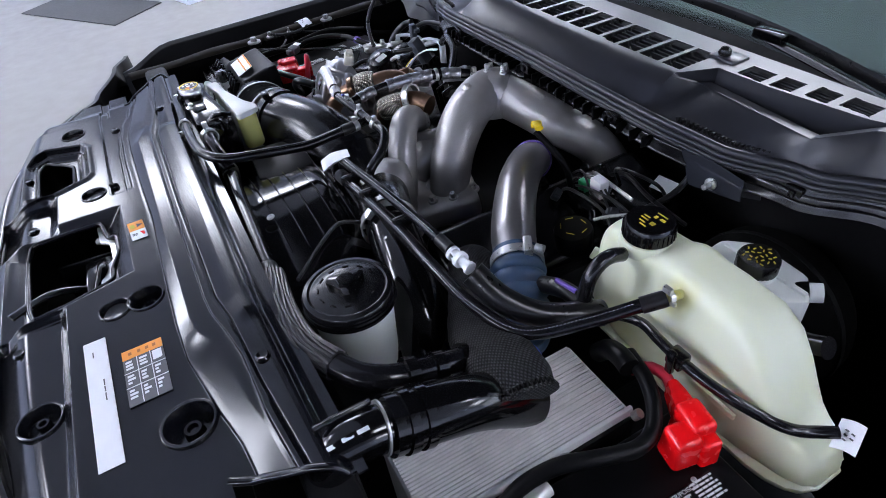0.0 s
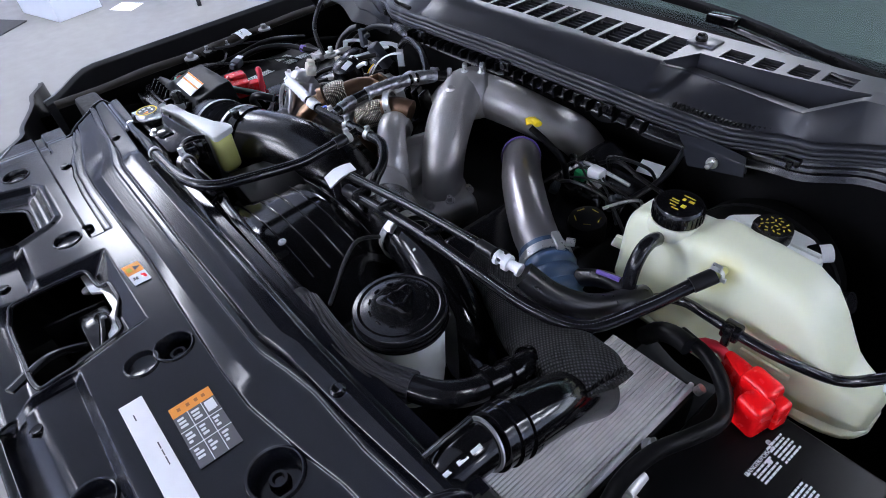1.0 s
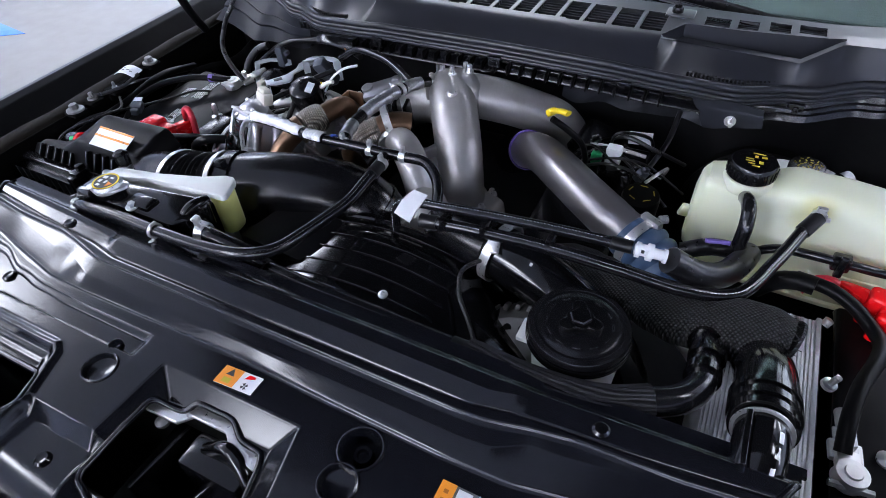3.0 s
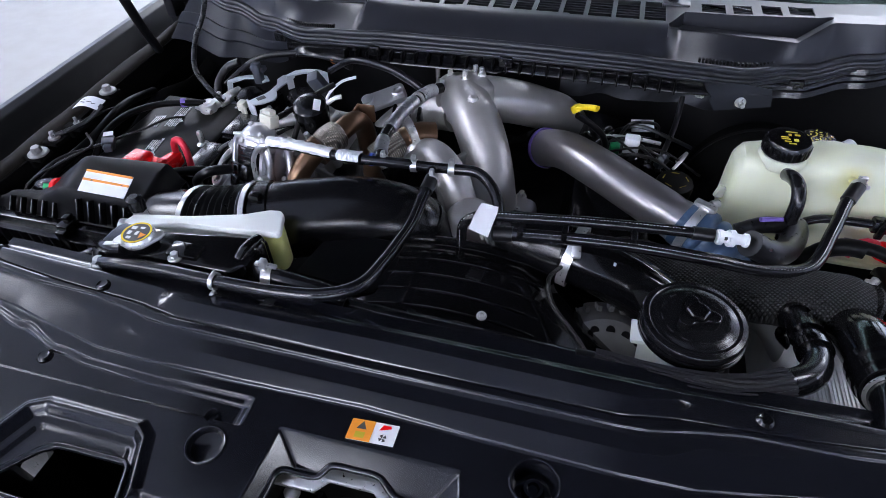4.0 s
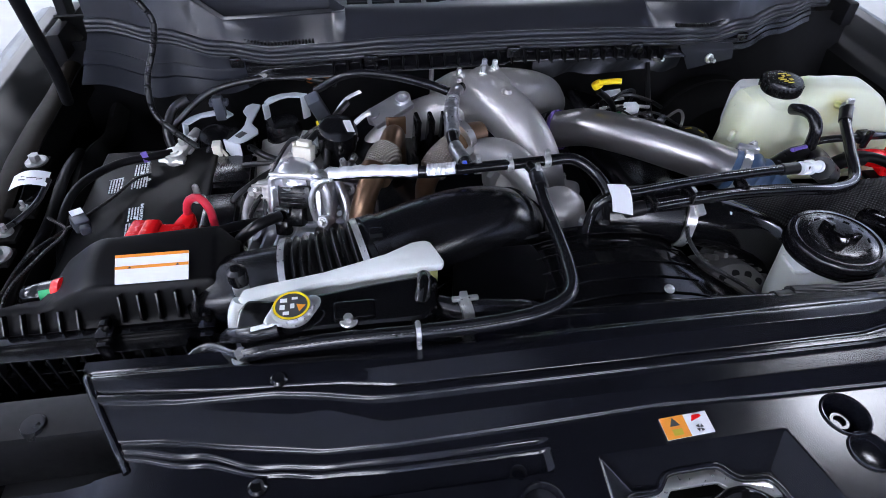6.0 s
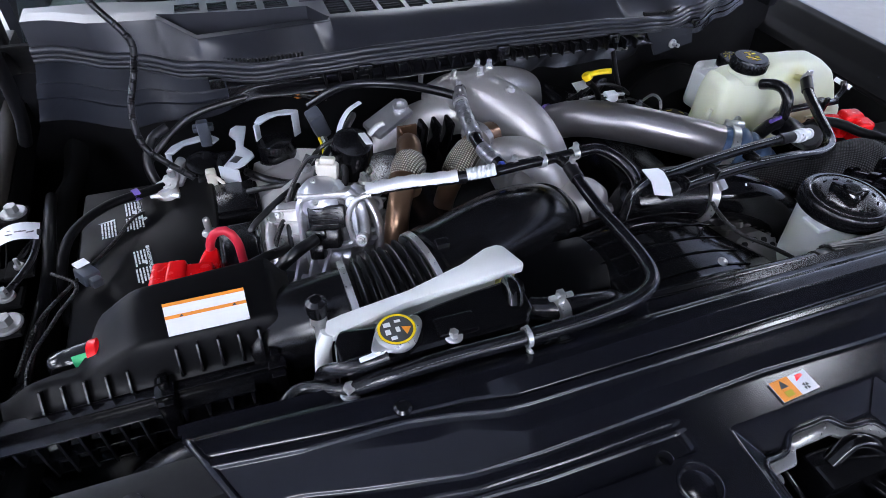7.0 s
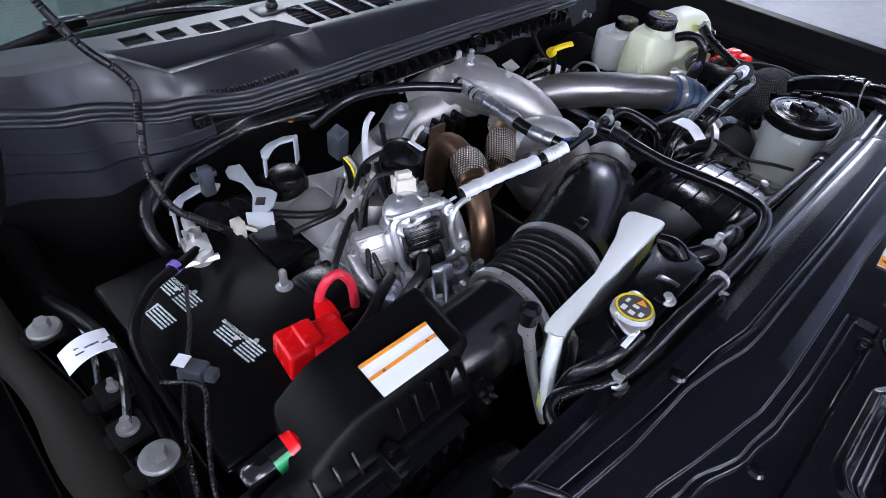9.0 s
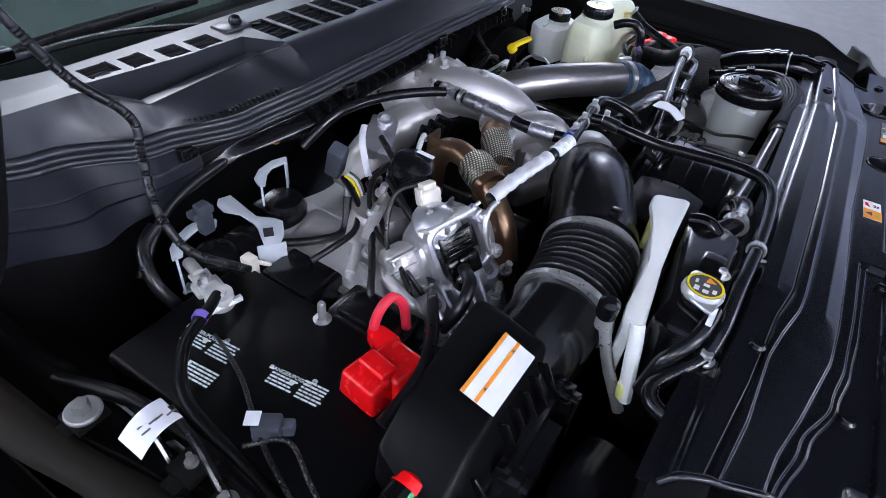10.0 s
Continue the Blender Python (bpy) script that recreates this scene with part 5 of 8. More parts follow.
def filler_tank():
    t = thing("radiator_tank", (-0.3, 0.16, 1.05), "black radiator end tank with a metal filler cap", "radiator tank")
    poly = [(-0.396, 0.128), (-0.212, 0.128), (-0.196, 0.146), (-0.194, 0.194), (-0.27, 0.186), (-0.356, 0.173), (-0.396, 0.180), (-0.404, 0.165), (-0.404, 0.140)]
    part("body", prism(poly, 1.02, 1.195, 0.006), "gloss", t)
    part("pad", box(-0.305, -0.262, 0.135, 0.16, 1.18, 1.1995, 0.003), "gloss", t)
    part("neck", lathe([(0.0185, 0), (0.0185, 0.016), (0.017, 0.02), (0, 0.02)], (-0.345, 0.147, 1.184), (0, 0, 1), 28), "gloss", t)
    c = part("cap", join(lathe([(0.0205, 0), (0.0212, 0.002), (0.0208, 0.007), (0.0192, 0.0092), (0.0188, 0.0105), (0.0, 0.0105)], (-0.345, 0.147, 1.203), (0, 0, 1), 36),
                         prism([(-0.372, 0.140), (-0.374, 0.133), (-0.368, 0.128), (-0.358, 0.129), (-0.345, 0.125), (-0.330, 0.131), (-0.322, 0.143), (-0.317, 0.152), (-0.317, 0.161), (-0.324, 0.165), (-0.334, 0.164), (-0.345, 0.169), (-0.358, 0.165), (-0.366, 0.153)], 1.203, 1.209, 0.003)), "zinc", t, "pressed steel cap with two ears")
    part("label_disc", lathe([(0.0185, 0), (0.0185, 0.0006), (0, 0.0006)], (-0.345, 0.147, 1.2136), n=36), "ink", c)
    part("label_ring", ring((-0.345, 0.147, 1.2139), (0, 0, 1), 0.0160, 0.0012, 0.0024), "yellow", c, "yellow ring")
    for x, y, w, h in ((-0.353, 0.154, 0.007, 0.005), (-0.342, 0.156, 0.006, 0.003), (-0.354, 0.145, 0.005, 0.006), (-0.344, 0.146, 0.004, 0.006), (-0.350, 0.137, 0.006, 0.004)):
        part("print_bar", box(x - w / 2, x + w / 2, y - h / 2, y + h / 2, 1.2141, 1.2146, 0), "print", c)
    part("print_arrow", prism([(-0.337, 0.138), (-0.331, 0.146), (-0.340, 0.148)], 1.2141, 1.2147, 0), "orange", c)
    part("overflow_hose", tube([(-0.358, 0.130, 1.200), (-0.385, 0.132, 1.194), (-0.405, 0.140, 1.184), (-0.418, 0.152, 1.168), (-0.424, 0.160, 1.12)], 0.0080, 14), "shiny_hose", t, "short black overflow hose with white marks")
    part("hose_mark", turned(box(-0.012, 0.012, -0.0028, 0.0028, 0, 0.0012, 0.0004), pose(-0.374, 0.1305, 1.2045, 0, -13, 0)), "print", t)
    part("bolt", bolt((-0.399, 0.120, 1.172), 0.0065, 0.008, (0, 0, 1), 1.6), "zinc", t)
    part("bolt", bolt((-0.290, 0.136, 1.194), 0.005, 0.006), "zinc", t)
    part("end_ridge", tube([(-0.206, 0.190, 1.192), (-0.207, 0.176, 1.197), (-0.210, 0.164, 1.196), (-0.213, 0.156, 1.190)], 0.0085, 16), "gloss", t, "rounded ridge across the tank top")
    part("corner_boss", lathe([(0.011, -0.03), (0.011, 0.002), (0.008, 0.006), (0, 0.006)], (-0.203, 0.178, 1.193), n=20), "gloss", t)
    w = thing("expansion_tank", (-0.3, 0.2, 1.08), "narrow white plastic tank, yellow-tinted at its end", "tank")
    top = [(-0.410, 0.184), (-0.400, 0.181), (-0.322, 0.192), (-0.25, 0.197), (-0.184, 0.199), (-0.181, 0.205), (-0.192, 0.236), (-0.199, 0.241), (-0.214, 0.240), (-0.245, 0.227), (-0.315, 0.208), (-0.388, 0.206), (-0.404, 0.203)]
    part("shell", prism(top, 1.186, 1.197, 0.0025, lambda x, y: -0.012 * (1 - ss(-0.41, -0.30, x)) + 0.004 * ss(-0.27, -0.19, x)), "wtank", w)
    part("skirt", prism([(-0.395, 0.190), (-0.30, 0.197), (-0.215, 0.205), (-0.205, 0.212), (-0.212, 0.228), (-0.30, 0.212), (-0.395, 0.202)], 1.08, 1.186, 0.003), "wtank", w)
    part("foot", tube([(-0.405, 0.188, 1.183), (-0.411, 0.184, 1.172), (-0.416, 0.178, 1.14), (-0.418, 0.170, 1.09)], 0.0075, 12, flat=1.3), "wtank", w, "narrow white leg")
    part("end_face", prism([(-0.212, 0.199), (-0.196, 0.199), (-0.1865, 0.208), (-0.189, 0.227), (-0.198, 0.236), (-0.212, 0.234)], 1.125, 1.1955, 0.005, None), "ytank", w, "yellow translucent end of the tank")
    part("foot_stain", lathe([(0.0079, 0), (0.0083, 0.004), (0.0083, 0.018), (0.0079, 0.022)], (-0.418, 0.172, 1.092), (0, 0.1, 1), 14), "ytank", w, "yellow stain at the foot of the tank")


filler_tank()


def cup():
    t = thing("fluid_reservoir", (0.312, 0.205, 1.0), "milky plastic fluid cup with a large black screw cap", "reservoir")
    c = (0.322, 0.208)
    part("body", lathe([(0.040, 1.02), (0.046, 1.06), (0.050, 1.12), (0.052, 1.1490), (0.054, 1.1500), (0.054, 1.1560), (0, 1.1560)], (*c, 0), n=40), "milk", t)
    part("tab", box(0.258, 0.28, 0.180, 0.212, 1.144, 1.151, 0.002), "milk", t)
    cap = part("cap", lathe([(0.0555, 1.1520), (0.0585, 1.1540), (0.0585, 1.1580), (0.0565, 1.1585), (0.0565, 1.1600), (0.0582, 1.1605), (0.0582, 1.1640), (0.0562, 1.1645), (0.0562, 1.1660), (0.0575, 1.1665), (0.0575, 1.1710), (0.0555, 1.1740), (0.050, 1.1755), (0.048, 1.1745), (0.046, 1.1745), (0.044, 1.1760), (0.030, 1.1775), (0, 1.1778)], (*c, 0), n=48), "plastic", t, "glossy black screw cap")
    wings = []
    for i in range(60):
        a = 2 * math.pi * i / 60
        r = 0.0155 + 0.0105 * max(0.0, math.cos(3 * a + 0.5)) ** 0.6
        wings.append((c[0] + r * math.cos(a), c[1] + r * math.sin(a)))
    part("grip", prism(wings, 1.1770, 1.1860, 0.0018), "gloss", cap, "three-winged moulded grip")
    part("grip_top", lathe([(0.0125, 1.1840), (0.0125, 1.1885), (0.0110, 1.1900), (0, 1.1902)], (*c, 0), n=6), "gloss", cap)
    for i in range(12):
        a = 2 * math.pi * i / 12 + 0.2
        part("embossing", turned(box(-0.004, 0.004, -0.0009, 0.0009, 0, 0.0012, 0.0003, 1), pose(c[0] + 0.036 * math.cos(a), c[1] + 0.036 * math.sin(a), 1.1770, 0, 0, math.degrees(a) + 90)), "gloss", cap)
    part("base", box(0.25, 0.37, 0.15, 0.26, 0.9, 1.02, 0.01), "dark", t)


cup()


def coolant_bottle():
    t = thing("coolant_reservoir", (0.58, 0.56, 1.0), "translucent off-white coolant reservoir with a black cap", "coolant reservoir")
    # section by section: x, front, rear, bottom, top
    sec = [(0.392, 0.545, 0.590, 1.06, 1.130), (0.396, 0.535, 0.602, 1.045, 1.155), (0.406, 0.528, 0.608, 1.035, 1.168), (0.43, 0.522, 0.612, 1.022, 1.173), (0.475, 0.518, 0.615, 1.012, 1.174), (0.492, 0.518, 0.616, 1.010, 1.175), (0.510, 0.517, 0.618, 1.009, 1.183), (0.528, 0.516, 0.620, 1.008, 1.187), (0.575, 0.513, 0.622, 1.006, 1.186), (0.622, 0.513, 0.624, 1.005, 1.180),
           (0.648, 0.514, 0.624, 1.004, 1.164), (0.668, 0.516, 0.620, 1.003, 1.140), (0.686, 0.518, 0.616, 1.003, 1.112), (0.698, 0.520, 0.613, 1.003, 1.095), (0.710, 0.522, 0.610, 1.003, 1.086), (0.724, 0.526, 0.606, 1.005, 1.080), (0.738, 0.534, 0.600, 1.010, 1.070), (0.746, 0.547, 0.590, 1.020, 1.055)]
    bm = bmesh.new()
    n = 52
    rings = []
    fine = []
    for p, q in zip(sec, sec[1:]):
        fine += [tuple(u + (w - u) * k / 3 for u, w in zip(p, q)) for k in range(3)]
    fine.append(sec[-1])
    for x, y0, y1, z0, z1 in fine:
        row = []
        e = 0.42
        # a shallow waist in the front wall between the two shoulders
        waist = 0.006 * math.exp(-((x - 0.50) / 0.016) ** 2)
        for i in range(n):
            a = 2 * math.pi * i / n
            c, s = math.cos(a), math.sin(a)
            dy = (abs(c) ** e) * (1 if c > 0 else -1)
            dz = (abs(s) ** e) * (1 if s > 0 else -1)
            yy = (y0 + y1) / 2 + dy * (y1 - y0) / 2
            up = (dz + 1) / 2
            lean = (0.012 * up + waist * up) * (1 if dy < 0 else 0) - 0.012 * up * max(0, dy) * ss(0.5, 0.55, x)
            bulge = 0.004 * math.exp(-((up - 0.12) / 0.1) ** 2) * (-1 if dy < 0 else 1)
            row.append(bm.verts.new((x, yy + lean + bulge, (z0 + z1) / 2 + dz * (z1 - z0) / 2)))
        rings.append(row)
    for a, b in zip(rings, rings[1:]):
        for i in range(n):
            bm.faces.new((a[i], a[(i + 1) % n], b[(i + 1) % n], b[i]))
    bm.faces.new(rings[0])
    bm.faces.new(rings[-1])
    bmesh.ops.recalc_face_normals(bm, faces=bm.faces)
    part("bottle", bm, "tank", t)
    part("seam", prism([(0.41, 0.513), (0.60, 0.507), (0.690, 0.509), (0.712, 0.513), (0.730, 0.521), (0.742, 0.533), (0.749, 0.550), (0.748, 0.59), (0.70, 0.612), (0.41, 0.613)], 1.021, 1.029, 0.0036), "tank", t, "moulded seam flange")
    part("embossing", box(0.60, 0.66, 0.5085, 0.513, 1.075, 1.083, 0.001), "tank", t, "raised moulded mark")
    part("hook", turned(box(-0.012, 0.012, -0.004, 0.004, -0.01, 0.01, 0.002), pose(0.391, 0.55, 1.10, 0, 20, 30)), "tank", t)
    part("neck", lathe([(0.034, 0), (0.034, 0.012), (0.031, 0.016), (0, 0.016)], (0.456, 0.563, 1.160), n=32), "tank", t)
    cap = part("cap", lathe([(0.030, 0), (0.032, 0.002), (0.032, 0.019), (0.029, 0.0235), (0.0, 0.024)], (0.456, 0.565, 1.176), n=36), "gloss", t, "black screw cap with yellow print")
    for i in range(30):
        a = 2 * math.pi * i / 30
        part("grip_rib", turned(box(0.0312, 0.0332, -0.0012, 0.0012, 1.179, 1.194, 0.0004, 1), pose(0.456, 0.565, 0, 0, 0, math.degrees(a))), "gloss", cap)
    for x, y, w, h in ((0.460, 0.581, 0.016, 0.0015), (0.467, 0.574, 0.007, 0.004), (0.457, 0.573, 0.004, 0.005), (0.449, 0.566, 0.010, 0.0018), (0.450, 0.561, 0.012, 0.0018), (0.452, 0.555, 0.009, 0.0018), (0.464, 0.560, 0.006, 0.006), (0.458, 0.550, 0.010, 0.0018)):
        part("print_bar", box(x - w / 2, x + w / 2, y - h / 2, y + h / 2, 1.1999, 1.2006, 0), "gold", cap)
    part("nipple", tube([(0.546, 0.53, 1.165), (0.546, 0.505, 1.172)], 0.006, 14), "tank", t)
    part("hose_clamp", join(ring((0.546, 0.508, 1.1715), (0, -1, 0.2), 0.0088, 0.007, 0.0014, 20), box(0.540, 0.552, 0.504, 0.510, 1.180, 1.188, 0.001), box(0.553, 0.560, 0.505, 0.509, 1.168, 1.174, 0.001)), "zinc", t, "bright spring clamp")


coolant_bottle()


def brake_reservoir():
    t = thing("brake_fluid_reservoir", (0.545, 0.685, 1.0), "white brake fluid reservoir with a ribbed black cap", "reservoir")
    part("body", join(prism([(0.47, 0.655), (0.52, 0.64), (0.585, 0.65), (0.61, 0.69), (0.58, 0.73), (0.50, 0.735), (0.465, 0.70)], 1.03, 1.112, 0.01), lathe([(0.026, 0), (0.026, 0.012), (0, 0.012)], (0.536, 0.68, 1.108), n=28)), "wtank", t)
    cap = part("cap", lathe([(0.024, 0), (0.026, 0.002), (0.026, 0.018), (0.024, 0.022), (0, 0.0225)], (0.536, 0.68, 1.117), n=30), "plastic", t, "black cap with yellow print")
    for i in range(22):
        q = 2.4 * i
        k = 0.0042 * math.sqrt(i + 0.5)
        part("print_bar", turned(box(-0.0022, 0.0022, -0.0009, 0.0009, 0, 0.0005, 0), pose(0.536 + k * math.cos(q), 0.68 + k * math.sin(q), 1.1396, 0, 0, 50 * i)), "gold", cap)
    part("outlet", tube([(0.60, 0.665, 1.07), (0.635, 0.655, 1.085), (0.66, 0.655, 1.10)], 0.014, 14), "plastic", t)
    part("tag", tube([(0.588, 0.707, 1.101), (0.604, 0.721, 1.105)], 0.0125, 16), "paper", t, "white printed paper sleeve")
    part("hose_end", tube([(0.56, 0.675, 1.07), (0.58, 0.70, 1.098), (0.592, 0.711, 1.102)], 0.014, 16), "plastic", t)
    part("ridge", box(0.478, 0.60, 0.69, 0.697, 1.108, 1.116, 0.002), "wtank", t)


brake_reservoir()


# ---- batteries ----
def battery(x0, x1, y0, y1, z, red_at, red_turn, neg_at, neg_turn, labels, side):
    t = thing("battery", ((x0 + x1) / 2, (y0 + y1) / 2, 0.88), "black car battery with white warning print and a red terminal cover", "battery", "batteries")
    part("case", box(x0, x1, y0, y1, 0.88, z - 0.004, 0.006, 3), "gloss", t)
    part("lid", box(x0 + 0.002, x1 - 0.002, y0 + 0.002, y1 - 0.002, z - 0.03, z, 0.005, 3), "satin", t)
    for j, (cx, cy, turn, long) in enumerate(labels):
        m = pose(cx, cy, z + 0.0004, 0, 0, turn)
        half = 0.034 if long else 0.020
        lab = part("print_block", turned(box(-half, half, 0.0130, 0.0134, -0.0006, 0.0002, 0), m), "gloss", t, "white printed warning text")
        rnd = random.Random(3 + j)
        # a paragraph of five lines, and beside it the heading over a second one
        cols = [(-0.034, -0.001, 4), (0.003, 0.034, 6)] if long else [(-0.016, 0.020, 5)]
        if long:
            word("DANGER/POISON", 0.0066, m @ pose(-0.0145, 0.0088, 0.0003), "print", lab)
            part("warning_sign", turned(prism([(-0.040, 0.0068), (-0.0345, 0.0068), (-0.0372, 0.0118)], 0.0001, 0.0004, 0), m), "print", lab)
            for u in (-0.008, 0.012):
                part("warning_sign", turned(lathe([(0.0024, 0), (0.0032, 0), (0.0032, 0.0004), (0.0024, 0.0004), (0.0024, 0)], (u, 0.0022 + 0.012 * (u > 0), 0.0001), n=16), m), "print", lab)
        else:
            part("warning_sign", turned(prism([(-0.021, 0.012), (-0.017, 0.012), (-0.017, -0.010)], 0.0001, 0.0004, 0), m), "print", lab)
        for u0, u1, rows in cols:
            for i in range(rows):
                v = (0.0040 if rows == 4 else 0.0110) - 0.0042 * i
                u = u0
                while u < u1 - 0.004:
                    k = min(rnd.uniform(0.004, 0.011), u1 - u)
                    part("print_bar", turned(box(u, u + k - 0.0012, v - 0.0011, v + 0.0011, 0.0001, 0.0004, 0), m), "print", lab)
                    u += k
    # red cover: a body, a shoulder and a snout for the cable
    m = pose(*red_at, 0, 0, red_turn) @ Matrix.Scale(0.9, 4)
    c = thing("terminal_cover", red_at, "bright red plastic cover over the battery terminal", "terminal cover", "terminal covers")
    if side > 0:
        part("hood", turned(join(box(-0.024, 0.014, -0.022, 0.017, -0.03, 0.020, 0.007, 3, 0.12), box(0.002, 0.038, -0.013, 0.036, -0.03, 0.026, 0.007, 3, 0.12)), m), "red", c)
        part("lobe", turned(box(0.008, 0.034, -0.027, -0.006, -0.03, 0.014, 0.005, 3, 0.1), m), "red", c)
        part("snout", turned(prism([(0.004, 0.022), (0.037, 0.022), (0.037, 0.052), (0.035, 0.072), (0.021, 0.072), (0.013, 0.050)], -0.018, 0.014, 0.006), m), "red", c)
    else:
        part("hood", turned(join(box(-0.044, -0.006, -0.028, 0.030, -0.024, 0.016, 0.006, 3, 0.14), box(-0.014, 0.044, -0.036, 0.026, -0.024, 0.012, 0.006, 3, 0.14)), m), "red", c)
        part("lobe", turned(box(-0.020, 0.006, -0.020, 0.024, 0.008, 0.020, 0.004, 3, 0.1), m), "red", c)
        part("snout", turned(prism([(0.016, 0.014), (0.046, 0.014), (0.046, 0.040), (0.042, 0.056), (0.026, 0.056), (0.020, 0.036)], -0.020, 0.008, 0.005), m), "red", c)
    m = pose(*neg_at, 0, 0, neg_turn)
    n = thing("battery_clamp", neg_at, "dull lead battery terminal clamp with its bolt", "battery clamp", "battery clamps")
    part("clamp", turned(join(lathe([(0.016, 0), (0.017, 0.002), (0.016, 0.018), (0.009, 0.0185), (0.009, 0.014), (0, 0.014)], n=24), box(-0.014, 0.032, -0.012, 0.012, 0.0, 0.012, 0.003), box(0.02, 0.045, -0.017, 0.017, -0.002, 0.007, 0.003)), m), "lead", n)
    part("post", turned(lathe([(0.0088, 0.01), (0.0082, 0.021), (0, 0.021)], n=20), m), "lead", n)
    part("bolt", turned(bolt((0.033, 0, 0.007), 0.006, 0.012), m), "zinc", n)
    part("pinch_bolt", turned(tube([(-0.012, -0.021, 0.008), (-0.012, 0.021, 0.008)], 0.0045, 6), m), "zinc", n)
    part("cable_lug", turned(join(box(0.022, 0.060, -0.012, 0.012, 0.004, 0.0075, 0.001), tube([(0.055, 0, 0.006), (0.085, 0, 0.004)], 0.008, 12)), m), "lead", n)
    return t


battery(-0.695, -0.505, 0.330, 0.650, 1.083, (-0.553, 0.388, 1.109), -8, (-0.573, 0.610, 1.083), 75, ((-0.622, 0.572, -84, True), (-0.607, 0.458, -82, True), (-0.657, 0.550, -84, False)), -1)
battery(0.607, 0.795, 0.170, 0.478, 1.062, (0.654, 0.440, 1.091), 78, (0.622, 0.212, 1.064), 95, ((0.697, 0.418, 88, True), (0.739, 0.396, 88, False), (0.696, 0.298, 88, True)), 1)


def studs():
    solo("hold_down_bolt", join(lathe([(0.010, 0), (0.011, 0.004), (0.005, 0.007), (0.005, 0.028), (0.003, 0.031), (0, 0.031)], (-0.520, 0.501, 1.080), (0, 0, 1), 16)), "zinc", "zinc hold-down bolt standing on the battery", "bolt")
    solo("hold_down_bolt", lathe([(0.010, 0), (0.011, 0.004), (0.005, 0.007), (0.005, 0.012), (0, 0.014)], (0.66, 0.255, 1.062), (0, 0, 1), 16), "zinc", "zinc hold-down bolt standing on the battery", "bolt")
    for x, y, z, r in ((-0.757, 0.564, 1.128, 0.016), (-0.735, 0.354, 1.128, 0.017), (-0.742, 0.40, 1.128, 0.010), (-0.735, 0.45, 1.128, 0.006)):
        solo("wing_bolt", bolt((x, y, z), r * 0.5, 0.010, (0, 0, 1), 2.0), "dull", "zinc flange bolt on the wing ledge", "bolt", "wing bolts")


studs()


def fuse_boxes():
    solo("relay_box", join(box(-0.512, -0.442, 0.535, 0.62, 0.98, 1.078, 0.005), box(-0.506, -0.448, 0.541, 0.614, 1.07, 1.085, 0.003)), "plastic", "flat black relay box beside the battery", "relay box")
    solo("relay_box", join(box(-0.510, -0.452, 0.40, 0.505, 0.98, 1.090, 0.006), box(-0.504, -0.458, 0.41, 0.495, 1.08, 1.096, 0.004)), "plastic", "small black junction box beside the battery", "relay box")


fuse_boxes()


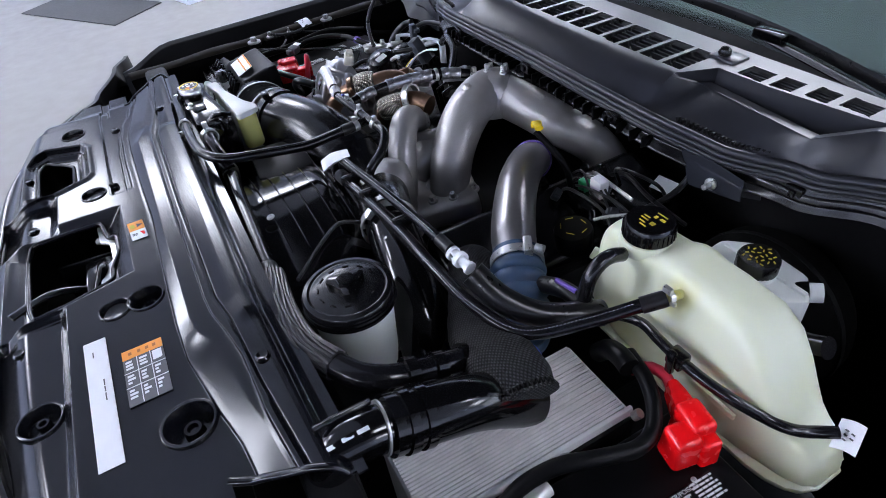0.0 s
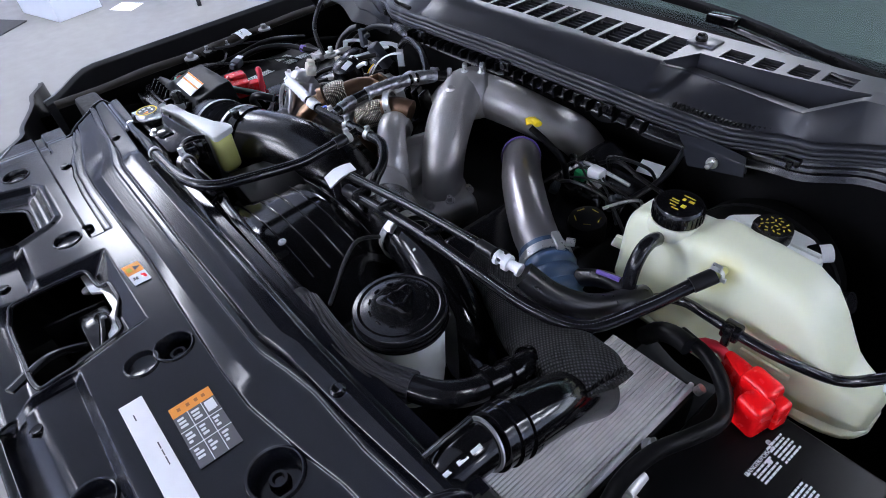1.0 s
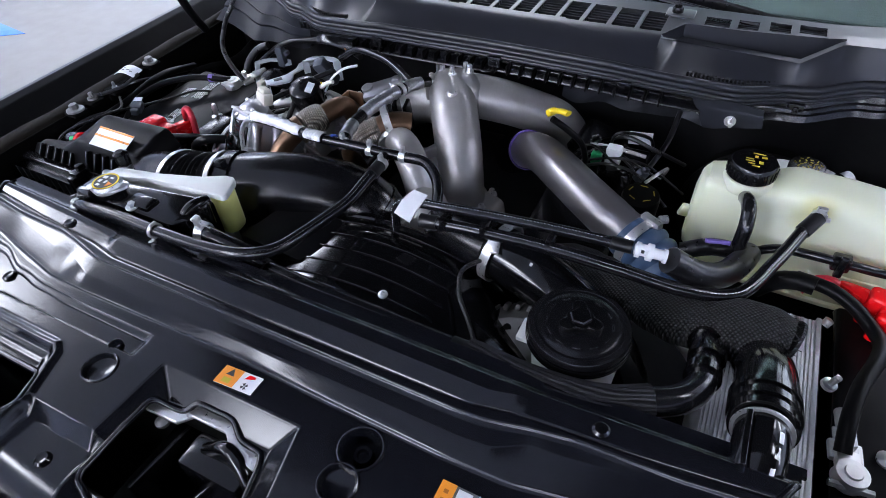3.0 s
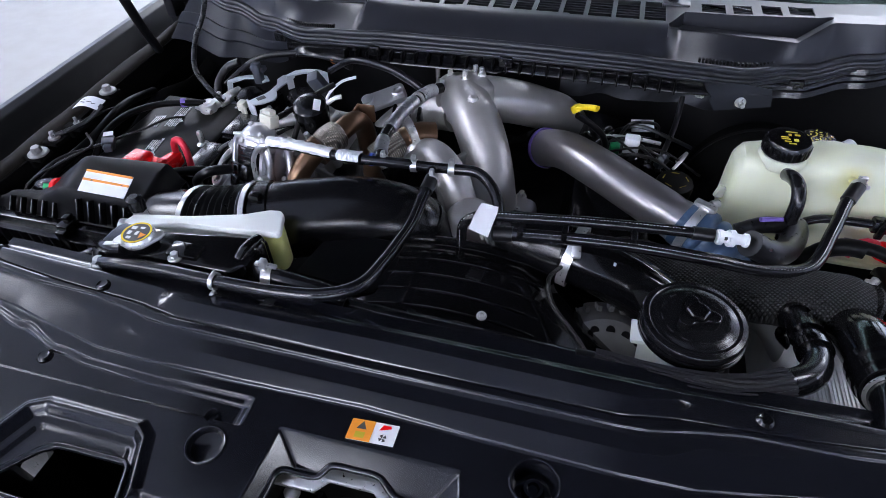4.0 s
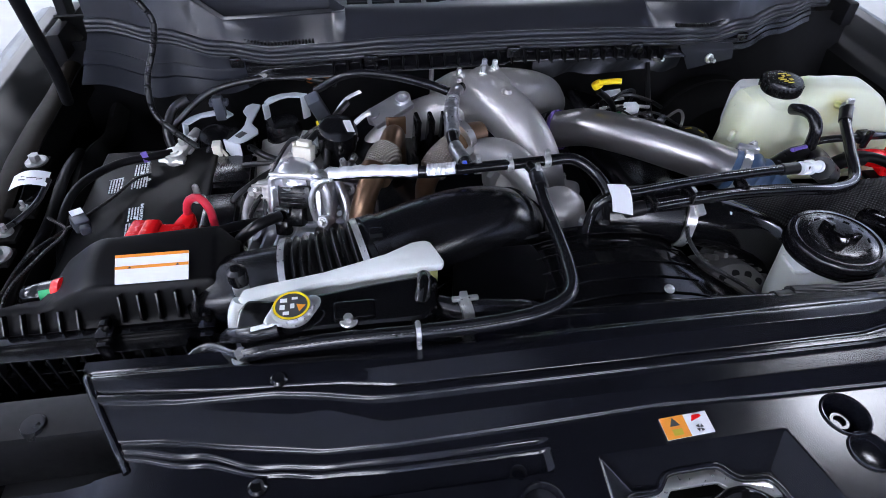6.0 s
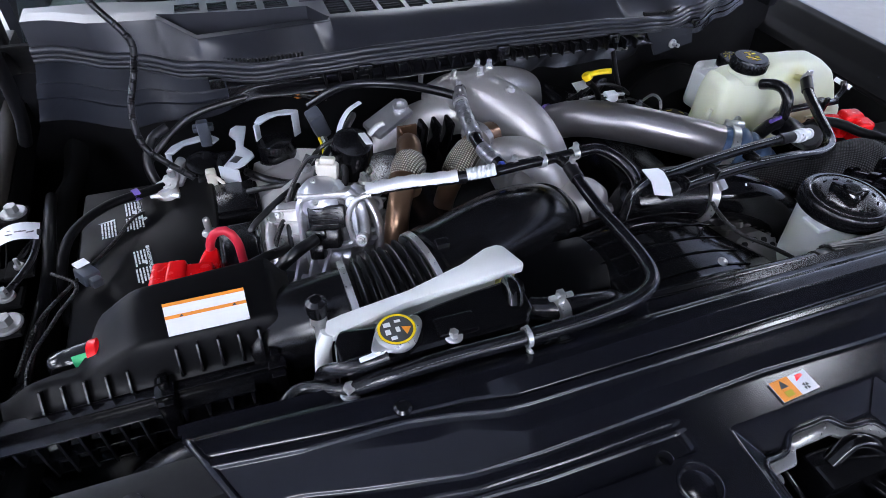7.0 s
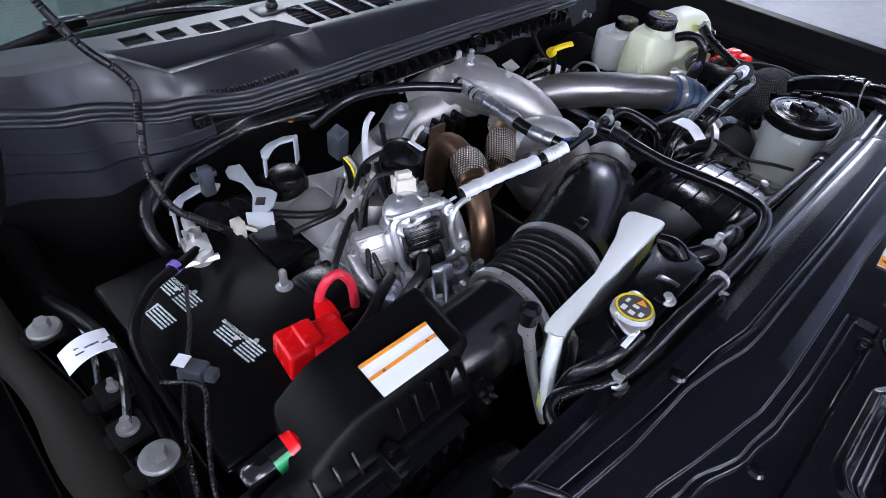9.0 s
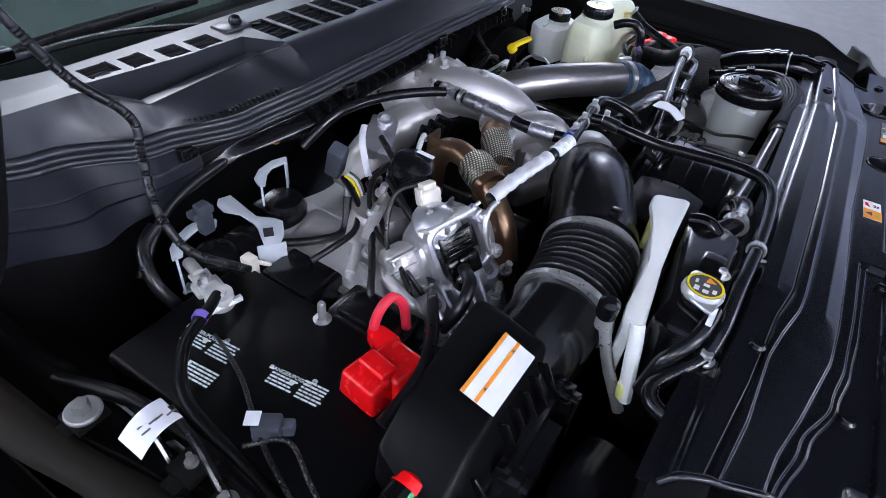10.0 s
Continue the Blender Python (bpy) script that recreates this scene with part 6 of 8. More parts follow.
def ignition_modules():
    """Three black modules with pale brackets behind the battery."""
    g = "modules with brackets"
    t = thing("module", (-0.54, 0.69, 1.03), "round black module under an angular pale bracket", "module", g)
    part("body", join(lathe([(0.032, 0), (0.034, 0.03), (0.028, 0.045), (0.015, 0.052), (0, 0.053)], (-0.520, 0.685, 1.045), (0.1, -0.2, 1), 28), box(-0.56, -0.50, 0.67, 0.72, 1.0, 1.06, 0.008)), "plastic", t)
    part("bracket", join(prism([(-0.496, 0.701), (-0.486, 0.712), (-0.499, 0.727), (-0.519, 0.729), (-0.544, 0.721), (-0.561, 0.709), (-0.572, 0.690), (-0.559, 0.687), (-0.542, 0.708), (-0.516, 0.714)], 1.103, 1.107, 0.001), turned(box(-0.006, 0.006, -0.0015, 0.0015, -0.05, 0.0, 0.001), pose(-0.566, 0.690, 1.106, 0, 12, 60)), prism([(-0.576, 0.680), (-0.566, 0.674), (-0.556, 0.680), (-0.561, 0.690)], 1.058, 1.062, 0.001)), "bracket", t, "pale grey steel bracket")
    t = thing("module", (-0.47, 0.66, 1.03), "black module under a long pale bracket with a slot", "module", g)
    part("body", join(box(-0.50, -0.45, 0.635, 0.70, 1.0, 1.092, 0.008), box(-0.53, -0.485, 0.625, 0.655, 1.04, 1.085, 0.006)), "plastic", t)
    part("bracket", join(prism([(-0.466, 0.734), (-0.456, 0.743), (-0.440, 0.737), (-0.442, 0.724), (-0.447, 0.698), (-0.451, 0.675), (-0.439, 0.655), (-0.437, 0.642), (-0.454, 0.623), (-0.472, 0.612), (-0.486, 0.626), (-0.467, 0.657), (-0.463, 0.669), (-0.461, 0.697), (-0.470, 0.717)], 1.104, 1.108, 0.001), turned(box(-0.018, 0.018, -0.0015, 0.0015, -0.03, 0.0, 0.001), pose(-0.479, 0.620, 1.107, 0, 0, -36))), "bracket", t, "pale grey steel bracket with a slot")
    part("slot", prism([(-0.465, 0.650), (-0.455, 0.642), (-0.466, 0.628), (-0.476, 0.636)], 1.1065, 1.1086, 0.0004), "ink", t)
    t = thing("module", (-0.40, 0.70, 1.03), "black module under an arched pale bracket", "module", g)
    part("body", join(lathe([(0.030, 0), (0.032, 0.04), (0.026, 0.055), (0, 0.058)], (-0.398, 0.680, 1.05), (0, 0, 1), 26), box(-0.43, -0.375, 0.665, 0.715, 1.0, 1.10, 0.008)), "plastic", t)
    part("bracket", join(prism([(-0.426, 0.694), (-0.419, 0.709), (-0.400, 0.720), (-0.373, 0.723), (-0.352, 0.716), (-0.362, 0.706), (-0.385, 0.710), (-0.400, 0.704), (-0.421, 0.686)], 1.133, 1.137, 0.001), turned(box(-0.008, 0.008, -0.0015, 0.0015, -0.045, 0.0, 0.001), pose(-0.358, 0.711, 1.136, 0, 0, 40)), turned(box(-0.007, 0.007, -0.0015, 0.0015, -0.03, 0.0, 0.001), pose(-0.424, 0.690, 1.136, 0, 0, 50))), "bracket", t, "pale grey steel bracket")
    solo("connector", join(box(-0.515, -0.497, 0.70, 0.715, 1.10, 1.145, 0.003), box(-0.522, -0.49, 0.705, 0.72, 1.125, 1.135, 0.002)), "grey", "grey wiring connector behind the modules", "connector")
    solo("connector", join(box(-0.515, -0.50, 0.622, 0.640, 1.07, 1.10, 0.002), tube([(-0.505, 0.63, 1.09), (-0.492, 0.615, 1.085), (-0.488, 0.60, 1.07)], 0.003, 8)), "cream", "cream wiring connector beside the modules", "connector")


ignition_modules()


def actuator():
    """The bright alloy throttle body with its open flange, motor and plug."""
    t = thing("throttle_body", (-0.37, 0.42, 1.0), "bright cast alloy throttle body with an open square flange", "throttle body")
    n = Vector((-0.38, -0.80, 0.46)).normalized()
    u = (Vector((0.85, -0.45, 0.2)) - n * n.dot(Vector((0.85, -0.45, 0.2)))).normalized()
    v = n.cross(u)
    tilt = Matrix((u, v, n)).transposed().to_4x4()
    tilt.translation = Vector((-0.364, 0.414, 1.134))
    tilt = tilt @ Matrix.Scale(0.87, 4)
    # a cast bowl with a rounded square mouth, its arm and a barrel below
    bowl = bmesh.new()
    loops = []
    for half, depth, ex in ((0.022, -0.075, 0.8), (0.036, -0.060, 0.6), (0.046, -0.034, 0.45), (0.0475, -0.006, 0.38), (0.0465, 0.001, 0.36), (0.041, 0.003, 0.34), (0.0385, 0.001, 0.34), (0.0365, -0.012, 0.34)):
        row = []
        for k in range(40):
            a = 2 * math.pi * k / 40
            c, q = math.cos(a), math.sin(a)
            row.append(bowl.verts.new((math.copysign(abs(c) ** ex, c) * half, math.copysign(abs(q) ** ex, q) * half * 0.94, depth)))
        loops.append(row)
    for p, q in zip(loops, loops[1:]):
        for k in range(40):
            bowl.faces.new((p[k], p[(k + 1) % 40], q[(k + 1) % 40], q[k]))
    bowl.faces.new(loops[0])
    bmesh.ops.recalc_face_normals(bowl, faces=bowl.faces)
    part("bowl", turned(bowl, tilt), "alloy", t, "cast bowl with a machined rim")
    part("upper_lip", turned(prism([(-0.046, -0.030), (-0.040, 0.006), (0.034, 0.004), (0.042, -0.010), (0.036, -0.030)], 0.0405, 0.0455, 0.0012), tilt @ pose(0, 0, 0, 90, 0, 0) @ Matrix.Scale(-1, 4, (0, 0, 1))), "lead", t, "pale machined lip")
    part("arm", turned(tube([(0.036, 0.044, -0.004), (0.050, 0.026, -0.004), (0.056, 0.002, -0.008), (0.054, -0.026, -0.012), (0.040, -0.048, -0.016)], 0.0085, 16, flat=0.7), tilt), "alloy", t, "curved cast arm")
    part("barrel", turned(tube([(-0.040, -0.056, -0.030), (-0.02, -0.060, -0.026), (0.030, -0.062, -0.022)], 0.021, 26, rad=lambda s, l: 1 - 0.12 * (1 - ss(0, 0.2, s / l)) - 0.1 * ss(0.85, 1, s / l)), tilt), "alloy", t, "smooth alloy barrel")
    part("side_casting", turned(join(box(-0.098, -0.046, -0.055, 0.026, -0.080, -0.034, 0.012, 3), box(-0.112, -0.070, -0.045, 0.000, -0.090, -0.050, 0.010, 3)), tilt), "cast", t, "dull cast side of the throttle body")
    for i in range(4):
        part("casting_rib", turned(box(-0.096, -0.050, 0.016 - 0.021 * i, 0.020 - 0.021 * i, -0.040, -0.028 - 0.002 * (i % 2), 0.0015), tilt), "cast", t)
    for a, b in ((-0.086, 0.012), (-0.062, -0.042), (-0.09, -0.035)):
        part("casting_screw", turned(bolt((a, b, -0.034), 0.0048, 0.008, (0, 0, 1), 1.5), tilt), "zinc", t)
    part("socket", turned(box(-0.032, 0.036, -0.036, 0.036, -0.016, -0.010, 0.001), tilt), "ink", t, "dark socket inside the flange")
    part("connector_shell", turned(join(box(-0.029, 0.029, -0.010, 0.026, -0.008, 0.002, 0.003), box(-0.034, 0.020, -0.040, -0.008, -0.008, 0.014, 0.005), box(-0.03, -0.006, -0.056, -0.03, -0.006, 0.016, 0.005)), tilt), "plastic", t, "black wiring connector in the socket")
    for j in range(4):
        part("rib", turned(box(-0.022, 0.020, 0.0215 - 0.0085 * j, 0.0235 - 0.0085 * j, 0.002, 0.005, 0.0005), tilt), "gloss", t)
    part("latch_tab", turned(box(-0.016, 0.0, -0.022, -0.008, 0.014, 0.019, 0.002), tilt), "gloss", t)
    for a, b in ((0.052, -0.030), (0.044, 0.030)):
        ear = part("ear", turned(lathe([(0.0105, -0.022), (0.0105, 0.006), (0.009, 0.008), (0, 0.008)], (a, b, 0), n=18), tilt), "alloy", t)
        part("screw", turned(bolt((a, b, 0.008), 0.004, 0.005, (0, 0, 1), 1.5), tilt), "zinc", ear)
    part("housing", turned(join(box(-0.042, 0.042, -0.044, 0.046, -0.07, -0.014, 0.012, 3), box(-0.055, -0.03, -0.03, 0.02, -0.06, -0.02, 0.008), box(0.03, 0.054, -0.035, 0.03, -0.055, -0.02, 0.007)), tilt), "alloy", t)
    ax = Vector((-0.10, -0.42, 0.9)).normalized()
    at = Vector((-0.361, 0.450, 1.150))
    part("motor", lathe([(0.030, -0.05), (0.031, -0.006), (0.034, -0.004), (0.034, 0.001), (0.031, 0.003), (0.027, 0.011), (0.018, 0.018), (0.008, 0.021), (0, 0.0215)], at, ax, 36), "alloy", t, "round alloy motor housing")
    side = ax.cross(Vector((1, 0, 0))).normalized()
    up = ax.cross(side)
    for i in range(3):
        an = 2.1 * i + 0.4
        part("motor_screw", bolt(at + ax * 0.010 + (side * math.cos(an) + up * math.sin(an)) * 0.019, 0.0042, 0.008, ax, 1.4), "zinc", t)
    part("motor_strap", turned(box(-0.004, 0.004, -0.03, 0.03, 0, 0.004, 0.001), pose(*(at + Vector((0.040, -0.012, -0.006))), -40, 30, 35)), "zinc", t)
    part("plug", turned(join(box(-0.014, 0.014, -0.010, 0.010, 0, 0.022, 0.003), box(-0.010, 0.010, -0.007, 0.007, 0.022, 0.030, 0.002), box(-0.016, -0.012, -0.006, 0.006, 0.008, 0.026, 0.001)), pose(-0.347, 0.474, 1.162, -15, 0, -20)), "cream", t, "cream plug")
    rnd = random.Random(31)
    for x, y, z, r in ((-0.425, 0.41, 1.085, 0.014), (-0.41, 0.375, 1.06, 0.016), (-0.375, 0.37, 1.055, 0.013), (-0.325, 0.39, 1.075, 0.015), (-0.44, 0.45, 1.075, 0.013), (-0.305, 0.42, 1.095, 0.014), (-0.29, 0.45, 1.115, 0.012), (-0.43, 0.385, 1.04, 0.017), (-0.31, 0.47, 1.13, 0.011)):
        ax2 = Vector((rnd.uniform(-0.5, 0.5), rnd.uniform(-0.8, 0.1), 1)).normalized()
        lug = part("lug", lathe([(r * 1.2, -0.04), (r * 1.1, 0.004), (r, 0.010), (r * 0.62, 0.0105), (r * 0.55, 0.004), (0, 0.004)], (x, y, z), ax2, 20), "alloy", t)
        part("screw", bolt(Vector((x, y, z)) + ax2 * 0.004, r * 0.34, 0.007, ax2, 1.3), "zinc", lug)
    for i in range(5):
        part("web", turned(box(-0.0025, 0.0025, -0.035, 0.035, -0.02, 0.018, 0.002), pose(-0.425 + 0.016 * i, 0.395 - 0.003 * i, 1.068, 30, -20 + 8 * i, -30)), "alloy", t)
    for i in range(4):
        part("web", turned(box(-0.03, 0.03, -0.0025, 0.0025, -0.02, 0.015, 0.002), pose(-0.31 + 0.006 * i, 0.43 + 0.017 * i, 1.095 + 0.008 * i, 20, 25, 20)), "alloy", t)
    part("cable", tube([(-0.385, 0.395, 1.125), (-0.41, 0.372, 1.132), (-0.435, 0.368, 1.115), (-0.45, 0.38, 1.085)], 0.008, 12), "rubber", t, "black cable leaving the connector")
    c = thing("egr_housing", (-0.33, 0.50, 1.0), "dull cast aluminium housing under the throttle body", "housing")
    part("body", join(turned(box(-0.085, 0.085, -0.07, 0.07, -0.05, 0.04, 0.02, 3), pose(-0.38, 0.50, 1.02, -10, -8, -20)), turned(box(-0.05, 0.05, -0.05, 0.05, -0.05, 0.05, 0.02, 3), pose(-0.29, 0.43, 1.02, 0, 15, 10)), lathe([(0.05, 0), (0.055, 0.05), (0.04, 0.08), (0, 0.085)], (-0.34, 0.56, 1.03), (0.1, 0, 1), 28)), "cast", c)
    part("casting_deck", sheet(lambda u, v: (-0.455 + 0.18 * u, 0.36 + 0.34 * v, 1.048 + 0.024 * ss(0.35, 0.55, v) + 0.010 * math.sin(7 * u + 2) * math.sin(6 * v) + 0.008 * ss(0.45, 0.5, u) * ss(0.4, 0.5, v) - 0.06 * ss(0.82, 1, abs(2 * u - 1)) - 0.06 * ss(0.88, 1, abs(2 * v - 1))), 60, 100, 0.004), "deck", c, "smooth dull alloy deck")
    part("deck_step", tube([(-0.43, 0.535, 1.070), (-0.38, 0.56, 1.082), (-0.33, 0.60, 1.085), (-0.30, 0.64, 1.08)], 0.007, 12), "deck", c)
    for i in range(6):
        part("deck_rib", tube([(-0.46 + 0.03 * i, 0.40, 1.045), (-0.455 + 0.03 * i, 0.45, 1.062), (-0.45 + 0.028 * i, 0.52, 1.058), (-0.445 + 0.026 * i, 0.58, 1.05)], 0.005, 8), "alloy" if i % 2 else "cast", c)
    part("cowl", turned(box(-0.07, 0.07, -0.05, 0.05, -0.03, 0.03, 0.02, 3), pose(-0.42, 0.60, 1.045, 12, -14, 10)), "cast", c)
    for i in range(22):
        r = random.Random(i)
        q = r.uniform(0.007, 0.014)
        boss = part("boss", lathe([(q * 1.15, -0.03), (q, 0.006), (q * 0.8, 0.009), (q * 0.5, 0.009), (q * 0.45, 0.005), (0, 0.005)], (-0.44 + 0.19 * r.random(), 0.40 + 0.20 * r.random(), 1.050 + 0.028 * r.random()), (r.uniform(-0.3, 0.3), r.uniform(-0.5, 0.1), 1), 16), "alloy" if i % 2 else "cast", c)
    for i in range(7):
        r = random.Random(40 + i)
        part("web", turned(box(-0.035, 0.035, -0.003, 0.003, -0.02, 0.02, 0.002), pose(-0.41 + 0.15 * r.random(), 0.44 + 0.12 * r.random(), 1.056, r.uniform(-20, 20), 0, r.uniform(0, 180))), "cast", c)
    for i, (x, y, z) in enumerate(((-0.335, 0.615, 1.105), (-0.30, 0.60, 1.10))):
        part("pipe_stub", tube([(x, y, z - 0.03), (x, y, z), (x + 0.015, y + 0.012, z + 0.008), (x + 0.03, y + 0.01, z)], 0.006, 12), "zinc", c)
    for k, pts in enumerate(([(-0.43, 0.40, 1.05), (-0.44, 0.43, 1.085), (-0.435, 0.47, 1.10), (-0.42, 0.50, 1.095)], [(-0.30, 0.40, 1.06), (-0.292, 0.415, 1.10), (-0.30, 0.44, 1.135), (-0.318, 0.46, 1.15)], [(-0.405, 0.53, 1.11), (-0.37, 0.54, 1.125), (-0.335, 0.55, 1.13)], [(-0.40, 0.365, 1.05), (-0.36, 0.36, 1.062), (-0.32, 0.372, 1.06)])):
        part("cast_rib", tube(pts, 0.008, 12), "alloy" if k % 2 else "cast", c)
    for k, (x, y, z) in enumerate(((-0.432, 0.475, 1.10), (-0.412, 0.52, 1.098), (-0.37, 0.545, 1.125), (-0.332, 0.56, 1.13), (-0.29, 0.50, 1.125), (-0.28, 0.53, 1.12), (-0.30, 0.375, 1.07), (-0.455, 0.41, 1.05), (-0.35, 0.365, 1.065))):
        part("stud", bolt((x, y, z), 0.0055, 0.014, (0.3 * math.sin(k), -0.3, 1), 1.7), "zinc", c)
    v = thing("vacuum_valve", (-0.295, 0.53, 1.12), "round black valve cap with a white mark", "valve")
    part("body", lathe([(0.026, -0.05), (0.030, -0.02), (0.031, 0.0), (0.029, 0.012), (0.022, 0.018), (0, 0.020)], (-0.298, 0.535, 1.165), (0.1, -0.25, 1), 30), "plastic", v)
    part("mark", turned(box(-0.006, 0.006, -0.012, 0.012, 0, 0.0015, 0), pose(-0.280, 0.526, 1.1815, 15, 18, 20)), "paper", v, "white label")
    part("spout", tube([(-0.27, 0.545, 1.175), (-0.255, 0.55, 1.185), (-0.245, 0.552, 1.187)], 0.004, 8), "lead", v)


actuator()


def exhaust_links():
    t = thing("egr_pipe", (-0.25, 0.43, 1.0), "heat-tinted steel pipe with a braided flexible joint", "exhaust pipe")
    part("lower_pipe", tube([(-0.278, 0.380, 1.0), (-0.277, 0.386, 1.07), (-0.270, 0.402, 1.118), (-0.258, 0.425, 1.140), (-0.248, 0.440, 1.150)], 0.0170, 20), "copper", t)
    part("flex_joint", tube([(-0.242, 0.449, 1.153), (-0.233, 0.466, 1.158), (-0.224, 0.483, 1.160)], 0.0255, 24, 0.002, rad=lambda s, l: 0.86 + 0.14 * math.sin(math.pi * s / l) ** 0.4), "braid", t, "braided flexible joint")
    part("collar", ring((-0.246, 0.442, 1.151), (0.45, 0.85, 0.25), 0.017, 0.010, 0.008), "copper", t)
    part("upper_pipe", tube([(-0.226, 0.480, 1.160), (-0.217, 0.508, 1.163), (-0.212, 0.532, 1.156), (-0.209, 0.550, 1.13), (-0.208, 0.556, 1.07)], 0.0175, 20), "copper", t)
    part("tab", join(box(-0.222, -0.190, 0.558, 0.562, 1.14, 1.172, 0.001), box(-0.222, -0.218, 0.53, 0.562, 1.15, 1.172, 0.001)), "copper", t, "bent brown steel tab")
    part("tab_bolt", bolt((-0.205, 0.562, 1.156), 0.005, 0.014, (-0.3, 1, 0.1), 1.4), "zinc", t)
    t = thing("egr_pipe", (-0.15, 0.46, 1.0), "short heat-tinted pipe with a braided flexible joint", "exhaust pipe")
    part("flex_joint", tube([(-0.160, 0.468, 1.130), (-0.140, 0.486, 1.141), (-0.120, 0.503, 1.149)], 0.0240, 24, 0.002, rad=lambda s, l: 0.86 + 0.14 * math.sin(math.pi * s / l) ** 0.4), "braid", t, "braided flexible joint")
    part("pipe", tube([(-0.122, 0.501, 1.148), (-0.100, 0.516, 1.155), (-0.075, 0.53, 1.15)], 0.021, 20), "copper", t)
    part("pipe", tube([(-0.158, 0.470, 1.131), (-0.168, 0.470, 1.105), (-0.168, 0.488, 1.06), (-0.168, 0.50, 1.0)], 0.016, 20), "copper", t)
    part("clamp", ring((-0.108, 0.509, 1.164), (0.8, 0.6, 0.2), 0.0215, 0.012, 0.005), "zinc", t)


exhaust_links()

# ---- hoses and lines ----
def striped(name, label, pts, r, side, material="shiny_hose", ends=True, ink="print"):
    """A hose with a broken line of white print along it and plain cuffs at its ends."""
    line = smooth_line(pts)
    t = thing(name, pts[0], label, "hose")
    part("hose", tube(pts, r, 16), material, t)
    dashes, d = [], Vector(side).normalized()
    for i in range(4, len(line) - 5):
        tan = (line[i + 1] - line[i]).normalized()
        off = (d - tan * d.dot(tan)).normalized() * r
        for k in (0.1, 0.6):
            dashes.append(tube([line[i].lerp(line[i + 1], k) + off, line[i].lerp(line[i + 1], k + 0.25) + off], 0.00032, 4))
    tagged(part("print_line", join(*dashes), ink, t, "fine broken line of white print"), kind="stuff")
    if ends:
        for p, q in ((line[0], line[3]), (line[-1], line[-4])):
            part("cuff", tube([p, q], r + 0.0016, 16), "rubber", t)


def wrapped_hose():
    """A black hose with two patches of foil along its top."""
    t = thing("foil_hose", (-0.305, 0.400, 1.178), "black hose with silver foil patches across the engine", "hose")
    a, b = Vector((-0.309, 0.409, 1.178)), Vector((-0.138, 0.378, 1.197))
    part("hose", tube([a + (b - a) * k / 6 + Vector((0, 0, 0.002 * math.sin(k))) for k in range(7)], 0.0084, 18), "shiny_hose", t)
    d = (b - a).normalized()
    up = Vector((0.0, -0.35, 1.0))
    up = (up - d * d.dot(up)).normalized()
    side = d.cross(up)
    for p, q in ((0.0, 0.70), (0.77, 0.99)):
        part("foil_patch", sheet(lambda u, v: a + (b - a) * (p + (q - p) * u) + (up * math.cos(1.15 * (2 * v - 1)) + side * math.sin(1.15 * (2 * v - 1))) * (0.0094 + 0.0007 * math.sin(40 * u + 3 * v) + 0.0004 * math.sin(110 * u + 7 * v)) + Vector((0, 0, 0.002 * math.sin(6 * (p + (q - p) * u)))), 40, 12, 0.0012), "foil", t, "silver foil patch")


wrapped_hose()
hose("breather_line", "thin bright line bent down from the foil hose", [(-0.305, 0.400, 1.178), (-0.325, 0.402, 1.172), (-0.338, 0.396, 1.15), (-0.335, 0.385, 1.12)], 0.004, "zinc", 10)
hose("coolant_line", "black line joining the foil hose to the tee", [(-0.138, 0.378, 1.196), (-0.09, 0.384, 1.194), (-0.036, 0.392, 1.189)], 0.0075, "shiny_hose")
def scuffed_hose():
    """A dark hose behind the tee, wrapped here and there in crinkled foil."""
    pts = [(-0.118, 0.392, 1.186), (-0.130, 0.445, 1.189), (-0.126, 0.50, 1.192), (-0.116, 0.56, 1.190), (-0.102, 0.605, 1.186), (-0.09, 0.63, 1.18)]
    t = thing("foil_hose", pts[0], "dark hose wrapped in crinkled silver foil behind the tee", "hose")
    part("hose", tube(pts, 0.0092, 16), "plastic", t)
    line = smooth_line(pts)
    for p, q, r in ((0.10, 0.30, 0.0105), (0.34, 0.72, 0.0112), (0.78, 0.97, 0.0108)):
        a, b = int(p * len(line)), int(q * len(line))
        part("foil_wrap", tube(line[a:b:2], r, 18, 0.003, rad=lambda s, l: 1 + 0.05 * math.sin(s * 700) + 0.05 * math.sin(s * 310)), "oldfoil", t, "crinkled foil wrap")
    part("clamp", ring(line[int(0.74 * len(line))], (0.2, 1, 0), 0.0100, 0.006, 0.002, 20), "zinc", t)


scuffed_hose()


def tee():
    t = thing("hose_tee", (-0.036, 0.393, 1.178), "plated hose tee with small clamps", "hose fitting")
    part("body", join(tube([(-0.063, 0.389, 1.190), (-0.008, 0.394, 1.189)], 0.0075, 12), tube([(-0.036, 0.392, 1.188), (-0.028, 0.361, 1.188)], 0.0075, 12)), "plastic", t)
    for at, ax in (((-0.063, 0.389, 1.190), (1, 0.1, 0)), ((-0.008, 0.394, 1.189), (1, 0.1, 0)), ((-0.029, 0.366, 1.188), (0.2, -1, 0)), ((-0.108, 0.385, 1.193), (1, 0, 0))):
        part("clamp", join(ring(at, ax, 0.0078, 0.009, 0.0018, 18), box(at[0] - 0.003, at[0] + 0.003, at[1] - 0.004, at[1] + 0.004, at[2] + 0.008, at[2] + 0.017, 0.001)), "zinc", t)
    part("clamp", ring((-0.126, 0.384, 1.194), (1, 0, 0), 0.0082, 0.005, 0.0015, 18), "vivid", t, "blue clip")


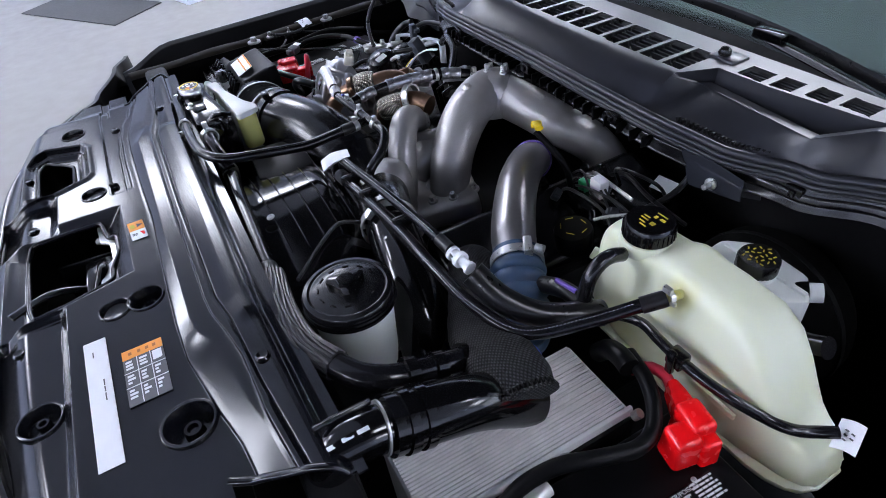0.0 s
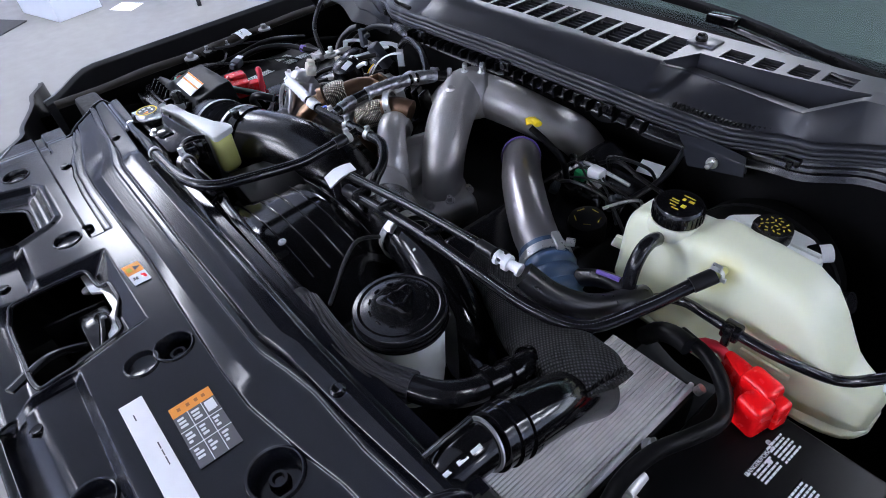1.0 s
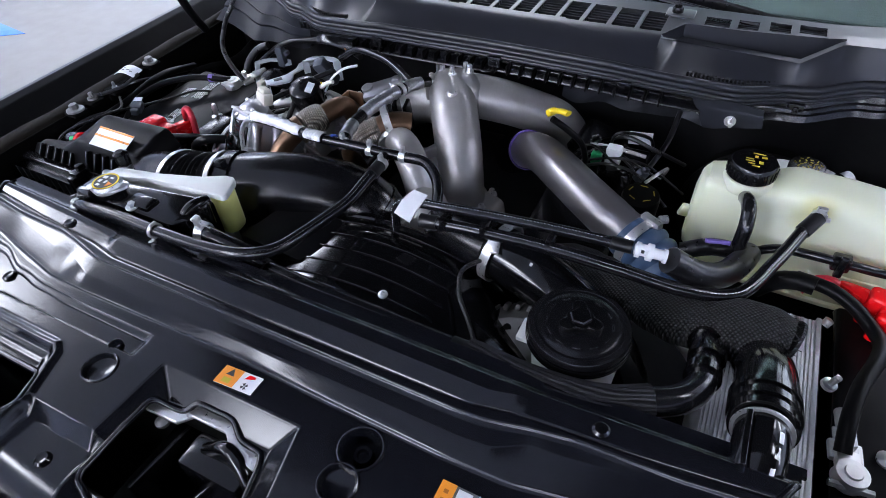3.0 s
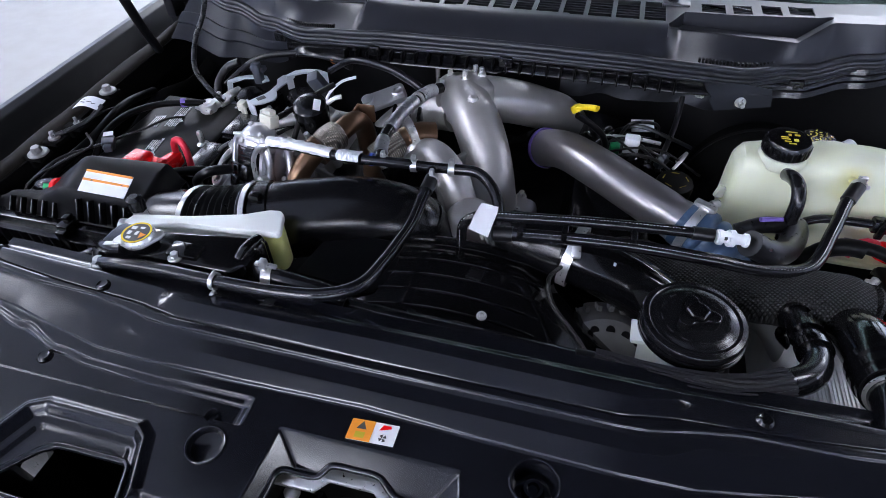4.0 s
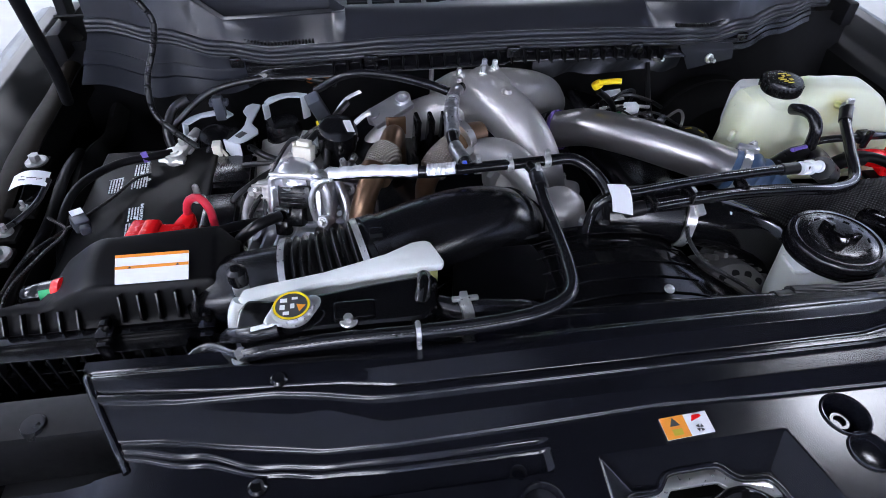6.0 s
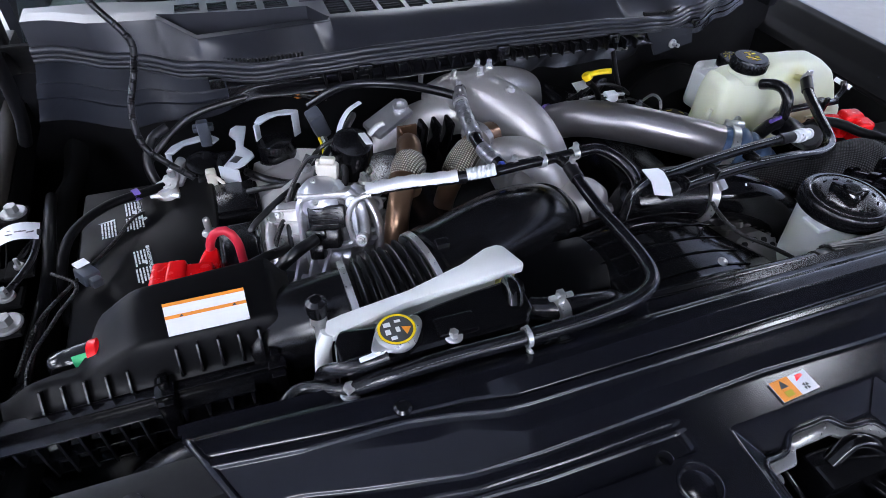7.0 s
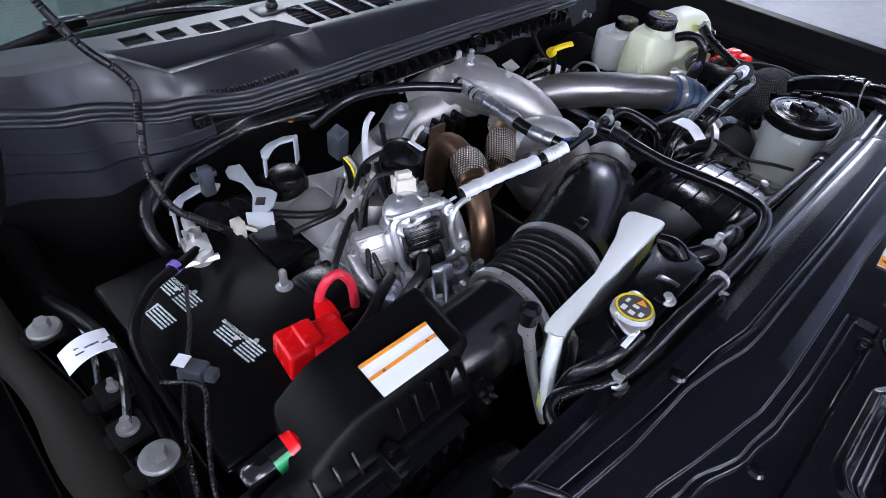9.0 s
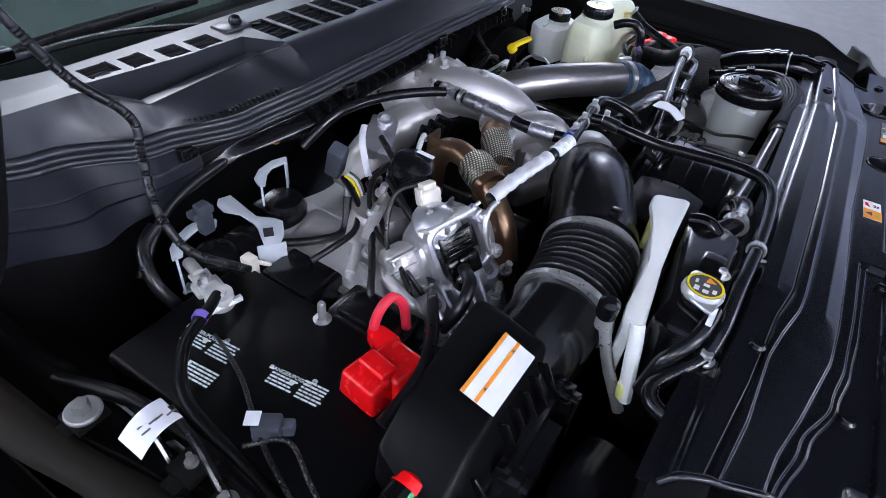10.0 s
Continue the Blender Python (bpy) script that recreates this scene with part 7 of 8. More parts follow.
tee()
striped("coolant_hose", "long glossy black hose looping in front of the fan shroud", [(-0.030, 0.368, 1.188), (-0.032, 0.325, 1.184), (-0.032, 0.280, 1.181), (-0.035, 0.235, 1.186), (-0.040, 0.190, 1.192), (-0.048, 0.152, 1.196), (-0.062, 0.132, 1.199), (-0.09, 0.119, 1.199), (-0.14, 0.113, 1.197), (-0.22, 0.112, 1.195), (-0.30, 0.115, 1.192), (-0.37, 0.117, 1.185), (-0.402, 0.123, 1.172), (-0.424, 0.140, 1.160), (-0.440, 0.151, 1.152), (-0.453, 0.149, 1.148), (-0.461, 0.138, 1.146), (-0.462, 0.122, 1.146), (-0.456, 0.106, 1.150), (-0.452, 0.092, 1.156)], 0.0082, (0.3, -0.6, 0.75), ink="dull")
hose("coolant_line", "black line bending from the tee to the tagged pipes", [(-0.008, 0.394, 1.189), (0.032, 0.393, 1.189), (0.06, 0.372, 1.176), (0.072, 0.345, 1.16), (0.072, 0.33, 1.12)], 0.008, "shiny_hose")
striped("vapour_line", "black line curling up beside the white tag", [(0.030, 0.300, 1.08), (0.030, 0.300, 1.15), (0.034, 0.301, 1.176), (0.05, 0.303, 1.189), (0.10, 0.309, 1.192), (0.20, 0.325, 1.190), (0.30, 0.338, 1.186), (0.345, 0.342, 1.184)], 0.0070, (0, -0.3, 1))
striped("vapour_line", "second black line running beside the first", [(0.075, 0.294, 1.172), (0.15, 0.300, 1.176), (0.25, 0.310, 1.174), (0.34, 0.317, 1.166), (0.42, 0.333, 1.148), (0.475, 0.362, 1.138), (0.51, 0.43, 1.148), (0.535, 0.49, 1.163), (0.546, 0.508, 1.171)], 0.0085, (0, -0.5, 0.9))
hose("foam_hose", "thick matt black foam-covered hose towards the reservoir", [(0.390, 0.347, 1.176), (0.425, 0.365, 1.150), (0.455, 0.40, 1.128), (0.475, 0.445, 1.118), (0.482, 0.475, 1.11)], 0.017, "rubber", 18)
hose("vapour_line", "thin black line running along the reservoir", [(0.475, 0.47, 1.10), (0.495, 0.492, 1.106), (0.521, 0.503, 1.110), (0.555, 0.495, 1.119), (0.59, 0.490, 1.123), (0.625, 0.494, 1.119), (0.656, 0.506, 1.110), (0.680, 0.524, 1.096), (0.697, 0.535, 1.091), (0.711, 0.541, 1.096), (0.721, 0.545, 1.105), (0.735, 0.56, 1.11)], 0.0065, "shiny_hose")
hose("coolant_hose", "short black hose bent down from the reservoir neck", [(0.458, 0.522, 1.166), (0.461, 0.50, 1.176), (0.464, 0.481, 1.177), (0.466, 0.466, 1.165), (0.466, 0.460, 1.141), (0.466, 0.456, 1.10)], 0.0095, "shiny_hose")
striped("radiator_hose", "long smooth black hose behind the radiator cover", [(-0.10, 0.150, 1.148), (0.0, 0.142, 1.150), (0.1, 0.138, 1.152), (0.2, 0.134, 1.153), (0.225, 0.134, 1.153)], 0.0125, (0, -0.4, 1), ink="dull")
def loom():
    """A hose in a sleeve of long, slightly twisted strands."""
    pts = [(0.22, 0.134, 1.153), (0.30, 0.128, 1.155), (0.37, 0.135, 1.157), (0.415, 0.155, 1.158)]
    t = thing("radiator_hose", pts[0], "black hose in a sleeve of ribbed strands beside the cup", "hose")
    part("hose", tube(pts, 0.0160, 22), "rubber", t)
    line = smooth_line(pts)
    k = 22
    for j in range(k):
        strand = []
        for i, c in enumerate(line):
            d = (line[min(i + 1, len(line) - 1)] - line[max(i - 1, 0)]).normalized()
            side = Vector((0, 0, 1)).cross(d).normalized()
            a = 2 * math.pi * j / k + 0.9 * i / len(line) + 0.05 * math.sin(0.7 * i + 2 * j)
            strand.append(c + (side * math.cos(a) + d.cross(side) * math.sin(a)) * 0.0166)
        part("strand", tube(strand[::2] + [strand[-1]], 0.0020, 6, 0.012), "loom", t)


loom()
hose("radiator_hose", "thick black hose end with clamps", [(0.41, 0.152, 1.158), (0.44, 0.172, 1.155), (0.455, 0.20, 1.148), (0.458, 0.24, 1.135), (0.455, 0.29, 1.118), (0.45, 0.33, 1.10)], 0.0155, "shiny_hose", 20)
for at, ax in (((0.457, 0.222, 1.142), (0, 1, -0.3)), ((0.458, 0.255, 1.130), (0, 1, -0.35)), ((0.455, 0.292, 1.117), (0, 1, -0.4))):
    solo("hose_collar", ring(at, ax, 0.0145, 0.013, 0.005), "gloss", "black collar on the thick hose", "hose collar", "collars")


solo("oil_filter", join(lathe([(0.030, -0.05), (0.033, 0.0), (0.031, 0.010), (0.024, 0.014), (0, 0.014)], (0.085, 0.345, 1.125), (-0.1, -0.5, 1), 30), lathe([(0.012, 0.0), (0.012, 0.02), (0, 0.02)], (0.083, 0.340, 1.135), (-0.1, -0.5, 1), 6)), "plastic", "black ribbed filter housing under the tagged lines", "filter")


def tag_and_clips():
    t = thing("paper_tag", (0.058, 0.295, 1.18), "blank white paper tag folded round the lines", "tag")
    bm = prism([(0.046, 0.276), (0.072, 0.270), (0.075, 0.288), (0.077, 0.304), (0.076, 0.316), (0.053, 0.320), (0.051, 0.308), (0.049, 0.292)], 1.1985, 1.1995, 0, lambda x, y: 0.002 * math.sin((y - 0.26) * 60) - 0.55 * max(0, 0.296 - y))
    part("sheet", bm, "paper", t)
    t = thing("paper_tag", (0.735, 0.58, 1.10), "white paper tag folded round the thin line", "tag")
    part("sheet", sheet(lambda u, v: (0.726 + 0.020 * u + 0.012 * v, 0.578 - 0.034 * v + 0.010 * u, 1.108 - 0.006 * v + 0.003 * math.sin(3 * u)), 8, 8, 0.0006), "paper", t)
    for i in range(5):
        part("print_bar", box(0.736 + 0.002 * i, 0.7395 + 0.002 * i, 0.568 - 0.006 * (i % 3), 0.5695 - 0.006 * (i % 3), 1.1095, 1.1102, 0), "greyprint", t)
    c = thing("quick_connector", (0.37, 0.342, 1.15), "white plastic quick connector on the line", "connector")
    part("body", join(tube([(0.348, 0.341, 1.184), (0.386, 0.347, 1.180)], 0.0068, 18, 0.003), ring((0.352, 0.3415, 1.1835), (1, 0.15, -0.1), 0.0066, 0.005, 0.0032, 20), ring((0.366, 0.344, 1.182), (1, 0.15, -0.1), 0.0066, 0.007, 0.0042, 20), ring((0.384, 0.3465, 1.180), (1, 0.15, -0.1), 0.0066, 0.004, 0.0022, 20), box(0.352, 0.366, 0.336, 0.346, 1.1885, 1.1915, 0.001)), "paper", c)
    part("window", box(0.3565, 0.3605, 0.335, 0.3475, 1.1845, 1.1898, 0.001), "ink", c)
    for i, (x, y, z) in enumerate(((0.165, 0.309, 1.184), (0.25, 0.322, 1.181), (0.11, 0.302, 1.182))):
        solo("line_clip", join(box(x - 0.004, x + 0.004, y - 0.017, y + 0.012, z - 0.010, z + 0.008, 0.003)), "plastic", "small clip holding two lines", "clip", "line clips")
    solo("line_clip", join(box(0.579, 0.601, 0.481, 0.499, 1.113, 1.133, 0.003), box(0.585, 0.595, 0.476, 0.483, 1.107, 1.141, 0.002)), "plastic", "black clip on the thin line", "clip", "line clips")
    solo("hose_clip", join(ring((-0.221, 0.112, 1.195), (1, 0, 0), 0.0092, 0.005, 0.0016, 18), box(-0.2235, -0.2185, 0.094, 0.106, 1.180, 1.186, 0.001), box(-0.223, -0.219, 0.108, 0.118, 1.204, 1.207, 0.001)), "zinc", "pale spring clip round the hose", "clip")
    s = thing("hose_clamp", (-0.16, 0.14, 1.17), "steel spring clamp with white marking", "clamp")
    part("band", join(ring((-0.168, 0.142, 1.185), (0.95, 0.2, 0), 0.013, 0.012, 0.002), box(-0.174, -0.166, 0.137, 0.146, 1.196, 1.213, 0.001), box(-0.182, -0.154, 0.140, 0.146, 1.202, 1.206, 0.001)), "zinc", s)
    part("hose_stub", tube([(-0.192, 0.158, 1.178), (-0.168, 0.143, 1.185), (-0.14, 0.140, 1.184), (-0.10, 0.143, 1.174), (-0.08, 0.147, 1.16)], 0.0125, 16), "shiny_hose", s, "black hose stub")
    s = thing("hose_clamp", (-0.455, 0.085, 1.15), "steel spring clamp at the hose end", "clamp")
    part("band", join(ring((-0.46, 0.088, 1.1605), (0.7, -0.5, 0), 0.0105, 0.011, 0.002), box(-0.468, -0.448, 0.083, 0.088, 1.168, 1.176, 0.001), box(-0.462, -0.455, 0.078, 0.1, 1.170, 1.174, 0.001)), "zinc", s)
    d = thing("dipstick", (0.136, 0.613, 1.05), "bright yellow dipstick handle on a black tube", "dipstick")
    part("handle", join(tube([(0.143, 0.619, 1.177), (0.152, 0.614, 1.183), (0.168, 0.604, 1.190), (0.180, 0.598, 1.192)], 0.0085, 16, flat=0.6, rad=lambda s, l: 0.82 + 0.25 * (1 - ss(0.0, 0.35, s / l))), lathe([(0.0085, -0.006), (0.0095, 0.0), (0.0085, 0.005), (0, 0.006)], (0.146, 0.617, 1.178), (-0.5, 0.3, 0.8), 18)), "yellow", d)
    part("tube", tube([(0.149, 0.613, 1.168), (0.175, 0.625, 1.145), (0.20, 0.64, 1.11), (0.21, 0.65, 1.02)], 0.0055, 10), "satin", d)
    d = thing("dipstick", (-0.409, 0.215, 1.05), "black-capped bright steel filler tube", "dipstick")
    part("cap", join(lathe([(0.010, 0), (0.011, 0.004), (0.011, 0.018), (0.006, 0.022), (0, 0.022)], (-0.410, 0.219, 1.180), n=16), box(-0.416, -0.400, 0.213, 0.225, 1.178, 1.188, 0.002)), "plastic", d)
    part("collar", lathe([(0.009, 0), (0.009, 0.014), (0, 0.014)], (-0.410, 0.218, 1.165), n=16), "zinc", d)
    part("tube", tube([(-0.410, 0.217, 1.17), (-0.410, 0.20, 1.12), (-0.412, 0.17, 1.06)], 0.0065, 12), "zinc", d)
    o = thing("filler_lid", (0.314, 0.575, 1.05), "flat black oil filler lid with yellow print", "filler lid")
    part("cap", lathe([(0.028, -0.03), (0.030, 0.0), (0.028, 0.006), (0, 0.007)], (0.320, 0.560, 1.094), (0, -0.1, 1), 28), "satin", o)
    for k in range(5):
        part("print_bar", turned(box(-0.006, 0.006, -0.0007, 0.0007, 0, 0.0005, 0), pose(0.320, 0.560, 1.1013, 5, 0, 72 * k) @ pose(0, 0.019, 0)), "gold", o)


tag_and_clips()


def fan_shroud():
    t = thing("fan_shroud", (0, 0.2, 1.0), "glossy black curved fan shroud behind the radiator", "fan shroud")

    def arc(x):
        return 0.80 + math.sqrt(max(0.01, 0.345 ** 2 - (x - 0.03) ** 2))

    def f(u, v):
        x = -0.21 + 0.47 * u
        return (x, 0.145 + 0.16 * v, arc(x) - 0.012 * ss(0.75, 1, v) + 0.006 * (1 - ss(0, 0.15, v)) - 0.06 * ss(0.70, 1.0, u) * ss(0.4, 1, v))
    part("shell", sheet(f, 90, 40, 0.003), "gloss", t)
    part("pad", prism([(-0.172, 0.196), (-0.06, 0.188), (-0.036, 0.235), (-0.05, 0.285), (-0.155, 0.285)], 1.09, 1.137, 0.004), "satin", t, "flat black pad on the shroud")
    for i in range(5):
        y = 0.175 + 0.027 * i
        part("rib", tube([(x, y + 0.02 * (x - 0.03), arc(x) + 0.0006) for x in [-0.19 + 0.02 * k for k in range(18)]], 0.0014, 8), "gloss", t)
    part("lip", tube([(x, 0.303, arc(x) - 0.008 - 0.06 * ss(0.70, 1.0, (x + 0.21) / 0.47)) for x in [-0.20 + 0.02 * k for k in range(22)]], 0.005, 8), "gloss", t, "rolled rear lip")
    part("rivet", lathe([(0.0062, 0), (0.0058, 0.002), (0.0032, 0.003), (0.0022, 0.001), (0, 0.001)], (0.087, 0.171, 1.152), (0, -0.2, 1), 18), "zinc", t, "bright round rivet")
    a = thing("alternator", (0.22, 0.25, 0.9), "cast aluminium alternator with cooling slots", "alternator")
    part("body", lathe([(0.07, 0), (0.075, 0.05), (0.065, 0.08), (0.04, 0.09), (0.02, 0.095), (0, 0.095)], (0.235, 0.285, 0.985), (0.1, -0.8, 0.6), 32), "oldcast", a)
    ax = Vector((0.1, -0.8, 0.6)).normalized()
    side = ax.cross(Vector((1, 0, 0))).normalized()
    up = ax.cross(side)
    for i in range(30):
        an = 2 * math.pi * i / 30
        c = Vector((0.235, 0.285, 0.985)) + ax * 0.055 + (side * math.cos(an) + up * math.sin(an)) * 0.076
        part("tooth", turned(box(-0.0035, 0.0035, -0.004, 0.004, -0.012, 0.012, 0.001, 1), Matrix.Translation(c) @ Vector((0, 0, 1)).rotation_difference(ax).to_matrix().to_4x4()), "oldcast", a)
    for i in range(16):
        an = 2 * math.pi * i / 16
        c = Vector((0.235, 0.285, 0.985)) + ax * 0.078 + (side * math.cos(an) + up * math.sin(an)) * 0.052
        part("slot", lathe([(0.006, -0.004), (0.006, 0.008), (0, 0.008)], c, ax, 10), "dark", a)


fan_shroud()


def wiring():
    rnd = random.Random(8)
    hose("wire_loom", "corrugated black wiring loom hanging from the bonnet", [(-0.66, 0.76, 1.50), (-0.63, 0.735, 1.40), (-0.60, 0.715, 1.335), (-0.575, 0.70, 1.305), (-0.566, 0.695, 1.285), (-0.574, 0.685, 1.25), (-0.590, 0.655, 1.205), (-0.585, 0.625, 1.165), (-0.56, 0.61, 1.14), (-0.53, 0.605, 1.11)], 0.0048, "rubber", 12, step=0.002, rad=lambda s, l: 1 + 0.10 * math.sin(s * 1400))
    hose("wire_loom", "black battery cable curving to the clamp", [(-0.575, 0.61, 1.10), (-0.60, 0.595, 1.105), (-0.65, 0.57, 1.11), (-0.69, 0.52, 1.11), (-0.70, 0.46, 1.10), (-0.70, 0.40, 1.06)], 0.0065, "satin")
    solo("cable_tape", ring((-0.612, 0.592, 1.106), (-0.9, -0.45, 0), 0.0075, 0.009, 0.0012), "violet", "violet tape round the battery cable", "tape")
    hose("battery_cable", "red-sleeved cable arching from the terminal cover", [(-0.517, 0.428, 1.098), (-0.516, 0.428, 1.122), (-0.507, 0.425, 1.142), (-0.493, 0.422, 1.147), (-0.482, 0.416, 1.132), (-0.480, 0.410, 1.095)], 0.0058, "pink")
    hose("wire_loom", "black cable crossing in front of the terminal cover", [(-0.60, 0.355, 1.10), (-0.55, 0.352, 1.112), (-0.50, 0.365, 1.118), (-0.45, 0.395, 1.112), (-0.42, 0.415, 1.10)], 0.007, "rubber")
    hose("wire_loom", "thin taped loom over the battery", [(-0.73, 0.30, 1.10), (-0.71, 0.36, 1.115), (-0.68, 0.43, 1.105), (-0.64, 0.50, 1.100), (-0.62, 0.55, 1.095), (-0.60, 0.60, 1.07)], 0.0024, "corr", 10)
    hose("wire_loom", "black loom along the wing", [(-0.74, 0.66, 1.08), (-0.72, 0.55, 1.11), (-0.715, 0.44, 1.10), (-0.725, 0.34, 1.09), (-0.74, 0.25, 1.06)], 0.008, "satin")
    t = thing("connector", (-0.67, 0.44, 1.10), "grey wiring connector with a small barcode label", "connector")
    part("body", turned(join(box(-0.014, 0.014, -0.018, 0.018, 0, 0.024, 0.004), box(-0.009, 0.009, -0.034, -0.018, 0.004, 0.02, 0.003)), pose(-0.668, 0.435, 1.098, 0, 10, 35) @ Matrix.Scale(0.75, 4)), "grey", t)
    part("label", turned(box(-0.008, 0.008, -0.007, 0.007, 0, 0.001, 0), pose(-0.672, 0.448, 1.1165, 0, 5, 35)), "paper", t)
    t = thing("paper_tag", (-0.735, 0.50, 1.12), "white printed tag wrapped round a cable", "tag")
    part("sheet", sheet(lambda u, v: (-0.760 + 0.046 * u, 0.476 + 0.028 * v + 0.008 * u, 1.138 + 0.010 * math.sin(2.6 * u + 0.4) + 0.004 * v), 12, 8, 0.0006), "paper", t)
    for i in range(7):
        x, y = -0.750 + 0.026 * rnd.random(), 0.484 + 0.016 * rnd.random()
        part("print_bar", box(x, x + 0.008, y, y + 0.0016, 1.1495, 1.1502, 0), "greyprint", t)
    part("cable", tube([(-0.715, 0.50, 1.14), (-0.722, 0.46, 1.13), (-0.738, 0.41, 1.132), (-0.742, 0.398, 1.136)], 0.004, 8), "rubber", t)
    hose("battery_cable", "red-sleeved cable from the terminal cover", [(0.604, 0.474, 1.092), (0.590, 0.478, 1.098), (0.572, 0.472, 1.100), (0.555, 0.460, 1.085)], 0.0068, "pink")
    hose("battery_cable", "thick black cable looping beside the cooler", [(0.545, 0.462, 1.104), (0.563, 0.457, 1.106), (0.584, 0.451, 1.108), (0.612, 0.437, 1.103), (0.632, 0.417, 1.097), (0.641, 0.388, 1.102), (0.634, 0.350, 1.110), (0.617, 0.302, 1.110), (0.611, 0.262, 1.098), (0.613, 0.235, 1.078)], 0.0088, "satin")
    hose("wire_loom", "black cable lying along the cooler", [(0.505, 0.455, 1.07), (0.525, 0.452, 1.098), (0.548, 0.448, 1.110), (0.566, 0.444, 1.112)], 0.0125, "satin")
    hose("wire_loom", "thin braided line hanging down to the shroud", [(0.17, 0.29, 1.14), (0.155, 0.255, 1.145), (0.165, 0.225, 1.135), (0.195, 0.19, 1.13), (0.215, 0.165, 1.125)], 0.003, "corr", 8)
    # lines along the bulkhead and over the rear of the engine
    hose("vacuum_line", "black hose along the rear of the engine", [(-0.335, 0.70, 1.15), (-0.276, 0.682, 1.186), (-0.2, 0.657, 1.192), (-0.14, 0.622, 1.190), (-0.113, 0.603, 1.187)], 0.0075, "shiny_hose")
    hose("fuel_line", "bright bent steel line beside the manifold", [(-0.126, 0.732, 1.13), (-0.125, 0.732, 1.165), (-0.121, 0.731, 1.181), (-0.105, 0.726, 1.187), (-0.085, 0.715, 1.184)], 0.0045, "zinc", 10)
    hose("wire_loom", "black loom behind the battery modules", [(-0.60, 0.72, 1.08), (-0.53, 0.745, 1.13), (-0.45, 0.75, 1.15), (-0.37, 0.745, 1.155), (-0.30, 0.72, 1.15)], 0.006, "rubber")
    hose("wire_loom", "black cable arching beside the modules", [(-0.585, 0.66, 1.04), (-0.60, 0.69, 1.09), (-0.585, 0.72, 1.12), (-0.56, 0.73, 1.13)], 0.008, "rubber")
    for x, y, z, e in ((-0.31, 0.60, 1.12, -0.43), (-0.33, 0.55, 1.16, -0.40), (-0.28, 0.60, 1.18, -0.36)):
        hose("wire_loom", "black wire bending over the alloy housing", [(x, y, z), (x - 0.03, y - 0.05, z - 0.01), (x - 0.04, y - 0.10, z - 0.05), (e, y - 0.09, 1.04)], 0.005, "rubber", 10)
    hose("wire_loom", "black cable hanging over the alloy housing", [(-0.355, 0.60, 1.12), (-0.385, 0.585, 1.085), (-0.42, 0.60, 1.085), (-0.455, 0.635, 1.085)], 0.006, "rubber", 10)
    hose("wire_loom", "thin black wire beside the cream plug", [(-0.345, 0.49, 1.185), (-0.365, 0.51, 1.175), (-0.40, 0.50, 1.13), (-0.425, 0.46, 1.09), (-0.43, 0.42, 1.05)], 0.003, "rubber", 8)
    hose("wire_loom", "thin black wire behind the throttle body", [(-0.30, 0.56, 1.17), (-0.34, 0.57, 1.15), (-0.385, 0.53, 1.12), (-0.41, 0.47, 1.11), (-0.415, 0.43, 1.08)], 0.0035, "rubber", 8)
    hose("wire_loom", "thin ridged wire running beside the battery box", [(-0.70, 0.43, 1.125), (-0.672, 0.405, 1.12), (-0.69, 0.36, 1.118), (-0.715, 0.30, 1.11), (-0.72, 0.26, 1.08)], 0.0022, "corr", 10, step=0.002, rad=lambda s, l: 1 + 0.15 * math.sin(s * 1600))
    t = thing("sensor_harness", (-0.37, 0.62, 1.12), "grey sensor plug with yellow and white wires", "connector")
    part("plug", turned(box(-0.012, 0.012, -0.012, 0.012, -0.03, 0.03, 0.004), pose(-0.330, 0.640, 1.150, 20, -20, 10)), "grey", t)
    for i, mname in enumerate(("yellow", "paper", "ink")):
        part("wire", tube([(-0.334 + 0.005 * i, 0.622, 1.135), (-0.332 + 0.005 * i, 0.608, 1.128), (-0.335 + 0.004 * i, 0.59, 1.10)], 0.0022, 6), mname, t)
    for x, y, z in ((-0.345, 0.745, 1.15), (-0.318, 0.75, 1.15)):
        solo("sensor_seal", lathe([(0.010, 0), (0.010, 0.012), (0.006, 0.016), (0, 0.016)], (x, y, z), (0.2, -0.6, 1), 14), "orangep", "small orange sensor seal at the bulkhead", "seal")
    hose("strap", "curved white plastic strap beside the round valve", [(-0.258, 0.648, 1.172), (-0.281, 0.634, 1.168), (-0.300, 0.615, 1.153), (-0.309, 0.600, 1.130)], 0.0048, "paper", 10, flat=0.35)
    # driver side rear
    solo("sensor_cable", tube([(-0.321, 0.637, 1.118), (-0.344, 0.593, 1.112), (-0.370, 0.570, 1.106), (-0.395, 0.558, 1.104), (-0.43, 0.562, 1.10), (-0.458, 0.574, 1.09)], 0.0045, 10), "rubber", "thin black cable lying over the alloy deck", "cable", "sensor cables")
    solo("sensor_cable", tube([(-0.311, 0.593, 1.128), (-0.335, 0.566, 1.120), (-0.354, 0.545, 1.114), (-0.389, 0.505, 1.110), (-0.415, 0.468, 1.110), (-0.431, 0.443, 1.100), (-0.445, 0.42, 1.07)], 0.0038, 10), "corr", "thin braided cable running down to the throttle body", "cable", "sensor cables")
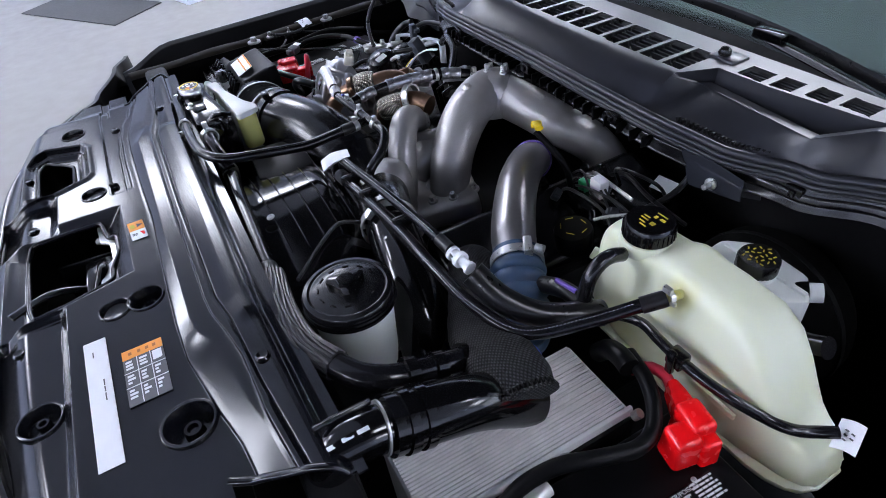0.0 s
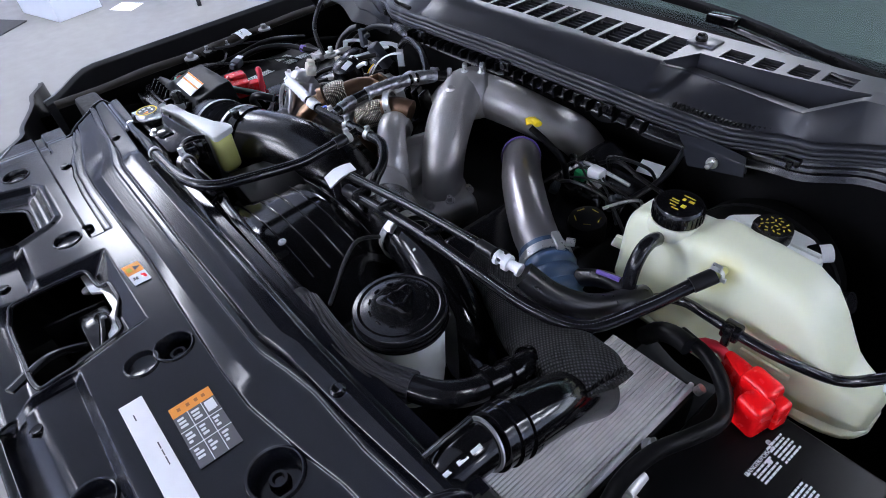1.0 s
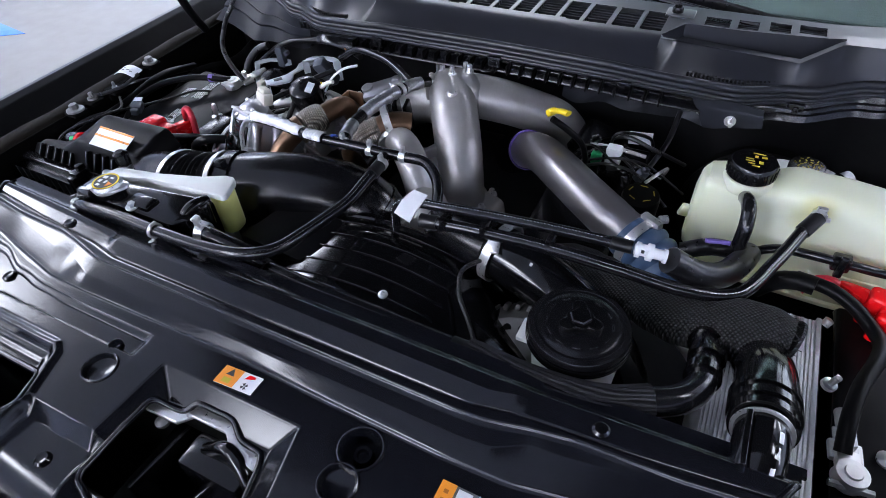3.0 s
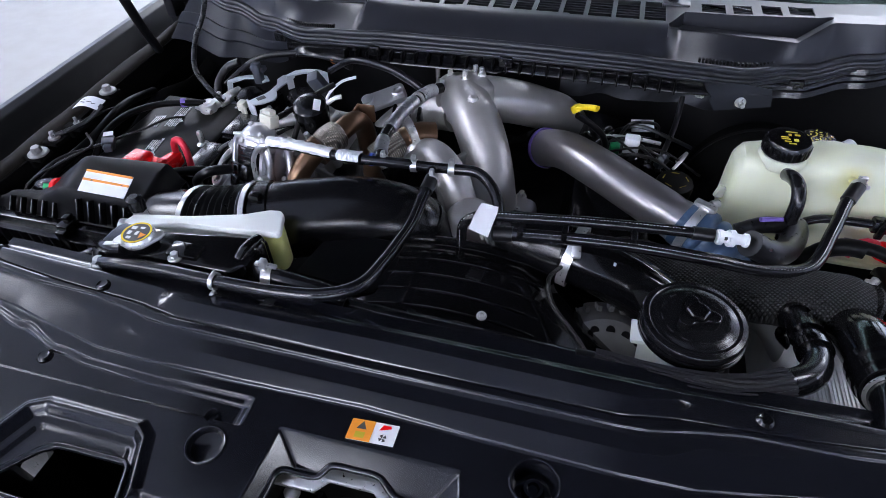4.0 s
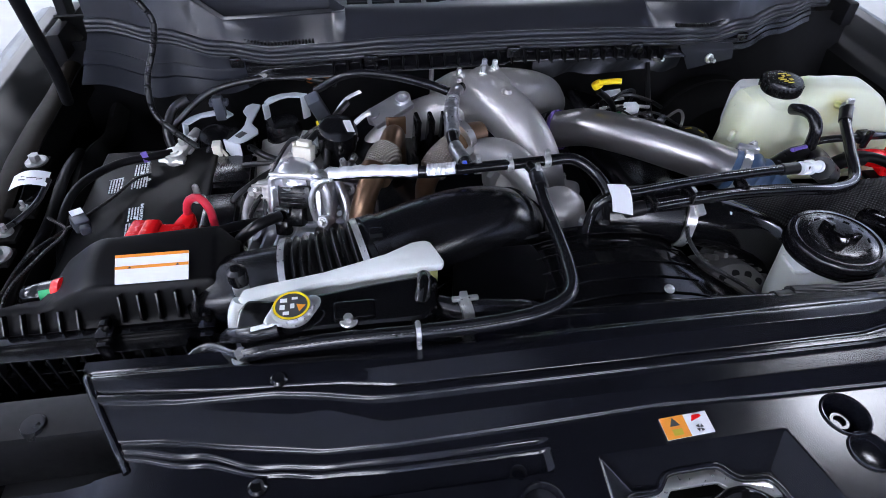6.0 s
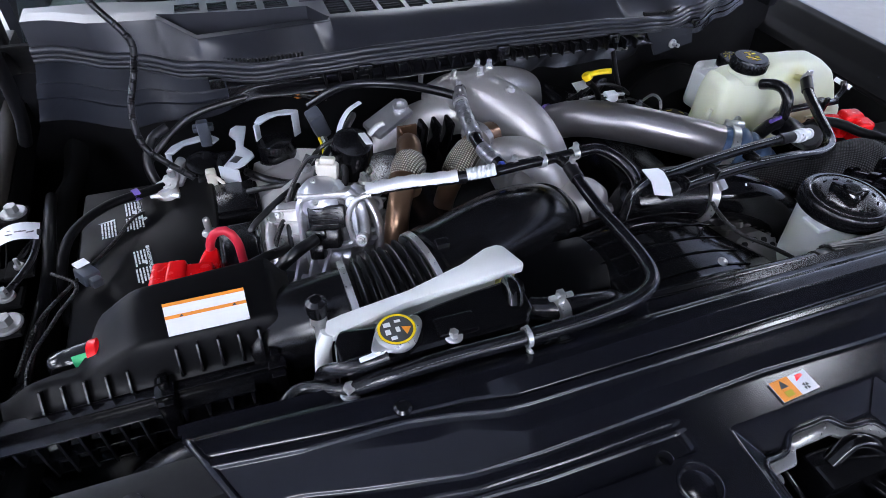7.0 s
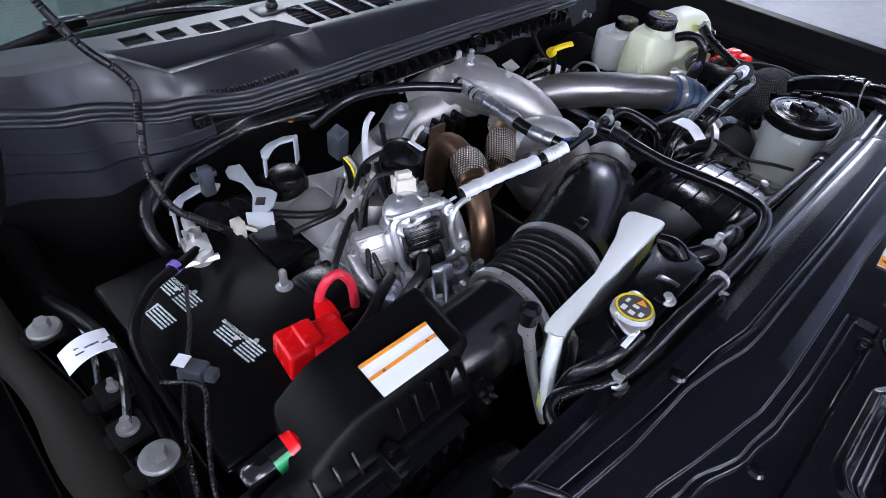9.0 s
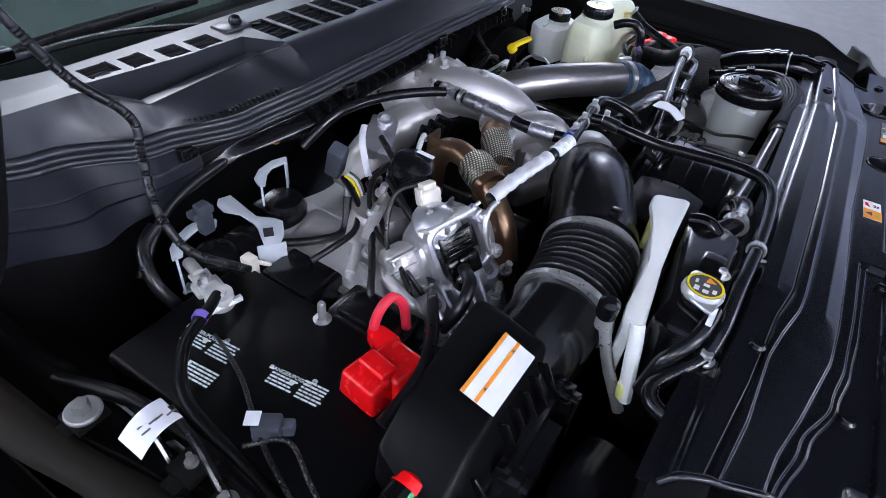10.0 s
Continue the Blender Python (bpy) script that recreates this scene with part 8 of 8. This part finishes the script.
    solo("sensor_cable", tube([(-0.309, 0.571, 1.130), (-0.345, 0.553, 1.122), (-0.389, 0.53, 1.116), (-0.439, 0.492, 1.108), (-0.463, 0.475, 1.095), (-0.475, 0.46, 1.06)], 0.0048, 10), "rubber", "thin black cable lying over the alloy deck", "cable", "sensor cables")
    t = thing("fuel_module", (0.25, 0.72, 1.0), "black injector module with small plugs", "module")
    part("body", join(box(0.16, 0.31, 0.66, 0.76, 0.98, 1.055, 0.012, 3), box(0.19, 0.27, 0.63, 0.68, 1.0, 1.07, 0.008)), "plastic", t)
    part("plug", box(0.236, 0.262, 0.660, 0.680, 1.07, 1.104, 0.003), "paper", t, "white plug")
    part("plug", box(0.212, 0.23, 0.655, 0.672, 1.068, 1.09, 0.003), "green", t, "green plug")
    part("label", turned(box(-0.022, 0.022, -0.014, 0.014, 0, 0.001, 0), pose(0.272, 0.80, 1.048, 25, 0, 10)), "paper", t, "white label")
    part("rail", tube([(0.20, 0.70, 1.08), (0.25, 0.69, 1.088), (0.30, 0.695, 1.08)], 0.0035, 10), "zinc", t)
    hose("wire_loom", "black wire falling behind the oil cap", [(0.33, 0.80, 1.12), (0.325, 0.76, 1.08), (0.31, 0.70, 1.06), (0.30, 0.64, 1.06)], 0.005, "rubber", 10)
    hose("wire_loom", "black loom with violet tape under the reservoir", [(0.40, 0.445, 1.11), (0.435, 0.452, 1.125), (0.475, 0.462, 1.12)], 0.012, "rubber")
    solo("cable_tape", tube([(0.425, 0.447, 1.137), (0.455, 0.455, 1.136)], 0.0035, 8), "violet", "violet tape on the loom", "tape")
    t = thing("brake_booster", (0.46, 0.80, 0.9), "round black brake booster behind the reservoirs", "brake booster")
    part("drum", lathe([(0.12, 0), (0.13, 0.02), (0.13, 0.07), (0.10, 0.11), (0.04, 0.12), (0, 0.12)], (0.50, 0.84, 0.94), (0, -1, 0.05), 40), "cavity", t)
    part("drum_rim", ring((0.50, 0.79, 0.94), (0, -1, 0.05), 0.128, 0.008, 0.006), "dark", t)
    part("rod", lathe([(0.03, 0), (0.03, 0.05), (0.02, 0.06), (0, 0.06)], (0.50, 0.73, 0.96), (0, -1, 0.1), 20), "dark", t)
    t = thing("bulkhead_shield", (0.35, 0.85, 1.0), "dull crinkled metal shield on the bulkhead", "heat shield")
    part("plate", sheet(lambda u, v: (0.10 + 0.32 * u, 0.835 + 0.008 * math.sin(u * 17 + 3 * v), 1.155 - 0.07 * v + 0.003 * math.sin(23 * u + 9 * v)), 40, 14, 0.002), "shield", t)
    part("stud", lathe([(0.008, 0), (0.008, 0.01), (0.004, 0.012), (0.004, 0.03), (0, 0.03)], (0.36, 0.83, 1.115), (0.1, -1, 0.3), 12), "zinc", t)
    # small connectors and wires over the driver's side of the engine
    for i in range(9):
        x, y = 0.17 + 0.035 * (i % 5) + rnd.uniform(-0.01, 0.01), 0.63 + 0.06 * (i // 5) + rnd.uniform(-0.015, 0.02)
        z = 1.062 + rnd.uniform(0, 0.02)
        solo("connector", turned(join(box(-0.010, 0.010, -0.007, 0.007, -0.012, 0.010, 0.003), box(-0.006, 0.006, -0.004, 0.004, 0.010, 0.016, 0.001)), pose(x, y, z, rnd.uniform(-30, 30), rnd.uniform(-30, 30), rnd.uniform(0, 180))), ("plastic", "grey", "gloss")[i % 3], "small dark wiring connector on the engine", "connector", "small connectors")
    for i in range(7):
        a, b = rnd.uniform(0.16, 0.24), rnd.uniform(0.28, 0.38)
        y = rnd.uniform(0.60, 0.76)
        hose("wire_loom", "thin black wire over the engine", [(a, y, 1.05), ((a + b) / 2 - 0.02, y + rnd.uniform(-0.03, 0.03), 1.085 + rnd.uniform(0, 0.02)), ((a + b) / 2 + 0.03, y + rnd.uniform(-0.03, 0.03), 1.08), (b, y + rnd.uniform(-0.04, 0.04), 1.04)], rnd.uniform(0.002, 0.004), "rubber", 8)
    hose("fuel_line", "bright steel line behind the filler lid", [(0.335, 0.69, 1.05), (0.342, 0.66, 1.09), (0.33, 0.62, 1.10), (0.318, 0.60, 1.095)], 0.0028, "zinc", 8)
    for s in (-1, 1):
        solo("front_bumper_stop", lathe([(0.012, 0), (0.014, 0.004), (0.011, 0.012), (0, 0.013)], (s * 0.60, 0.09, 1.13), n=18), "rubber", "small round rubber bonnet stop", "rubber stop", "bonnet stops")


wiring()
